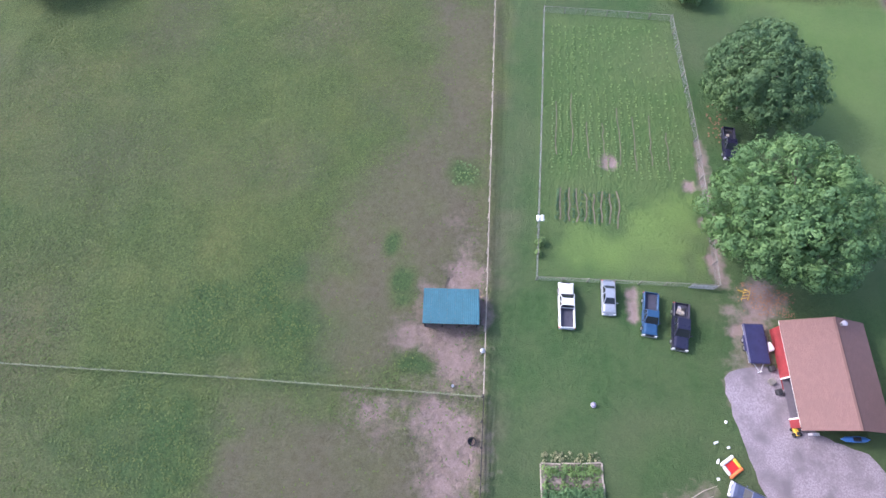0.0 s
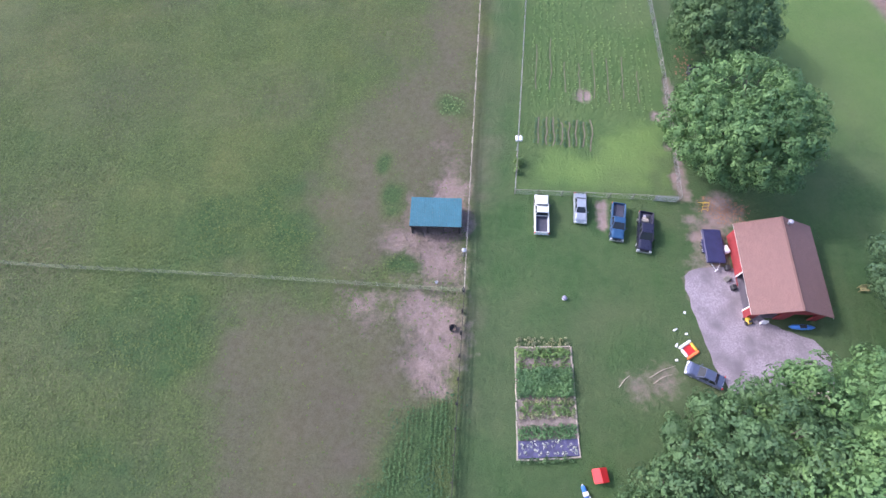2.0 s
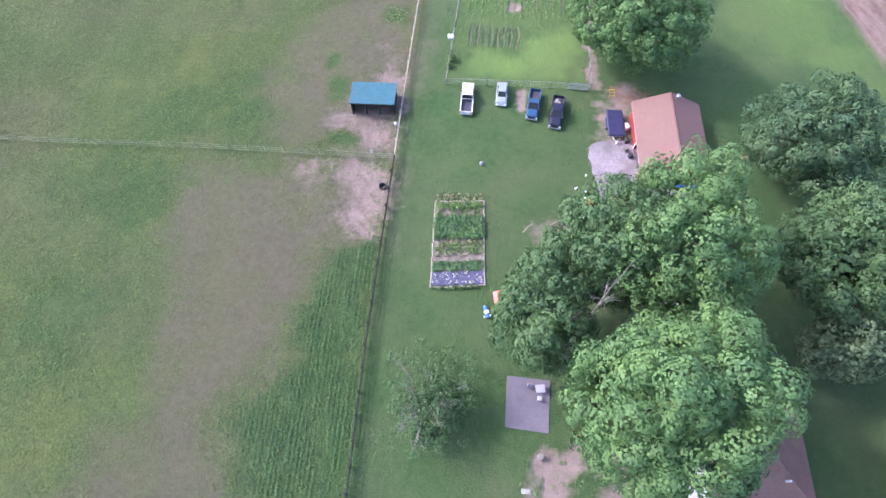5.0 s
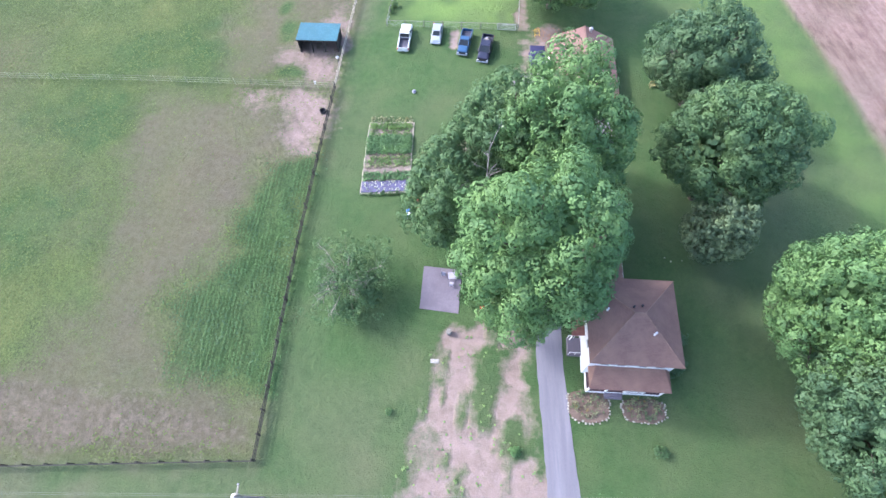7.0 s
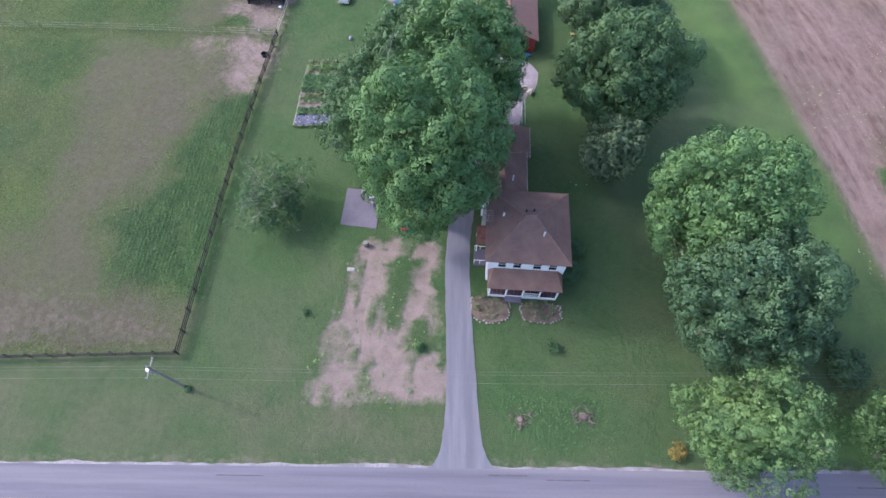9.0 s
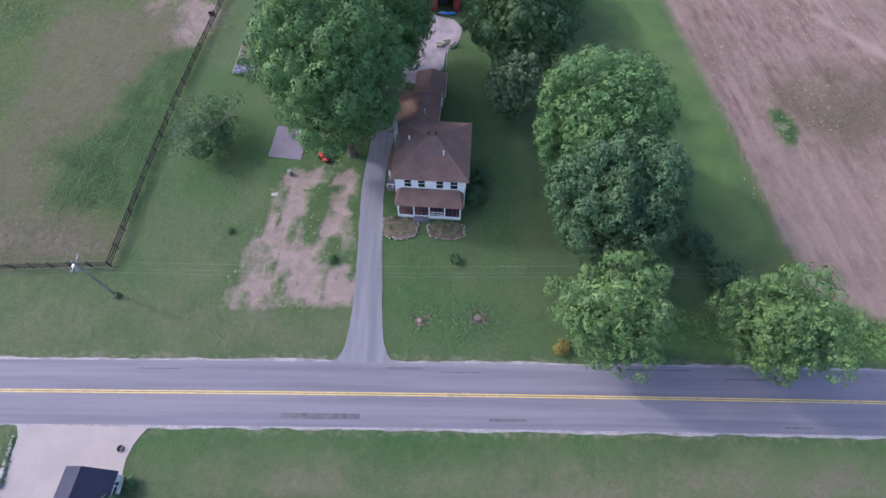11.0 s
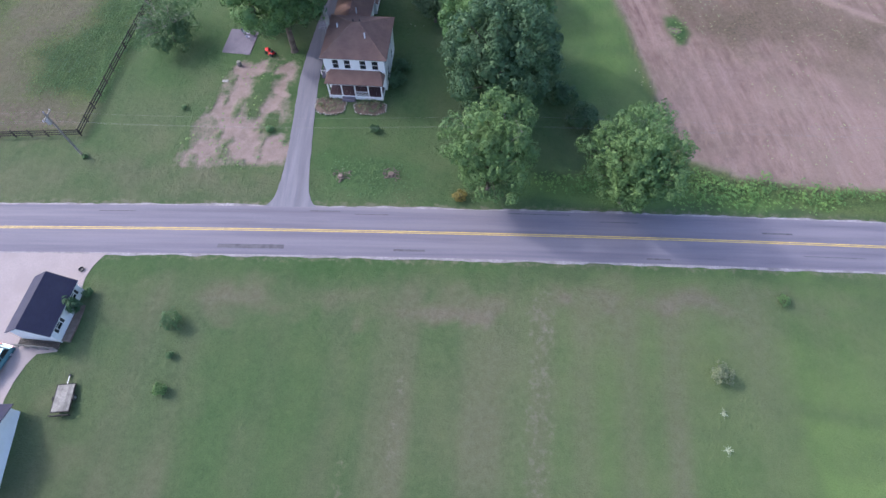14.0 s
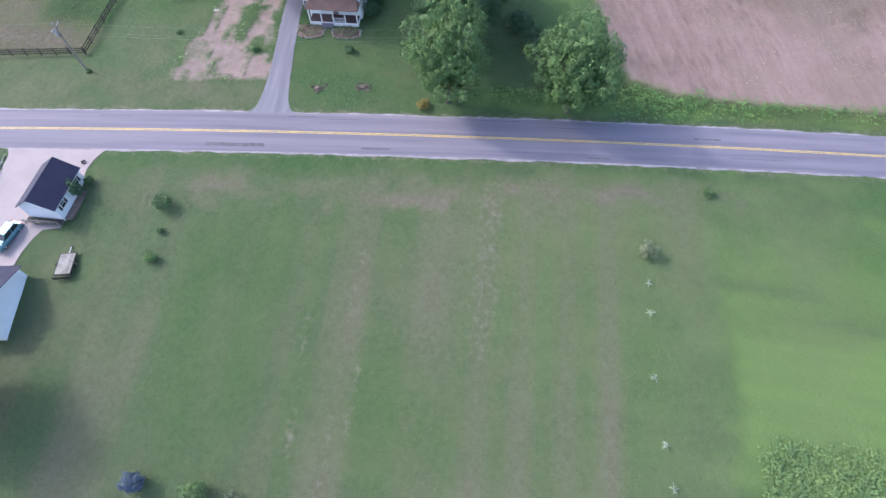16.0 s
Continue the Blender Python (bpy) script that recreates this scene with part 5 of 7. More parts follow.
    part("vent_pipe", Shape().tube([(-1.6, l + 3.0, 4.0), (-1.6, l + 3.0, 4.95)], [0.11, 0.11], 8), M["white_p"], t)
    an = part("aerial", Shape().tube([(-w - 0.3, 0.2, 4.5), (-w - 0.3, 0.2, 7.6)], [0.025, 0.02], 6), M["metal"], t, "thin metal roof aerial")
    for k in range(5):
        part("element", Shape().tube([(-w - 1.0 + 0.03 * k, -0.5 + 0.33 * k, 7.2), (-w + 0.4 - 0.03 * k, -0.5 + 0.33 * k, 7.2)], [0.015, 0.015], 5), M["metal"], an)


def garage():
    t = thing("garage", "white garage with dark slate roof and shuttered windows", "garage", 12.55, -78.25, 2.5)
    w, l, e, r = 2.4, 3.35, 2.55, 4.25
    clapboard(t, "wall", [(-w, -l), (w, -l), (w, l), (-w, l)], -0.4, e, M["white"], cut=((1, 1.05, 1.85, 1.1, 2.1), (1, 4.75, 5.55, 1.1, 2.1), (3, 0.6, 2.9, 0.0, 2.15), (3, 3.6, 5.9, 0.0, 2.15)))
    for y in (-1.85, 1.85):
        window(t, w + 0.0, y, 1.1, 0.8, 1.0, 90, True)
        part("garage_door", Shape().soft(-w + 0.04, -w + 0.1, y - 1.15, y + 1.15, -0.05, 2.15, 0.01), M["trim"], t)
    for y, s in ((-l, 1), (l, -1)):
        part("gable", Shape().prism([(-w, e), (w, e), (0, r - 0.06)], y, y + 0.15 * s), M["white"], t)
    o, f, k = 0.35, 0.3, (r - e) / w
    slab_roof("roof", [[(-w - o, -l - f, e - o * k + 0.08), (0, -l - f, r + 0.08), (0, l + f, r + 0.08), (-w - o, l + f, e - o * k + 0.08)]], 0.09, M["navyroof"], t)
    slab_roof("roof", [[(w + o, l + f, e - o * k + 0.08), (0, l + f, r + 0.08), (0, -l - f, r + 0.08), (w + o, -l - f, e - o * k + 0.08)]], 0.09, M["navyroof"], t)
    for x in (-w - o, w + o - 0.04):
        part("gutter", Shape().box(x, x + 0.05, -l - f, l + f, e - o * k - 0.05, e - o * k + 0.04), M["trim"], t)
    for k in range(5):
        part("deck_board", Shape().box(-w - 0.1, w + 0.1, -l - 1.0 + k * 0.19, -l - 0.83 + k * 0.19, 0.1, 0.15), M["darkwood"], t)
    for k in range(5):
        part("deck_post", Shape().soft(-w - 0.1 + k * 1.2, -w + k * 1.2, -l - 1.1, -l - 1.0, -0.2, 0.85, 0.01), M["greywood"], t)
    part("deck_rail", Shape().box(-w - 0.1, w + 0.1, -l - 1.09, -l - 1.01, 0.83, 0.9).box(-w - 0.1, w + 0.1, -l - 1.07, -l - 1.03, 0.4, 0.45), M["greywood"], t)
    bed = single("planting_bed", Shape().soft(-0.5, 0.5, -3.2, 3.2, -0.2, 0.14, 0.05), M["soil"], "dark planting bed along the garage wall", "flower bed", 15.5, -78.2, 2.5)


def neighbour_house():
    t = thing("neighbour_house", "low white house with a dark shingled roof", "house", 8.9, -94.7, 10, z=-5.27)
    w, l, e, r = 5.6, 4.2, 2.7, 4.4
    clapboard(t, "wall", [(-w, -l), (w, -l), (w, l), (-w, l)], -0.5, e, M["white"])
    for x, s in ((-w, 1), (w, -1)):
        part("gable", Shape().prism([(-l, e), (l, e), (0, r - 0.06)], 0, 0.15 * s, pose(x, 0, 0, 0, 0, -90)), M["white"], t)
    o, k = 0.4, (r - e) / l
    slab_roof("roof", [[(-w - o, -l - o, e - o * k + 0.08), (w + o, -l - o, e - o * k + 0.08), (w + o, 0, r + 0.08), (-w - o, 0, r + 0.08)]], 0.09, M["navyroof"], t)
    slab_roof("roof", [[(w + o, l + o, e - o * k + 0.08), (-w - o, l + o, e - o * k + 0.08), (-w - o, 0, r + 0.08), (w + o, 0, r + 0.08)]], 0.09, M["navyroof"], t)


run_in_shed()
barn()
farmhouse()
garage()
neighbour_house()


# ---- vehicles ----
def wheel(parent, x, y, r=0.37, wide=0.24):
    s = 1 if x > 0 else -1
    ty = part("wheel", Shape().tube([(x - s * wide, y, r), (x - s * wide * 0.85, y, r), (x - s * wide * 0.15, y, r), (x, y, r)], [r * 0.9, r, r, r * 0.9], 18), M["rubber"], parent)
    part("rim", Shape().tube([(x - s * 0.04, y, r), (x + s * 0.012, y, r)], [r * 0.62, r * 0.55], 14), M["chrome"], ty)


def greenhouse(parent, low, high, z0, z1, body):
    """The glazed upper part of a cab with its roof and pillars."""
    a, b, c, d = high
    e = 0.012
    lo = [(low[0], low[2]), (low[1], low[2]), (low[1], low[3]), (low[0], low[3])]
    hi = [(a, c), (b, c), (b, d), (a, d)]
    mx, my = (low[0] + low[1]) / 2, (low[2] + low[3]) / 2
    part("interior", Shape().taper((low[0] + 0.05, low[1] - 0.05, low[2] + 0.06, low[3] - 0.06), (a + 0.05, b - 0.05, c + 0.05, d - 0.05), z0 + 0.01, z1 - 0.05), M["black_p"], parent)
    for k, name in enumerate(("rear_window", "side_window", "windscreen", "side_window")):
        j = (k + 1) % 4
        face = [Vector((*lo[k], z0)), Vector((*lo[j], z0)), Vector((*hi[j], z1)), Vector((*hi[k], z1))]
        inn = Vector((0, 1, 0)) if k == 0 else Vector((-1, 0, 0)) if k == 1 else Vector((0, -1, 0)) if k == 2 else Vector((1, 0, 0))
        part(name, Shape().add(face + [p + inn * 0.03 for p in face], [(0, 1, 2, 3), (7, 6, 5, 4), (0, 4, 5, 1), (1, 5, 6, 2), (2, 6, 7, 3), (3, 7, 4, 0)]), M["glass"], parent)
    part("roof_panel", Shape().soft(a - 0.03, b + 0.03, c - 0.02, d + 0.03, z1 - 0.03, z1 + 0.05, 0.03), body, parent)
    for lx, hx in ((low[0], a), (low[1], b)):
        for ly, hy in ((low[2], c), (low[3], d), ((low[2] + low[3]) / 2 - 0.1, (c + d) / 2 - 0.1)):
            part("pillar", Shape().tube([(lx, ly, z0), (hx, hy, z1)], [0.055, 0.05], 5), body, parent)


def lights(parent, half, front, back, z):
    for s in (-1, 1):
        part("headlight", Shape().soft(s * half * 0.76 - 0.16, s * half * 0.76 + 0.16, front - 0.12, front + 0.02, z, z + 0.16, 0.03), M["white_p"], parent)
        part("tail_light", Shape().soft(s * half * 0.9 - 0.09, s * half * 0.9 + 0.09, back - 0.02, back + 0.08, z + 0.02, z + 0.3, 0.02), M["red"], parent)
    part("front_bumper", Shape().soft(-half * 0.97, half * 0.97, front - 0.1, front + 0.1, 0.4, 0.62, 0.06), M["chrome"], parent)
    part("rear_bumper", Shape().soft(-half * 0.95, half * 0.95, back - 0.1, back + 0.08, 0.42, 0.6, 0.05), M["chrome"], parent)


def pickup(label, x, y, turn, colour, crew=False, load=0, seed=1, size=1.0):
    t = thing("pickup_truck", label, "pickup truck", x, y, turn, "parked vehicles", size=size)
    body, rng = M[colour], random.Random(seed)
    h, f, b = 0.96, 2.75, -2.8
    cab0 = -0.95 if crew else -0.45
    part("bonnet", Shape().taper((-h * 0.95, h * 0.95, 1.2, f), (-h * 0.82, h * 0.82, 1.25, f - 0.14), 0.5, 1.06).taper((-h * 0.82, h * 0.82, 1.25, f - 0.14), (-h * 0.6, h * 0.6, 1.3, f - 0.45), 1.06, 1.13), body, t, smooth=False)
    part("cab", Shape().taper((-h, h, cab0, 1.22), (-h * 0.93, h * 0.93, cab0, 1.26), 0.45, 1.12), body, t)
    greenhouse(t, (-h * 0.91, h * 0.91, cab0 + 0.04, 1.3), (-h * 0.74, h * 0.74, cab0 + 0.2, 0.55), 1.12, 1.72, body)
    bed = part("bed", Shape().box(-h * 0.8, h * 0.8, b + 0.08, cab0 - 0.06, 0.5, 0.66), M["liner"], t, "dark open cargo bed")
    for s in (-1, 1):
        part("bed_side", Shape().soft(s * h * 0.88 - 0.085, s * h * 0.88 + 0.085, b + 0.02, cab0 - 0.03, 0.45, 1.12, 0.04), body, bed)
    part("tailgate", Shape().soft(-h * 0.8, h * 0.8, b - 0.02, b + 0.08, 0.52, 1.1, 0.03), body, bed)
    part("bed_front", Shape().soft(-h * 0.8, h * 0.8, cab0 - 0.12, cab0 - 0.05, 0.5, 1.12, 0.02), M["liner"], bed)
    for wx in (-0.95, 0.95):
        for wy in (1.85, -1.75):
            wheel(t, wx, wy, 0.39)
        part("mirror", Shape().soft(wx * 1.12 - 0.1, wx * 1.12 + 0.1, 1.0, 1.12, 1.1, 1.32, 0.03), M["black_p"], t)
    lights(t, h, f, b, 0.72)
    part("grille", Shape().soft(-0.5, 0.5, f - 0.03, f + 0.03, 0.66, 0.98, 0.02), M["black_p"], t)
    for k in range(load):
        sx, sy, sz = rng.uniform(0.12, 0.3), rng.uniform(0.12, 0.4), rng.uniform(0.1, 0.4)
        px, py = rng.uniform(-0.45, 0.45), rng.uniform(b + 0.5, cab0 - 0.5)
        q = single("cargo_box", Shape().soft(-sx, sx, -sy, sy, 0, sz, 0.04), M[rng.choice(["greywood", "palewood", "grey_p", "black_p", "darkwood"])], "small load lying in a truck bed", "box", 0, 0, z=0)
        q.matrix_basis = t.matrix_basis @ pose(px, py, 0.66, 0, 0, rng.uniform(0, 90))
    return t


def sedan(label, x, y, turn, colour, long=4.5, group="parked vehicles", wagon=False, size=1.0):
    t = thing("car", label, "car", x, y, turn, group, size=size)
    body, h, f, b = M[colour], 0.88, long / 2, -long / 2
    part("body", Shape().taper((-h, h, b, f), (-h, h, b + 0.03, f - 0.05), 0.32, 0.62).taper((-h, h, b + 0.03, f - 0.05), (-h * 0.86, h * 0.86, b + 0.2, f - 0.35), 0.62, 0.9), body, t)
    part("bonnet", Shape().taper((-h * 0.84, h * 0.84, f - 1.35, f - 0.3), (-h * 0.68, h * 0.68, f - 1.35, f - 0.6), 0.9, 0.97), body, t)
    back = b + (0.35 if wagon else 0.75)
    greenhouse(t, (-h * 0.85, h * 0.85, back, f - 1.2), (-h * 0.66, h * 0.66, back + (0.25 if wagon else 0.55), f - 2.0), 0.9, 1.42, body)
    for wx in (-0.87, 0.87):
        for wy in (f - 0.85, b + 0.85):
            wheel(t, wx, wy, 0.32, 0.2)
        part("mirror", Shape().soft(wx * 1.1 - 0.09, wx * 1.1 + 0.09, f - 1.55, f - 1.42, 0.9, 1.04, 0.03), body, t)
    lights(t, h, f, b, 0.6)
    return t


pickup("white extended-cab pickup truck with an open dark bed", 10.3, 9.5, 2, "car_white", seed=2, size=0.95)
sedan("silver four-door sedan parked on the lawn", 15.05, 10.9, 181, "car_silver", size=0.9)
pickup("blue pickup truck parked on the lawn by the fence", 19.55, 9.3, 176, "car_blue", seed=3, size=0.9)
pickup("dark navy pickup truck with a loaded bed", 22.75, 8.2, 175, "car_black", crew=True, load=8, seed=4, size=0.95)
sedan("steel blue car half hidden under the trees", 28.3, -8.4, 70, "car_steel", size=0.88)
pickup("dark navy pickup truck with cluttered bed between the shade trees", 31.0, 33.6, 178, "car_black", load=6, seed=9, size=0.85)
sedan("teal hatchback parked on the concrete apron", 8.7, -85.0, 173, "car_teal", wagon=True, group="")


def covered_trailer():
    t = thing("utility_trailer", "flat utility trailer under a navy blue tarpaulin", "trailer", 30.6, 7.1, 4)
    part("deck", Shape().soft(-1.05, 1.05, -2.1, 2.1, 0.5, 0.62, 0.03), M["metal"], t)
    part("tarpaulin", Shape().soft(-1.12, 1.12, -2.2, 2.15, 0.63, 0.95, 0.1), M["navy_tarp"], t)
    for x in (-1.15, 1.15):
        for y in (-0.45, 0.4):
            wheel(t, x, y, 0.34, 0.2)
        part("mudguard", Shape().soft(x - 0.18, x + 0.12, -0.9, 0.85, 0.7, 0.8, 0.04), M["navy_tarp"], t)
    part("drawbar", Shape().tube([(-0.6, -2.0, 0.55), (0, -3.1, 0.5)], [0.05, 0.05], 6).tube([(0.6, -2.0, 0.55), (0, -3.1, 0.5)], [0.05, 0.05], 6), M["metal"], t)
    part("jack", Shape().tube([(0, -3.0, -0.1), (0, -3.0, 0.9)], [0.05, 0.05], 8), M["white_p"], t)


def wooden_trailer():
    t = thing("flatbed_trailer", "small flatbed trailer with pale weathered boards", "trailer", 18.3, -87.6, 13)
    for i in range(6):
        part("plank", Shape().box(-0.95 + i * 0.32, -0.95 + i * 0.32 + 0.3, -1.55, 1.55, 0.55, 0.6), M["greywood"], t)
    part("frame", Shape().box(-1.0, 1.0, -1.6, -1.5, 0.42, 0.62).box(-1.0, 1.0, 1.5, 1.6, 0.42, 0.62).box(-1.03, -0.97, -1.6, 1.6, 0.42, 0.62).box(0.97, 1.03, -1.6, 1.6, 0.42, 0.62), M["darkwood"], t)
    for x in (-1.22, 1.22):
        wheel(t, x, 0, 0.33, 0.18)
    part("ramp", Shape().box(-1.2, 1.0, -1.95, -1.85, 0.1, 0.55), M["darkwood"], t)
    part("drawbar", Shape().tube([(0, 1.5, 0.5), (0, 2.6, 0.45)], [0.05, 0.05], 6), M["metal"], t)
    part("hitch", Shape().soft(-0.12, 0.12, 2.5, 2.75, 0.36, 0.54, 0.04), M["black_p"], t)


covered_trailer()
wooden_trailer()


# ---- garden and yard things ----
def vegetable_bed():
    c = [(8.0, -7.4), (14.1, -6.7), (15.2, -18.1), (8.9, -19.1)]
    t = thing("vegetable_bed", "timber-edged vegetable bed with leafy rows and blue mulch sheet", "garden bed", 11.5, -12.8, 4.0)
    inv = t.matrix_basis.inverted()

    def at(u, v, lift=0.0):
        x = (1 - v) * ((1 - u) * c[0][0] + u * c[1][0]) + v * ((1 - u) * c[3][0] + u * c[2][0])
        y = (1 - v) * ((1 - u) * c[0][1] + u * c[1][1]) + v * ((1 - u) * c[3][1] + u * c[2][1])
        return inv @ Vector((x, y, float(gz(x, y)) + lift))

    def sheet(v0, v1, lift, n=8):
        s = Shape()
        vs = [at(i / n, v0 + (v1 - v0) * j / n, lift) for j in range(n + 1) for i in range(n + 1)]
        return s.add(vs, [(j * (n + 1) + i, j * (n + 1) + i + 1, (j + 1) * (n + 1) + i + 1, (j + 1) * (n + 1) + i) for j in range(n) for i in range(n)])

    part("soil", sheet(0.01, 0.86, 0.1), M["bed_soil"], t)
    part("mulch_sheet", sheet(0.84, 0.985, 0.16), M["bed_sheet"], t, "crumpled blue plastic mulch sheet")
    for side, (a, b) in enumerate((((0, 0), (1, 0)), ((1, 0), (1, 1)), ((0, 1), (1, 1)), ((0, 0), (0, 1)))):
        n = 6 if side in (1, 3) else 3
        for i in range(n):
            p, q = [at(a[0] + (b[0] - a[0]) * k / n, a[1] + (b[1] - a[1]) * k / n, 0.1) for k in (i + 0.02, i + 0.98)]
            off = Vector((0.05 * math.sin(7 * i + side), 0.06 * math.cos(5 * i), 0))
            part("timber", Shape().tube([p + off, q - off], [0.09, 0.09], 6), M["palewood"], t)
    rng = random.Random(8)
    for rows, mat, high, thick in (((0.04, 0.08), "crop", 0.4, 34), ((0.13, 0.17, 0.19), "leaf_weed", 0.15, 14), ((0.23, 0.265, 0.3, 0.335, 0.37, 0.405, 0.44), "leaf_bed", 0.5, 50), ((0.53, 0.57, 0.61), "leaf_weed", 0.2, 24), ((0.5, 0.64), "leaf_straw", 0.2, 14), ((0.74, 0.77, 0.81), "leaf_bed", 0.3, 28), ((0.87, 0.905, 0.945), "flower_white", 0.1, 7), ((1.01,), "leaf_mid", 0.25, 20), ((-0.03, -0.07), "leaf_straw", 0.15, 10)):
        for v in rows:
            cs, rs = [], []
            for i in range(int(thick * 2.2)):
                cs.append(at(rng.uniform(0.03, 0.97), v + rng.uniform(-0.018, 0.018), 0.1 + high * rng.uniform(0.2, 0.7)))
                rs.append(rng.uniform(0.16, 0.36) * (0.6 + high))
            part("foliage", leaf_mesh("foliage", cs, rs, M[mat], 200 + int(100 * v), 0.16, 0.8), None, t)["kind"] = "stuff"


def crop_rows():
    """Rows of young crops in the fenced garden, past counting."""
    rng = random.Random(31)
    cs, rs, ds, dr = [], [], [], []
    for k in range(17):
        x = 8.6 + k * 1.02
        for y in np.arange(27.5, 55.0, 0.42):
            keep = 0.75 * float(vnoise(np.array(x), np.array(y), 5.0, 77)) + (0.35 if y < 42 else 0.05)
            if rng.random() < keep:
                px = x - 0.012 * (y - 27) + rng.uniform(-0.14, 0.14)
                cs.append((px, y, float(gz(px, y)) + 0.12))
                rs.append(rng.uniform(0.1, 0.22))
    for k in range(8):
        x = 9.2 + k * 1.0
        for y in np.arange(20.5, 25.2, 0.3):
            if rng.random() < 0.8:
                px = x + rng.uniform(-0.12, 0.12)
                ds.append((px, y, float(gz(px, y)) + 0.1))
                dr.append(rng.uniform(0.2, 0.36))
    for pts, rad, mat, name, label in ((cs, rs, "leaf_weed", "crop_rows", "rows of low green crops in the fenced garden"), (ds, dr, "leaf_dark", "bean_rows", "dark low rows of plants in bare soil")):
        tagged(new(name, leaf_mesh(name, pts, rad, M[mat], 41, 0.16, 0.35, flat=0.5, up=2.5)), label, "crops", kind="stuff")
    for k in range(8):
        me = strip([(9.7 + k * 1.0 + rng.uniform(-0.18, 0.18), y) for y in (20.4 + rng.uniform(-0.5, 0.5), 21.6, 22.9, 24.1, 25.2 + rng.uniform(-0.5, 0.3))], 0.09, -0.01, M["straw"])
        tagged(new("soil_row", me), "narrow bare soil row between crops", "soil row", "garden rows", "structure")
    for k in range(0, 16, 2):
        x = 9.1 + k * 1.02
        y0 = 28 + 3 * rng.random()
        y1 = y0 + rng.uniform(3, 11)
        me = strip([(x - 0.012 * (y0 + (y1 - y0) * u - 27) + rng.uniform(-0.14, 0.14), y0 + (y1 - y0) * u) for u in (0, 0.15, 0.3, 0.45, 0.6, 0.8, 1)], 0.06, -0.03, M["straw"])
        tagged(new("soil_row", me), "narrow pale straw row between crops", "soil row", "garden rows", "structure")


def scatter(name, label, category, poly, per, size, mat, seed, leaf=0.2, cover=0.5, high=0.15, fade=None, least=12):
    """Low plants strewn over an area, past counting."""
    rng = np.random.RandomState(seed)
    p = np.array(poly)
    lo, hi = p.min(0), p.max(0)
    n = int((hi - lo).prod() * per)
    x, y = rng.uniform(lo[0], hi[0], n), rng.uniform(lo[1], hi[1], n)
    keep = rng.rand(n) < inside(poly, x, y, 1.5, 1.5, seed)
    if fade:
        keep &= rng.rand(n) < np.clip((vnoise(x, y, fade, seed + 5) - 0.35) * 2.2, 0, 1)
    x, y = x[keep], y[keep]
    r = size * rng.uniform(0.35, 1.0, len(x)) * (0.5 + 1.2 * vnoise(x, y, 0.9, seed + 6))
    me = leaf_mesh(name, np.c_[x, y, gz(x, y) + high * r / size], r, M[mat], seed, leaf, cover, flat=0.4, up=3.0, least=least)
    return tagged(new(name, me), label, category, kind="stuff")


vegetable_bed()
crop_rows()
scatter("tall_weeds", "tall dark green weeds along the pasture fence", "weeds", LUSH, 4.0, 0.2, "leaf_dark", 301, 0.13, 0.22, 0.04, 1.6)


def weed_rows():
    """Streaks of tall weeds that follow the pasture fence."""
    rng = np.random.RandomState(77)
    x, y = np.meshgrid(np.arange(-14, 4.0, 0.5), np.arange(-46, -12, 0.14))
    x, y = x.ravel() + rng.normal(size=x.size) * 0.06, y.ravel() + rng.normal(size=y.size) * 0.08
    x = x - 0.055 * (y + 13)
    keep = (rng.rand(x.size) < inside(LUSH, x, y, 2.0, 2.0, 90)) & (vnoise(x * 3.0, y, 2.6, 78) + 0.2 * rng.rand(x.size) > 0.45)
    x, y = x[keep], y[keep]
    me = leaf_mesh("weed_rows", np.c_[x, y, gz(x, y) + 0.14], rng.uniform(0.07, 0.16, len(x)), M["leaf_rank"], 79, 0.12, 0.2, flat=0.8, up=2.0, least=6)
    tagged(new("weed_rows", me), "streaky rows of tall dark green weeds along the pasture fence", "weeds", kind="stuff")


def pasture_tufts():
    """Tussocks of rough grass over the pasture, past counting; thinner where it is dry or bare."""
    rng = np.random.RandomState(91)
    n = 72000
    x, y = rng.uniform(-74, 1.2, n), rng.uniform(-54, 62, n)
    dry = np.maximum(inside(DRY_N, x, y, 5.0, 3.0, 5), inside(DRY_S, x, y, 5.0, 3.5, 8))
    keep = (rng.rand(n) > 0.93 * dry) & (rng.rand(n) < 0.25 + 1.1 * vnoise(x, y, 4.0, 92)) & (inside([(-75, 63), (-0.6, 63), (1.5, -1.5), (3.6, -52), (-75, -63)], x, y, 0.3) > 0.5)
    keep &= inside(LUSH, x, y, 1.0) < 0.5
    x, y = x[keep], y[keep]
    r = rng.uniform(0.07, 0.19, len(x)) * (0.6 + 0.8 * vnoise(x, y, 2.0, 93))
    me = leaf_mesh("pasture_tufts", np.c_[x, y, gz(x, y) + 0.02], r, M["leaf_tuft"], 94, 0.15, 0.22, flat=0.55, up=2.2, least=4)
    tagged(new("pasture_tufts", me), "uneven tussocks of rough green pasture grass", "grass", kind="stuff")


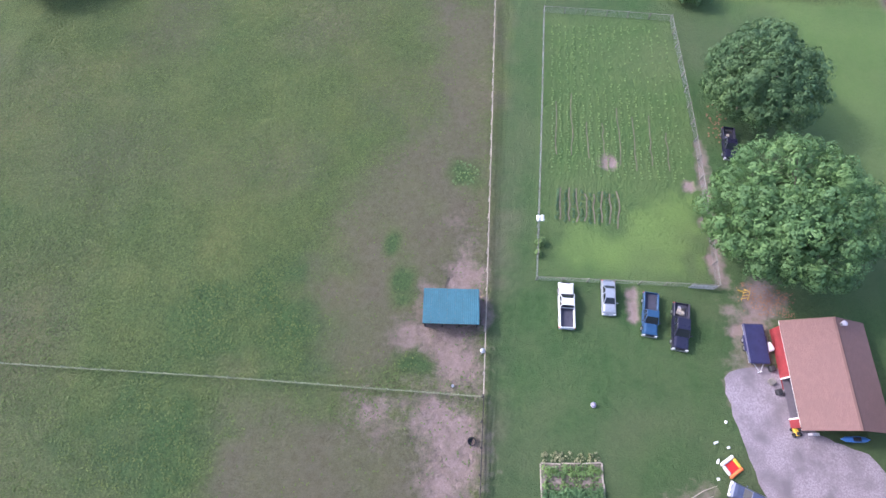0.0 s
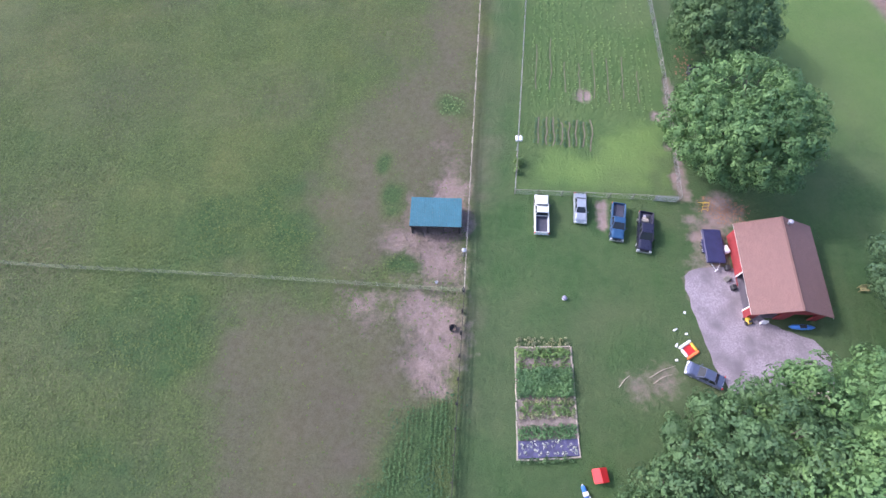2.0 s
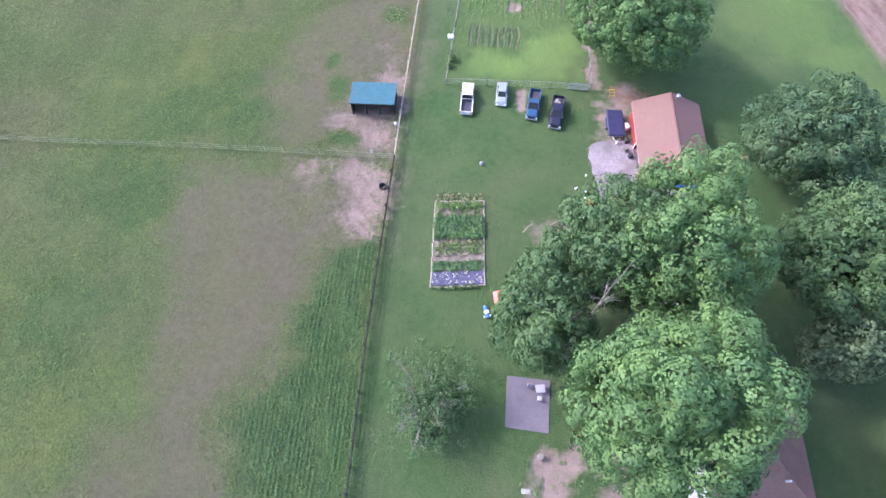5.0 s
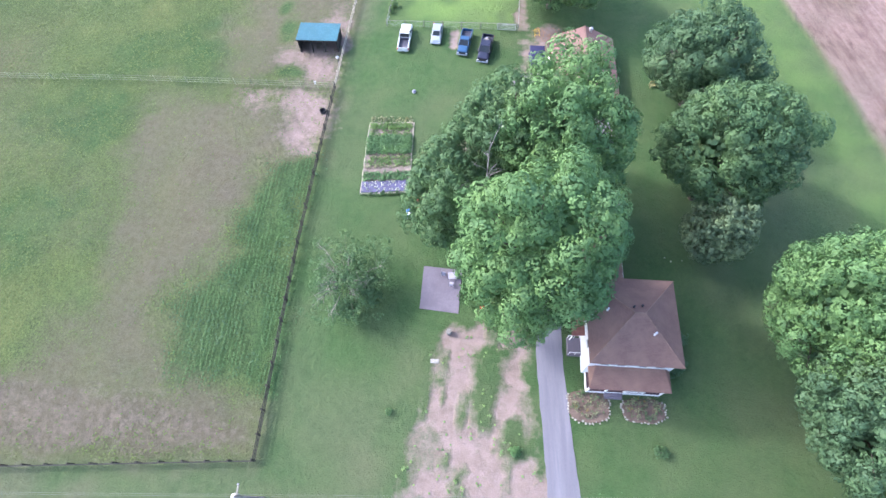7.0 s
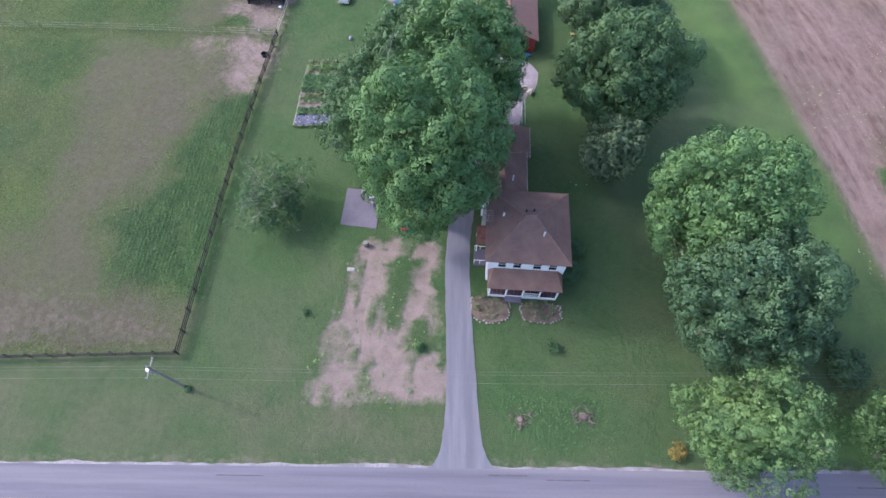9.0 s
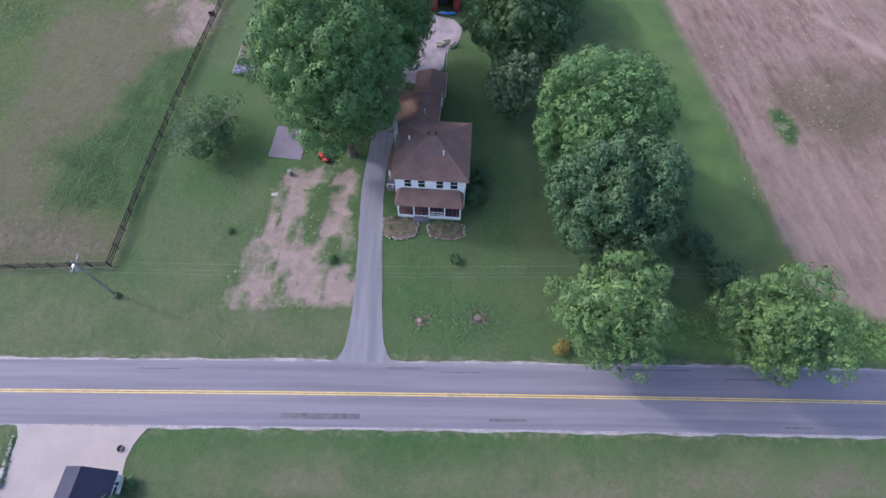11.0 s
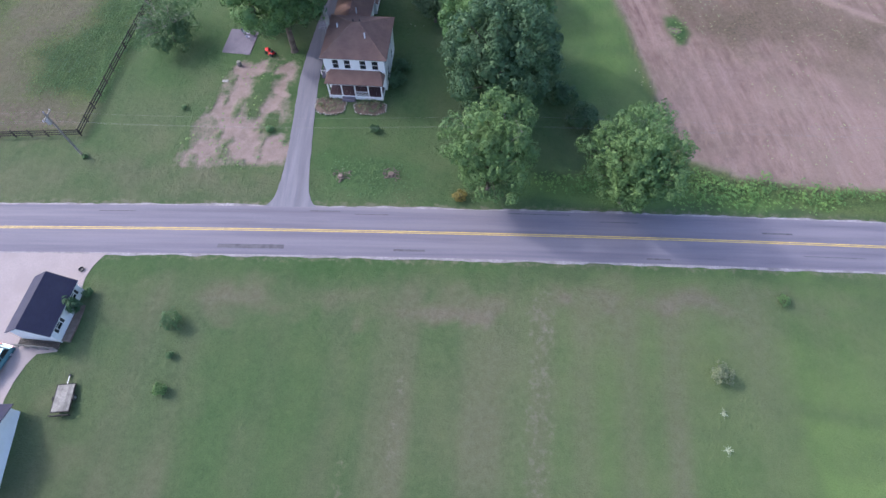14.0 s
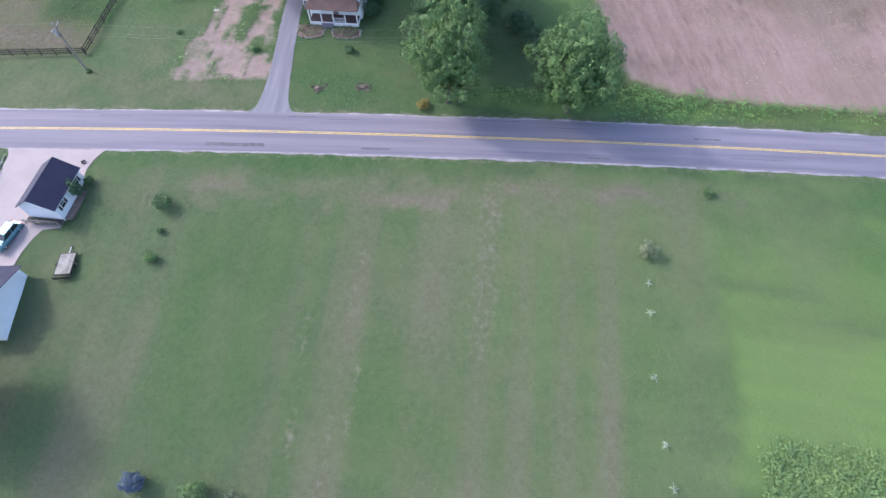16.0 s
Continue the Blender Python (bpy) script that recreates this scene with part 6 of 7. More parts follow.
pasture_tufts()
weed_rows()
WEED_BAND = [(69, -50.8), (79, -49.6), (90, -47.4), (101, -47.3), (114, -46.0), (129, -43.8), (150, -41.5), (150, -43.8), (129, -46.0), (118, -47.2), (109.7, -49.0), (96, -50.8), (79, -52.4), (70, -53.2)]
scatter("roadside_weeds", "bright green rank weeds between road verge and ploughed field", "weeds", WEED_BAND, 9.0, 0.34, "leaf_lime", 304, 0.17, 0.35, 0.3, least=6)
scatter("standing_crop", "dense light green standing crop", "crops", [(104.7, -97), (140, -92), (140, -125), (106, -125)], 16.0, 0.22, "leaf_weed", 305, 0.24, 0.4, 0.2, least=4)
scatter("clover_patch", "dark green clover patch round two stumps", "weeds", CLOVER, 6.0, 0.16, "leaf_mid", 306, 0.11, 0.25, 0.03, 2.5)
scatter("field_weeds", "green weed patch standing in the ploughed field", "weeds", KITE, 5.0, 0.24, "crop", 307, 0.18, 0.5, 0.12, 0.9)
scatter("stubble", "dry straw stubble and clods on the ploughed field", "stubble", [(85, -42), (80, -6), (95, 10), (125, 6), (140, -36), (110, -44)], 0.7, 0.22, "leaf_straw", 312, 0.12, 0.12, 0.03, 6)
scatter("plot_weeds", "weeds sprouting in the bare garden plot", "weeds", PLOT, 1.1, 0.26, "leaf_weed", 308, 0.16, 0.4, 0.08, 2.5)


# ---- shrubs and small plants ----
def bush(label, x, y, r, high, mat, seed, leaf=0.16, cover=1.0, name="bush", flat=0.9):
    rng = random.Random(seed)
    t = thing(name, label, "bush", x, y)
    cs, rs = crown_lobes(rng, r, r, 0.05, high, max(0.18, r * 0.3), 0.3)
    part("foliage", leaf_mesh("foliage", cs, rs, M[mat], seed, leaf, cover, out=(0, 0, high * 0.4)), None, t)
    st = Shape()
    for c in rng.sample(cs, min(6, len(cs))):
        st.tube([(0, 0, -0.05), (c[0] * 0.4, c[1] * 0.4, c[2] * 0.6), c], [0.04, 0.03, 0.01], 5)
    part("stems", st, M["bark"], t)
    return t


def flower_spike(x, y, seed):
    rng = random.Random(seed)
    t = thing("ornamental_grass", "pale feathery clump of ornamental grass on the lawn", "plant", x, y, group="lawn clumps")
    s = Shape()
    for k in range(22):
        a, d, h = rng.uniform(0, 6.28), rng.uniform(0.2, 0.75), rng.uniform(0.3, 0.7)
        s.tube([(0, 0, -0.02), (d * 0.5 * math.cos(a), d * 0.5 * math.sin(a), h), (d * math.cos(a), d * math.sin(a), h * 0.7)], [0.02, 0.03, 0.01], 4)
    part("blades", s, M["plume"], t)


bush("small dark green sapling on the south lawn", 27.6, -77.4, 1.25, 1.9, "leaf_mid", 401, cover=0.55)
bush("little rounded green bush on the south lawn", 28.6, -81.3, 0.42, 0.8, "leaf_mid", 402, cover=0.6)
bush("small rounded green bush on the south lawn", 28.8, -85.2, 0.75, 1.2, "leaf_pale", 403)
bush("young blue spruce on the south lawn", 36.8, -110.6, 1.15, 2.2, "leaf_blue", 404)
bush("young light green tree on the south lawn", 43.8, -110.6, 1.3, 2.4, "leaf_pale", 405, cover=0.7)
bush("small grey-green shrub on the south lawn", 47.8, -110.6, 0.9, 1.6, "leaf_grey", 406, cover=0.6)
bush("low green roadside bush on the south lawn", 100.6, -64.2, 0.75, 0.8, "leaf_pale", 407, cover=0.6)
bush("straw-coloured fading round bush on the lawn", 92.0, -74.6, 1.25, 1.9, "leaf_grey", 408, cover=0.5)
bush("golden yellow shrub under the roadside tree", 59.4, -55.6, 0.95, 1.1, "leaf_gold", 409, cover=0.6)
bush("dark shrub against the east wall of the house", 47.6, -37.0, 1.3, 2.0, "leaf_dark", 410)
bush("dark vine-like shrub beside the house wall", 47.8, -34.0, 1.2, 1.6, "leaf_dark", 411)
bush("round clipped tree against the garage wall", 15.3, -77.4, 0.85, 2.9, "leaf_dark", 412)
bush("small green shrub by the garage corner", 15.9, -75.3, 0.55, 1.1, "leaf_mid", 413)
bush("dark scrubby bush on the fence line", 75.5, -40.5, 2.3, 2.2, "leaf_dark", 414, 0.24)
bush("dark scrubby bush on the hedge line", 78.5, -44.5, 2.2, 1.9, "leaf_dark", 415, 0.24)
bush("dark scrubby bush beneath the tall trees", 72.0, -36.5, 2.0, 2.2, "leaf_dark", 416, 0.24)
bush("small green sapling on the west lawn", 17.2, -45.6, 0.38, 0.45, "leaf_mid", 417, cover=0.5)
bush("small green shrub on the front lawn", 46.0, -46.2, 0.7, 0.9, "leaf_mid", 418)
scatter("weed_clump", "low green weed patch beside the pasture fence", "weeds", [(-4.2, 25.2), (-1.4, 24.8), (-0.8, 27.6), (-3.4, 28.4)], 5.0, 0.22, "leaf_weed", 311, 0.15, 0.3, 0.05)
bush("leafy weed clump on the garden fence", 7.2, 17.2, 0.6, 1.1, "leaf_weed", 420)
bush("leafy weed clump on the garden fence post", 7.0, 15.8, 0.45, 0.9, "leaf_weed", 421)
bush("dark weed clump at the foot of the utility pole", 6.3, -55.8, 0.4, 0.4, "leaf_mid", 426)
scatter("leaf_litter", "rusty brown fallen leaves under the maple", "leaf litter", [(29.5, 12.2), (31.5, 11.0), (35.5, 10.6), (36, 13.5), (31, 14.5)], 26.0, 0.14, "leaf_litter", 309, 0.12, 0.3, 0.02, least=5)
scatter("leaf_litter", "rusty brown fallen leaves beneath the shade tree", "leaf litter", [(28.8, 36), (30.6, 33), (31.6, 36), (30.0, 41)], 4.0, 0.2, "leaf_litter", 310, 0.16, 0.35, 0.03)
bush("bright green leafy clump in the bare garden plot", 31.0, -48.0, 0.6, 0.6, "leaf_bright", 427)
scatter("white_flowers", "thin row of white flowers under the conifer", "flowers", [(46.2, -25.0), (49.6, -24.6), (50.2, -23.4), (46.4, -23.6)], 3.0, 0.16, "flower_white", 428, 0.1, 0.4, 0.15, least=6)
bush("small bush by the tree shadows", 24.6, -13.2, 0.7, 0.9, "leaf_mid", 422)
for n, (x, y) in enumerate(((92.2, -78.7), (92.5, -82.6), (93.0, -90.5), (94.2, -97.8), (95.1, -102.2))):
    flower_spike(x, y, 430 + n)


# ---- flower beds before the porch ----
def flower_bed(cx, cy, rx, ry, seed):
    rng = random.Random(seed)
    t = thing("flower_bed", "stone-edged flower bed of dry stalks and pale flowers", "flower bed", cx, cy, 4, "porch flower beds")
    ring = []
    for k in range(40):
        ca, sa = math.cos(2 * math.pi * k / 40), math.sin(2 * math.pi * k / 40)
        q = (abs(ca) ** 3 + abs(sa) ** 3) ** (-1 / 3) * rng.uniform(0.95, 1.04)
        ring.append((rx * ca * q, ry * sa * q * (1 if sa < 0 else 0.75)))
    part("soil", Shape().add([(x, y, -0.1) for x, y in ring] + [(x * 0.97, y * 0.97, 0.1) for x, y in ring], [tuple(range(40, 80))] + [(k, (k + 1) % 40, 40 + (k + 1) % 40, 40 + k) for k in range(40)]), M["bed_earth"], t)
    bm = bmesh.new()
    bmesh.ops.create_icosphere(bm, subdivisions=1, radius=0.125)
    for v in bm.verts:
        v.co *= rng.uniform(0.8, 1.2)
    me = bpy.data.meshes.new("stone")
    bm.to_mesh(me)
    bm.free()
    me.materials.append(M["edge_stone"])
    for k in range(40):
        if math.sin(2 * math.pi * k / 40) < 0.7 and rng.random() < 0.88:
            x, y = ring[k]
            piece("stone", me, pose(x * rng.uniform(0.97, 1.05), y * rng.uniform(0.97, 1.05), 0.08, rng.uniform(0, 360), 0, rng.uniform(0, 360)) @ Matrix.Diagonal((rng.uniform(0.8, 1.5), rng.uniform(0.8, 1.3), rng.uniform(0.6, 1.0), 1)), t)
    for mat, n, name in (("leaf_straw", 30, "dry_plants"), ("leaf_mid", 30, "green_plants"), ("leaf_grey", 22, "grey_plants"), ("leaf_gold", 3, "faded_flowers")):
        cs = [(rx * 0.85 * math.sqrt(u) * math.cos(a), ry * 0.8 * math.sqrt(u) * math.sin(a), rng.uniform(0.15, 0.4)) for u, a in ((rng.random(), rng.uniform(0, 6.28)) for _ in range(n))]
        part(name, leaf_mesh(name, cs, [rng.uniform(0.12, 0.28) for _ in cs], M[mat], seed + n, 0.13, 0.5), None, t)["kind"] = "stuff"


flower_bed(38.5, -42.2, 2.25, 1.95, 501)
flower_bed(44.4, -42.0, 2.35, 1.5, 502)


# ---- yard clutter ----
def round_tub(name, label, x, y, r, h, mat, group=""):
    n = 20
    prof = [(r * 0.86, 0), (r, h), (r * 0.93, h), (r * 0.8, 0.06)]
    v = [(q * math.cos(a), q * math.sin(a), z) for q, z in prof for a in (2 * math.pi * k / n for k in range(n))]
    f = [(j * n + k, j * n + (k + 1) % n, (j + 1) * n + (k + 1) % n, (j + 1) * n + k) for j in range(3) for k in range(n)] + [tuple(range(3 * n, 4 * n))]
    return single(name, Shape().add(v, f), M[mat], label, "tub", x, y, 0, group)


round_tub("water_tub", "round black rubber water tub beside the fence", 0.9, -6.0, 0.45, 0.5, "black_p")
round_tub("bucket", "small white plastic bucket by the cross fence", -1.6, -0.6, 0.16, 0.35, "white_p")
ball = bmesh.new()
bmesh.ops.create_uvsphere(ball, u_segments=20, v_segments=12, radius=0.29)
ball_me = bpy.data.meshes.new("ball")
ball.to_mesh(ball_me)
ball.free()
ball_me.materials.append(M["ball_vinyl"])
ball_me.shade_smooth()
bl = tagged(new("yard_ball", ball_me), "large pale play ball lying on the lawn", "ball")
bl.matrix_basis = pose(13.3, -1.1, float(gz(13.3, -1.1)) + 0.28)
part("stripe", Shape().tube([(0, 0, -0.04), (0, 0, 0.04)], [0.295, 0.295], 24), M["white_p"], bl)


def bird_house():
    t = thing("bird_house", "white bird house cluster on a tall metal pole", "bird house", 6.8, 19.4, 8, size=0.8)
    part("pole", Shape().tube([(0, 0, -0.2), (0, 0, 3.1)], [0.05, 0.04], 8), M["metal"], t)
    for x, y in ((-0.3, -0.22), (0.3, -0.22), (-0.3, 0.25), (0.3, 0.25)):
        b = part("nest_box", Shape().soft(x - 0.22, x + 0.22, y - 0.17, y + 0.17, 3.0, 3.35, 0.03), M["white_p"], t)
        part("lid", Shape().prism([(x - 0.26, 3.35), (x + 0.26, 3.35), (x, 3.52)], y - 0.2, y + 0.2), M["trim"], b)
    part("arm", Shape().box(-0.4, 0.4, -0.03, 0.03, 2.95, 3.0).box(-0.03, 0.03, -0.35, 0.35, 2.94, 2.99), M["metal"], t)


def feed_post():
    # plain disc on a post by the fence, its use not known; gives no light
    t = thing("post_light", "round pale metal disc on a wooden post", "yard light", 1.25, 3.2)
    part("post", Shape().tube([(0, 0, -0.2), (0, 0, 1.75)], [0.09, 0.08], 8), M["greywood"], t)
    part("disc", Shape().tube([(0, 0, 1.72), (0, 0, 1.78), (0, 0, 1.9)], [0.26, 0.28, 0.13], 18), M["metal"], t)


def play_mat():
    t = thing("inflatable_pool", "orange, yellow and white inflatable paddling pool on the grass", "paddling pool", 27.0, -5.7, 38)
    s = Shape()
    a = 0.85
    s.soft(-a, a, -a, -a + 0.35, 0, 0.32, 0.12)
    part("rim", s, M["orange"], t)
    part("rim", Shape().soft(-a, a, a - 0.35, a, 0, 0.32, 0.12), M["white_p"], t)
    part("side", Shape().soft(-a, -a + 0.35, -a + 0.35, a - 0.35, 0, 0.32, 0.12), M["white_p"], t)
    part("side", Shape().soft(a - 0.35, a, -a + 0.35, a - 0.35, 0, 0.32, 0.12), M["yellow_p"], t)
    part("floor", Shape().soft(-a + 0.33, a - 0.33, -a + 0.33, a - 0.33, 0.02, 0.08, 0.02), M["red"], t)


def red_slide():
    t = thing("toy_playhouse", "bright red plastic toy playhouse tipped on the lawn", "toy", 17.1, -19.6, 14, size=0.82)
    part("body", Shape().soft(-0.8, 0.8, -0.75, 0.75, 0, 0.85, 0.12), M["red"], t)
    part("roof", Shape().prism([(-0.92, 0.86), (0.92, 0.86), (0.0, 1.3)], -0.85, 0.85), M["red"], t)
    part("panel", Shape().soft(-0.25, 0.25, -0.8, -0.72, 0.1, 0.6, 0.03), M["white_p"], t)


def blue_toy():
    t = thing("ride_on_toy", "blue plastic ride-on toy lying on the lawn", "toy", 15.7, -21.4, 20)
    part("body", Shape().soft(-0.22, 0.22, -0.75, 0.75, 0.12, 0.4, 0.1), M["blue_p"], t)
    part("seat", Shape().soft(-0.3, 0.3, -0.25, 0.15, 0.4, 0.5, 0.04), M["white_p"], t)
    for x, y in ((-0.35, -0.5), (0.35, -0.5), (0, 0.7)):
        part("wheel", Shape().tube([(x - 0.06, y, 0.15), (x + 0.06, y, 0.15)], [0.15, 0.15], 12), M["white_p"], t)


def swing_frame():
    t = thing("climbing_frame", "yellow metal climbing frame beside the tree", "climbing frame", 30.3, 12.9, 12, size=0.62)
    for x in (-0.6, 0.6):
        part("rail", Shape().tube([(x, -1.1, 0), (x, 0, 1.5), (x, 1.0, 0)], [0.06, 0.06, 0.06], 6), M["yellow_p"], t)
    for y, z in ((-0.8, 0.4), (-0.4, 0.95), (0, 1.5), (0.5, 0.75)):
        part("rung", Shape().tube([(-0.6, y, z), (0.6, y, z)], [0.05, 0.05], 6), M["yellow_p"], t)


def patio_set():
    x, y = 22.2, -29.4
    base = float(gz(x, y)) + 0.08
    t = thing("patio_table", "small grey metal patio table on the concrete slab", "table", x, y, 10, z=base, size=0.85)
    part("tabletop", Shape().soft(-0.6, 0.6, -0.5, 0.5, 0.69, 0.74, 0.02), M["grey_p"], t)
    for a in (-0.5, 0.5):
        for b in (-0.4, 0.4):
            part("leg", Shape().tube([(a, b, 0), (a, b, 0.7)], [0.03, 0.03], 6), M["grey_p"], t)
    chair = thing("patio_chair", "grey plastic patio chair beside the table", "chair", x, y - 1.0, 0, "patio chairs", z=base)
    part("seat", Shape().soft(-0.24, 0.24, -0.24, 0.24, 0.4, 0.45, 0.02), M["grey_p"], chair)
    part("backrest", Shape().soft(-0.24, 0.24, -0.28, -0.23, 0.45, 0.9, 0.02), M["grey_p"], chair)
    for a in (-0.2, 0.2):
        for b in (-0.2, 0.2):
            part("leg", Shape().tube([(a, b, 0), (a, b, 0.41)], [0.025, 0.025], 6), M["grey_p"], chair)
    for dx, dy, r in ((-1.1, 0.2, -95),):
        copy_thing(chair, pose(x + dx, y + dy, base, 0, 0, r))


def litter():
    rng = random.Random(77)
    for n, (x, y) in enumerate(((26.9, -1.4), (25.6, -3.6), (26.9, -3.9), (25.7, -5.4), (25.6, -7.0))):
        s = Shape().soft(-0.15, 0.15, -0.11, 0.13, 0, 0.16, 0.04)
        if n % 2:
            s.soft(-0.1, 0.3, -0.05, 0.1, 0.1, 0.3, 0.04)
        single("plastic_crate", s, M["white_p"], "small white plastic container lying on the grass", "container", x, y, rng.uniform(0, 90), "white containers")
    for n, (x, y, turn, mat, label) in enumerate(((32.2, 4.6, 10, "black_p", "dark plastic bin by the barn wall"), (32.0, 3.2, 40, "greywood", "grey wooden crate by the barn wall"), (32.6, 2.2, 15, "black_p", "black tyre-sized tub by the barn wall"))):
        single("storage_bin", Shape().soft(-0.3, 0.3, -0.3, 0.3, 0, 0.6, 0.08), M[mat], label, "bin", x, y, turn)
    sh = Shape()
    sh.soft(-0.7, 0.7, -0.5, 0.5, 0, 0.7, 0.15)
    single("covered_pile", sh, M["white_p"], "pile under a white sheet by the barn wall", "covered pile", 31.9, 6.8, 25)
    kayak = thing("kayak", "blue kayak lying along the barn's south wall", "kayak", 39.6, -1.8, 94)
    part("hull", Shape().tube([(0, -1.5, 0.25), (0, -1.0, 0.25), (0, 0, 0.25), (0, 1.0, 0.25), (0, 1.5, 0.25)], [0.03, 0.26, 0.33, 0.26, 0.03], 12), M["blue_p"], kayak, smooth=True)
    part("cockpit", Shape().soft(-0.2, 0.2, -0.4, 0.4, 0.5, 0.6, 0.05), M["black_p"], kayak)
    yt = thing("garden_tractor", "yellow toy tractor at the barn corner", "toy tractor", 33.75, -1.7, 20, size=0.8)
    part("body", Shape().soft(-0.3, 0.3, -0.5, 0.5, 0.2, 0.6, 0.08), M["yellow_p"], yt)
    part("seat", Shape().soft(-0.2, 0.2, -0.4, 0.0, 0.6, 0.85, 0.06), M["black_p"], yt)
    for x in (-0.4, 0.4):
        for y, r in ((-0.3, 0.3), (0.4, 0.2)):
            part("wheel", Shape().tube([(x - 0.08, y, r), (x + 0.08, y, r)], [r, r], 12), M["rubber"], yt)
    rack = thing("white_rack", "white metal rack standing before the barn", "rack", 35.4, -1.75, 4, size=0.6)
    for x in (-0.5, 0.5):
        part("upright", Shape().box(x - 0.04, x + 0.04, -0.2, 0.2, 0, 1.4), M["white_p"], rack)
    for z in (0.3, 0.8, 1.3):
        part("shelf", Shape().box(-0.5, 0.5, -0.22, 0.22, z, z + 0.04), M["white_p"], rack)
    for n, (x, y) in enumerate(((39.3, -9.4), (40.3, -8.6), (41.3, -9.2))):
        single("firewood_pile", Shape().soft(-0.5, 0.5, -0.4, 0.4, 0, 0.5, 0.1).tube([(-0.6, 0.1, 0.55), (0.5, -0.1, 0.6)], [0.12, 0.12], 7), M["palewood"], "stacked cut firewood on the gravel", "firewood", x, y, 30 * n, "firewood piles")
    single("ladder", Shape().box(-0.25, -0.2, -2.2, 2.2, 0.02, 0.08).box(0.2, 0.25, -2.2, 2.2, 0.02, 0.08), M["metal"], "metal ladder lying behind the house", "ladder", 40.6, -12.6, 4)
    # stumps
    for x, y, r in ((42.8, -54.4, 0.5), (49.6, -53.2, 0.55)):
        st = thing("stump", "grey rotting stump with dry roots around it", "stump", x, y, group="lawn stumps")
        part("wood", Shape().tube([(0, 0, -0.1), (0, 0, 0.05), (0, 0, 0.22)], [r * 1.2, r * 0.8, r * 0.7], 11), M["bark"], st)
        part("cut_face", Shape().tube([(0, 0, 0.222), (0, 0, 0.235)], [r * 0.5, r * 0.46], 11), M["rootwood"], st)
        for k in range(30):
            a, d, q, n = rng.uniform(0, 6.28), rng.uniform(0.2, 1.25), rng.uniform(0, 6.28), rng.uniform(0.3, 0.7)
            px, py = d * math.cos(a), d * math.sin(a)
            part("root", Shape().tube([(px, py, 0.03), (px + n * 0.5 * math.cos(q), py + n * 0.5 * math.sin(q), 0.16), (px + n * math.cos(q), py + n * math.sin(q), 0.05)], [0.07, 0.06, 0.03], 5), M["rootwood"], st)
    for n, (x0, y0, x1, y1) in enumerate(((19.3, -10.6, 20.5, -9.2), (22.6, -9.2, 25.5, -7.6), (23.0, -9.8, 25.0, -8.6))):
        z0, z1 = float(gz(x0, y0)), float(gz(x1, y1))
        ob = new("fallen_branch", Shape().tube([(x0, y0, z0 + 0.04), ((x0 + x1) / 2, (y0 + y1) / 2 + 0.2, (z0 + z1) / 2 + 0.14), (x1, y1, z1 + 0.03)], [0.05, 0.045, 0.02], 6).mesh("fallen_branch", M["palewood"]))
        tagged(ob, "pale fallen branch lying on worn ground", "branch", "fallen branches")
    single("stepping_stone", Shape().soft(-0.5, 0.5, -0.25, 0.25, -0.05, 0.12, 0.08), M["stone"], "flat pale stone at the garden plot corner", "stone", 21.4, -39.6, 5)
    mower = thing("riding_mower", "red riding mower parked beneath the maple", "mower", 26.7, -33.2, 60)
    part("bonnet", Shape().soft(-0.28, 0.28, 0.1, 0.95, 0.35, 0.8, 0.1), M["red"], mower)
    part("mower_deck", Shape().soft(-0.5, 0.5, -0.5, 0.2, 0.12, 0.32, 0.06), M["red"], mower)
    part("rear_body", Shape().soft(-0.32, 0.32, -0.75, -0.05, 0.3, 0.6, 0.08), M["red"], mower)
    part("seat", Shape().soft(-0.22, 0.22, -0.55, -0.1, 0.6, 0.7, 0.04).soft(-0.22, 0.22, -0.62, -0.5, 0.6, 1.0, 0.04), M["black_p"], mower)
    part("steering_wheel", Shape().tube([(0, 0.12, 0.8), (0, 0.02, 0.98), (0, 0.0, 1.0)], [0.02, 0.02, 0.17], 12), M["black_p"], mower)
    for wx in (-0.42, 0.42):
        for wy, r in ((0.7, 0.2), (-0.5, 0.27)):
            part("wheel", Shape().tube([(wx - 0.09, wy, r), (wx + 0.09, wy, r)], [r, r], 14), M["rubber"], mower)
    bench = thing("garden_bench", "small weathered yellowish bench under the tree edge", "bench", 47.4, 3.6, 10)
    for wy in (-0.2, 0.0, 0.2):
        part("seat_slat", Shape().soft(-0.6, 0.6, wy - 0.08, wy + 0.08, 0.42, 0.46, 0.01), M["benchwood"], bench)
    for wz in (0.62, 0.82):
        part("back_slat", Shape().soft(-0.6, 0.6, 0.3, 0.34, wz - 0.06, wz + 0.06, 0.01), M["benchwood"], bench)
    for wx in (-0.55, 0.55):
        part("leg", Shape().soft(wx - 0.04, wx + 0.04, -0.26, -0.18, 0, 0.42, 0.01), M["benchwood"], bench)
        part("back_leg", Shape().soft(wx - 0.04, wx + 0.04, 0.22, 0.3, 0, 0.9, 0.01), M["benchwood"], bench)
    round_tub("planter", "small dark planter at the edge of the concrete apron", 13.4, -72.3, 0.34, 0.22, "black_p")
    edge = thing("stone_border", "dark stone border with low plants beside the apron", "garden border", 2.3, -75.0, 0)
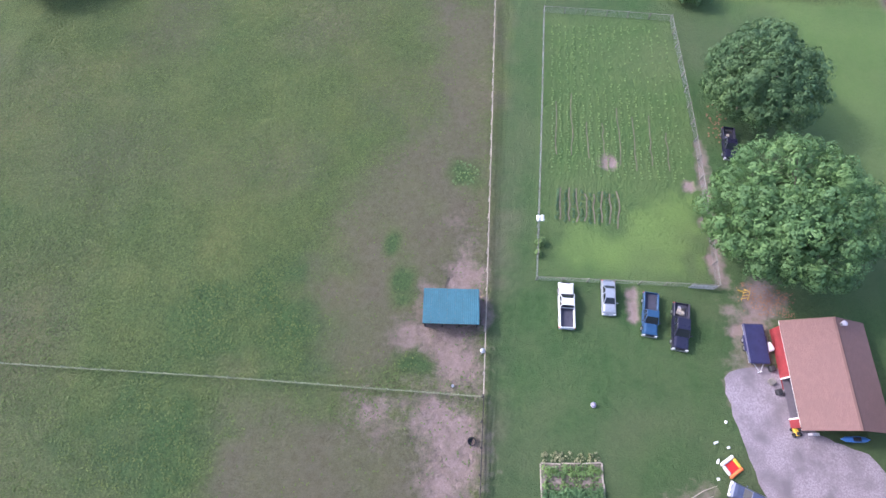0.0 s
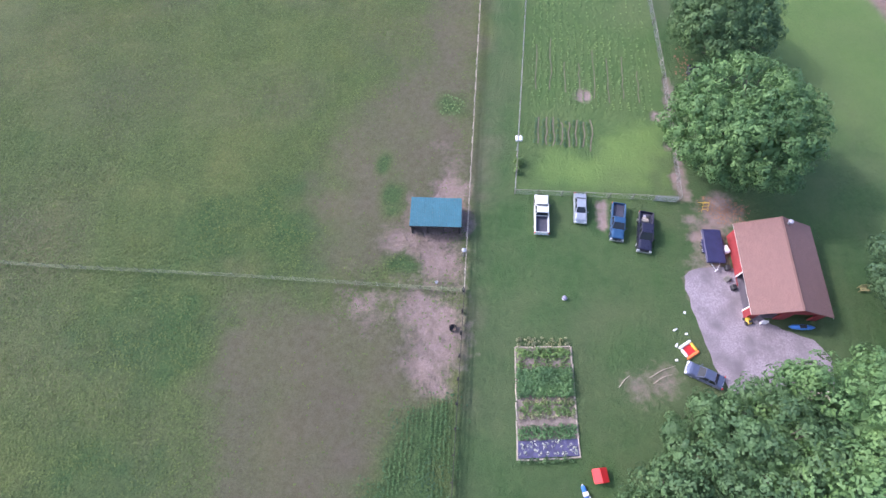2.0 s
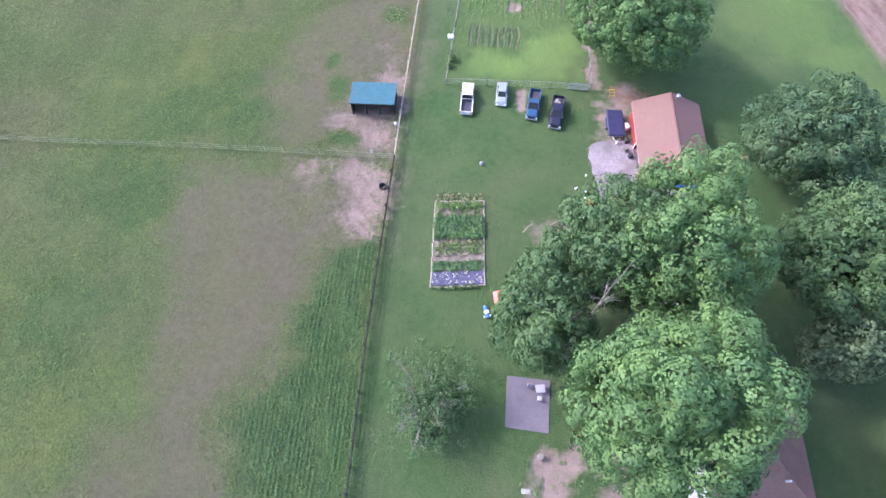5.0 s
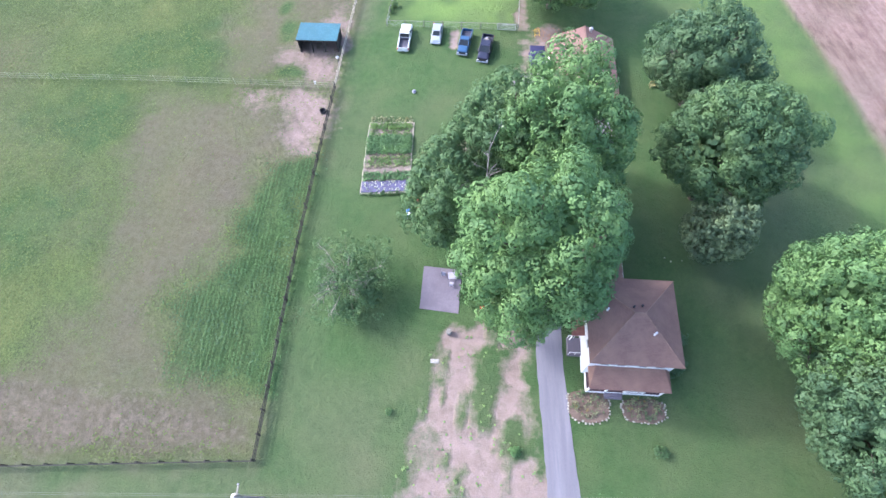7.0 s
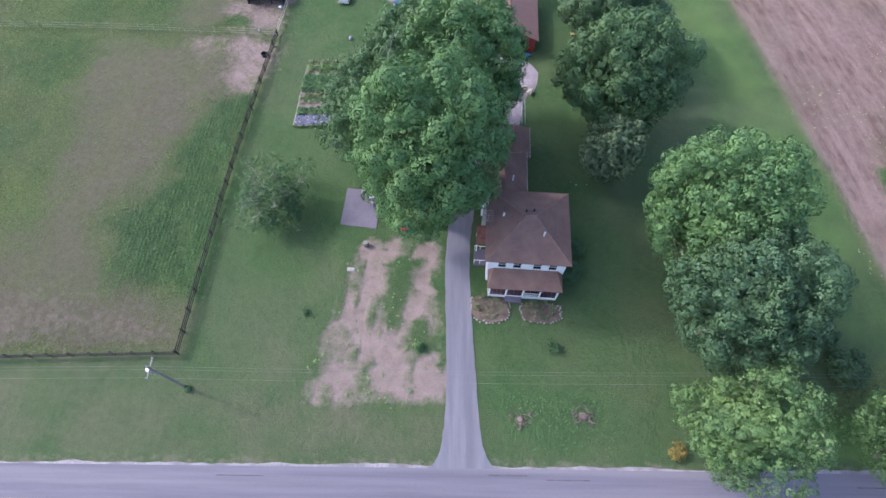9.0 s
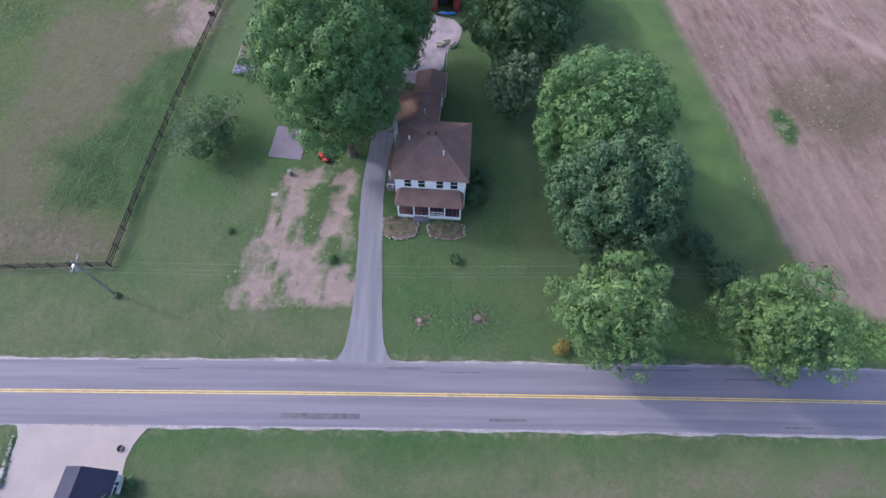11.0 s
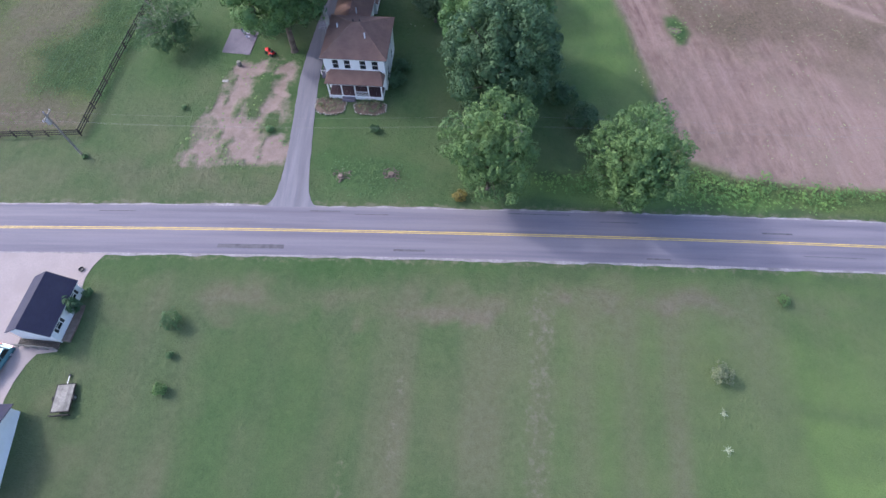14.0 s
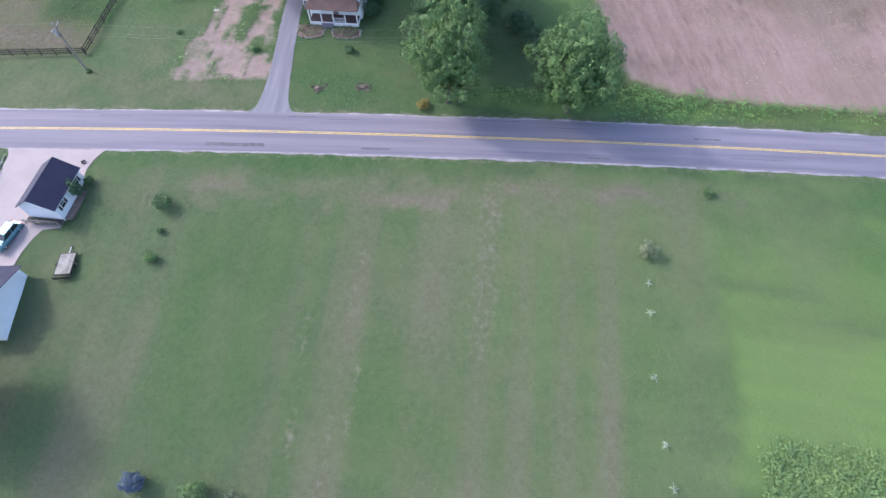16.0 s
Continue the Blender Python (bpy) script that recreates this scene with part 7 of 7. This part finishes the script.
    for k in range(13):
        u = k / 12
        ex, ey = 1.2 + 1.0 * u - 2.3, -72.6 - 4.8 * u + 75.0
        s = 0.16 + 0.08 * rng.random()
        part("stone", Shape().soft(-s, s, -s * 0.9, s * 1.1, -0.1, 0.2, 0.07, pose(ex, ey, 0, 0, 0, rng.uniform(0, 90))), M["stone"], edge)
    cs = [(0.55 - 0.9 + rng.uniform(-0.35, 0.35) + 1.0 * u - 0.6, 2.4 - 4.8 * u, 0.15) for u in [rng.random() for _ in range(30)]]
    part("plants", leaf_mesh("plants", cs, [rng.uniform(0.12, 0.25) for _ in cs], M["leaf_dark"], 888, 0.14, 0.6), None, edge)["kind"] = "stuff"
    single("dark_barrel", Shape().tube([(0, 0, 0), (0, 0, 0.4), (0, 0, 0.8)], [0.3, 0.34, 0.3], 14), M["greywood"], "weathered barrel by the patio", "barrel", 22.6, -36.2)


bird_house()
feed_post()
play_mat()
red_slide()
blue_toy()
swing_frame()
patio_set()
litter()


# ---- utility poles and wires ----
def utility_pole(x, y, label, h=8.4):
    t = thing("utility_pole", label, "utility pole", x, y, 7, "utility poles")
    part("mast", Shape().tube([(0, 0, -0.3), (0, 0, h)], [0.16, 0.11], 10), M["greywood"], t)
    part("crossarm", Shape().box(-0.06, 0.06, -1.1, 1.1, h - 0.7, h - 0.55), M["greywood"], t)
    for yy in (-1.0, 0.0, 1.0):
        z = h - 0.55 if yy else h
        part("insulator", Shape().tube([(0, yy, z), (0, yy, z + 0.1), (0, yy, z + 0.22)], [0.06, 0.07, 0.03], 8), M["grey_p"], t)
    part("transformer", Shape().tube([(-0.4, 0, h - 2.0), (-0.4, 0, h - 1.95), (-0.4, 0, h - 1.1), (-0.4, 0, h - 1.0)], [0.22, 0.3, 0.3, 0.2], 14), M["metal"], t, "grey transformer can")
    part("bracket", Shape().box(-0.7, 0.1, -0.05, 0.05, h - 1.5, h - 1.4), M["metal"], t)
    return t


POLES = [(-50.0, -62.0), (5.75, -55.6), (64.0, -48.8), (190.0, -34.0)]
for px, py in POLES:
    utility_pole(px, py, "weathered wooden utility pole with grey transformer and crossarm")
for (ax, ay), (bx, by) in zip(POLES, POLES[1:]):
    az, bz = float(gz(ax, ay)), float(gz(bx, by))
    for off, h in ((-1.0, 8.05), (0.0, 8.6), (0.2, 6.6)):
        pts = []
        for k in range(17):
            u = k / 16
            pts.append((ax + (bx - ax) * u, ay + (by - ay) * u + off, az + (bz - az) * u + h - 0.8 * 4 * u * (1 - u)))
        ob = new("power_line", Shape().tube(pts, [0.008] * 17, 5).mesh("power_line", M["wire"]))
        tagged(ob, "thin grey overhead wire between utility poles", "wire", "overhead wires")


# ---- fences ----
def boards(length, high, thick):
    return Shape().box(0, length, -thick / 2, thick / 2, -high / 2, high / 2)


def fence(name, label, line, mat, heights, spacing=2.45, post=0.065, tall=1.35, board=(0.14, 0.04), cap=False):
    x0, y0 = line[0]
    t = thing(name, label, "fence", x0, y0, kind="", z=0.0)
    t.matrix_basis = pose(x0, y0, 0)
    post_me = Shape().soft(-post, post, -post, post, -0.4, tall, 0.015).mesh("post", M[mat])
    rails = {}
    rng = random.Random(len(line) * 7 + int(abs(x0) * 10))
    for (ax, ay), (bx, by) in zip(line, line[1:]):
        d = math.hypot(bx - ax, by - ay)
        n = max(1, round(d / spacing))
        turn = math.degrees(math.atan2(by - ay, bx - ax))
        for i in range(n + 1 if (bx, by) == line[-1] else n):
            x, y = ax + (bx - ax) * i / n, ay + (by - ay) * i / n
            z = float(gz(x, y))
            piece("post", post_me, pose(x - x0, y - y0, z, rng.uniform(-1.5, 1.5), rng.uniform(-1.5, 1.5), turn), t)
            if i < n:
                u, v = ax + (bx - ax) * (i + 1) / n, ay + (by - ay) * (i + 1) / n
                zz = float(gz(u, v))
                run = math.hypot(u - x, v - y)
                key = round(run, 2)
                if key not in rails:
                    rails[key] = boards(run - 0.02, *board).mesh("rail", M[mat])
                for h in heights:
                    piece("rail", rails[key], pose(x - x0, y - y0, z + h + rng.uniform(-0.02, 0.02), 0, math.degrees(math.atan2(z - zz, run)), turn) @ pose(0, post + 0.022, 0), t)


CORNER = (1.65, -1.4)
fence("pasture_fence", "dark three-rail board fence along the pasture", [CORNER, (2.55, -27.0), (3.95, -52.2)], "darkwood", (0.45, 0.85, 1.25), post=0.085, board=(0.17, 0.045))
fence("pasture_fence", "dark three-rail board fence at the pasture's south end", [(3.95, -52.2), (-20.0, -55.6), (-62.0, -61.5)], "darkwood", (0.45, 0.85, 1.25), post=0.085, board=(0.17, 0.045))
fence("pasture_fence", "pale weathered rail fence along the mown lane", [(-0.75, 59.0), (0.6, 25.0), CORNER], "palewood", (0.7, 1.2), board=(0.1, 0.07), post=0.055)
fence("cross_fence", "pale mossy three-rail fence overgrown with pasture grass", [(1.55, -1.4), (-26.0, -2.1), (-74.0, -3.8)], "moss_rail", (0.35, 0.78, 1.2), board=(0.055, 0.03), post=0.045)


def garden_fence():
    pts = [(6.9, 12.5), (27.4, 13.4), (26.9, 34.0), (25.8, 56.8), (6.9, 57.7), (6.9, 12.5)]
    t = thing("garden_fence", "wire mesh garden fence on weathered wooden posts", "fence", *pts[0], z=0.0)
    x0, y0 = pts[0]
    post_me = Shape().soft(-0.06, 0.06, -0.06, 0.06, -0.3, 1.3, 0.015).mesh("post", M["greywood"])
    for (ax, ay), (bx, by) in zip(pts, pts[1:]):
        d = math.hypot(bx - ax, by - ay)
        n = round(d / 3.0)
        for i in range(n):
            p = [(ax + (bx - ax) * k / n, ay + (by - ay) * k / n) for k in (i, i + 1)]
            z = [float(gz(*q)) for q in p]
            piece("post", post_me, pose(p[0][0] - x0, p[0][1] - y0, z[0]), t)
            s = Shape()
            for h in (0.1, 0.35, 0.6, 0.85, 1.1):
                s.tube([(p[0][0] - x0, p[0][1] - y0, z[0] + h), (p[1][0] - x0, p[1][1] - y0, z[1] + h)], [0.007, 0.007], 4)
            for k in range(1, 12):
                a, b, c = [p[0][m] + (p[1][m] - p[0][m]) * k / 12 - (x0, y0)[m] for m in (0, 1)] + [z[0] + (z[1] - z[0]) * k / 12]
                s.tube([(a, b, c + 0.05), (a, b, c + 1.12)], [0.005, 0.005], 4)
            part("mesh_panel", s, M["metal"], t)
            part("top_rail", Shape().tube([(p[0][0] - x0, p[0][1] - y0, z[0] + 1.18), (p[1][0] - x0, p[1][1] - y0, z[1] + 1.18)], [0.03, 0.03], 6), M["greywood"], t)


garden_fence()
gate = thing("gate", "grey tubular metal gate leaning in the garden fence", "gate", 25.6, 13.15, 2)
part("gate_frame", Shape().tube([(-1.4, 0, 0.2), (1.4, 0, 0.2)], [0.045, 0.045], 6).tube([(-1.4, 0, 1.2), (1.4, 0, 1.2)], [0.045, 0.045], 6).tube([(-1.4, 0, 0.1), (-1.4, 0, 1.25)], [0.045, 0.045], 6).tube([(1.4, 0, 0.1), (1.4, 0, 1.25)], [0.045, 0.045], 6), M["metal"], gate)
for hh in (0.45, 0.7, 0.95):
    part("gate_bar", Shape().tube([(-1.4, 0, hh), (1.4, 0, hh)], [0.03, 0.03], 6), M["metal"], gate)
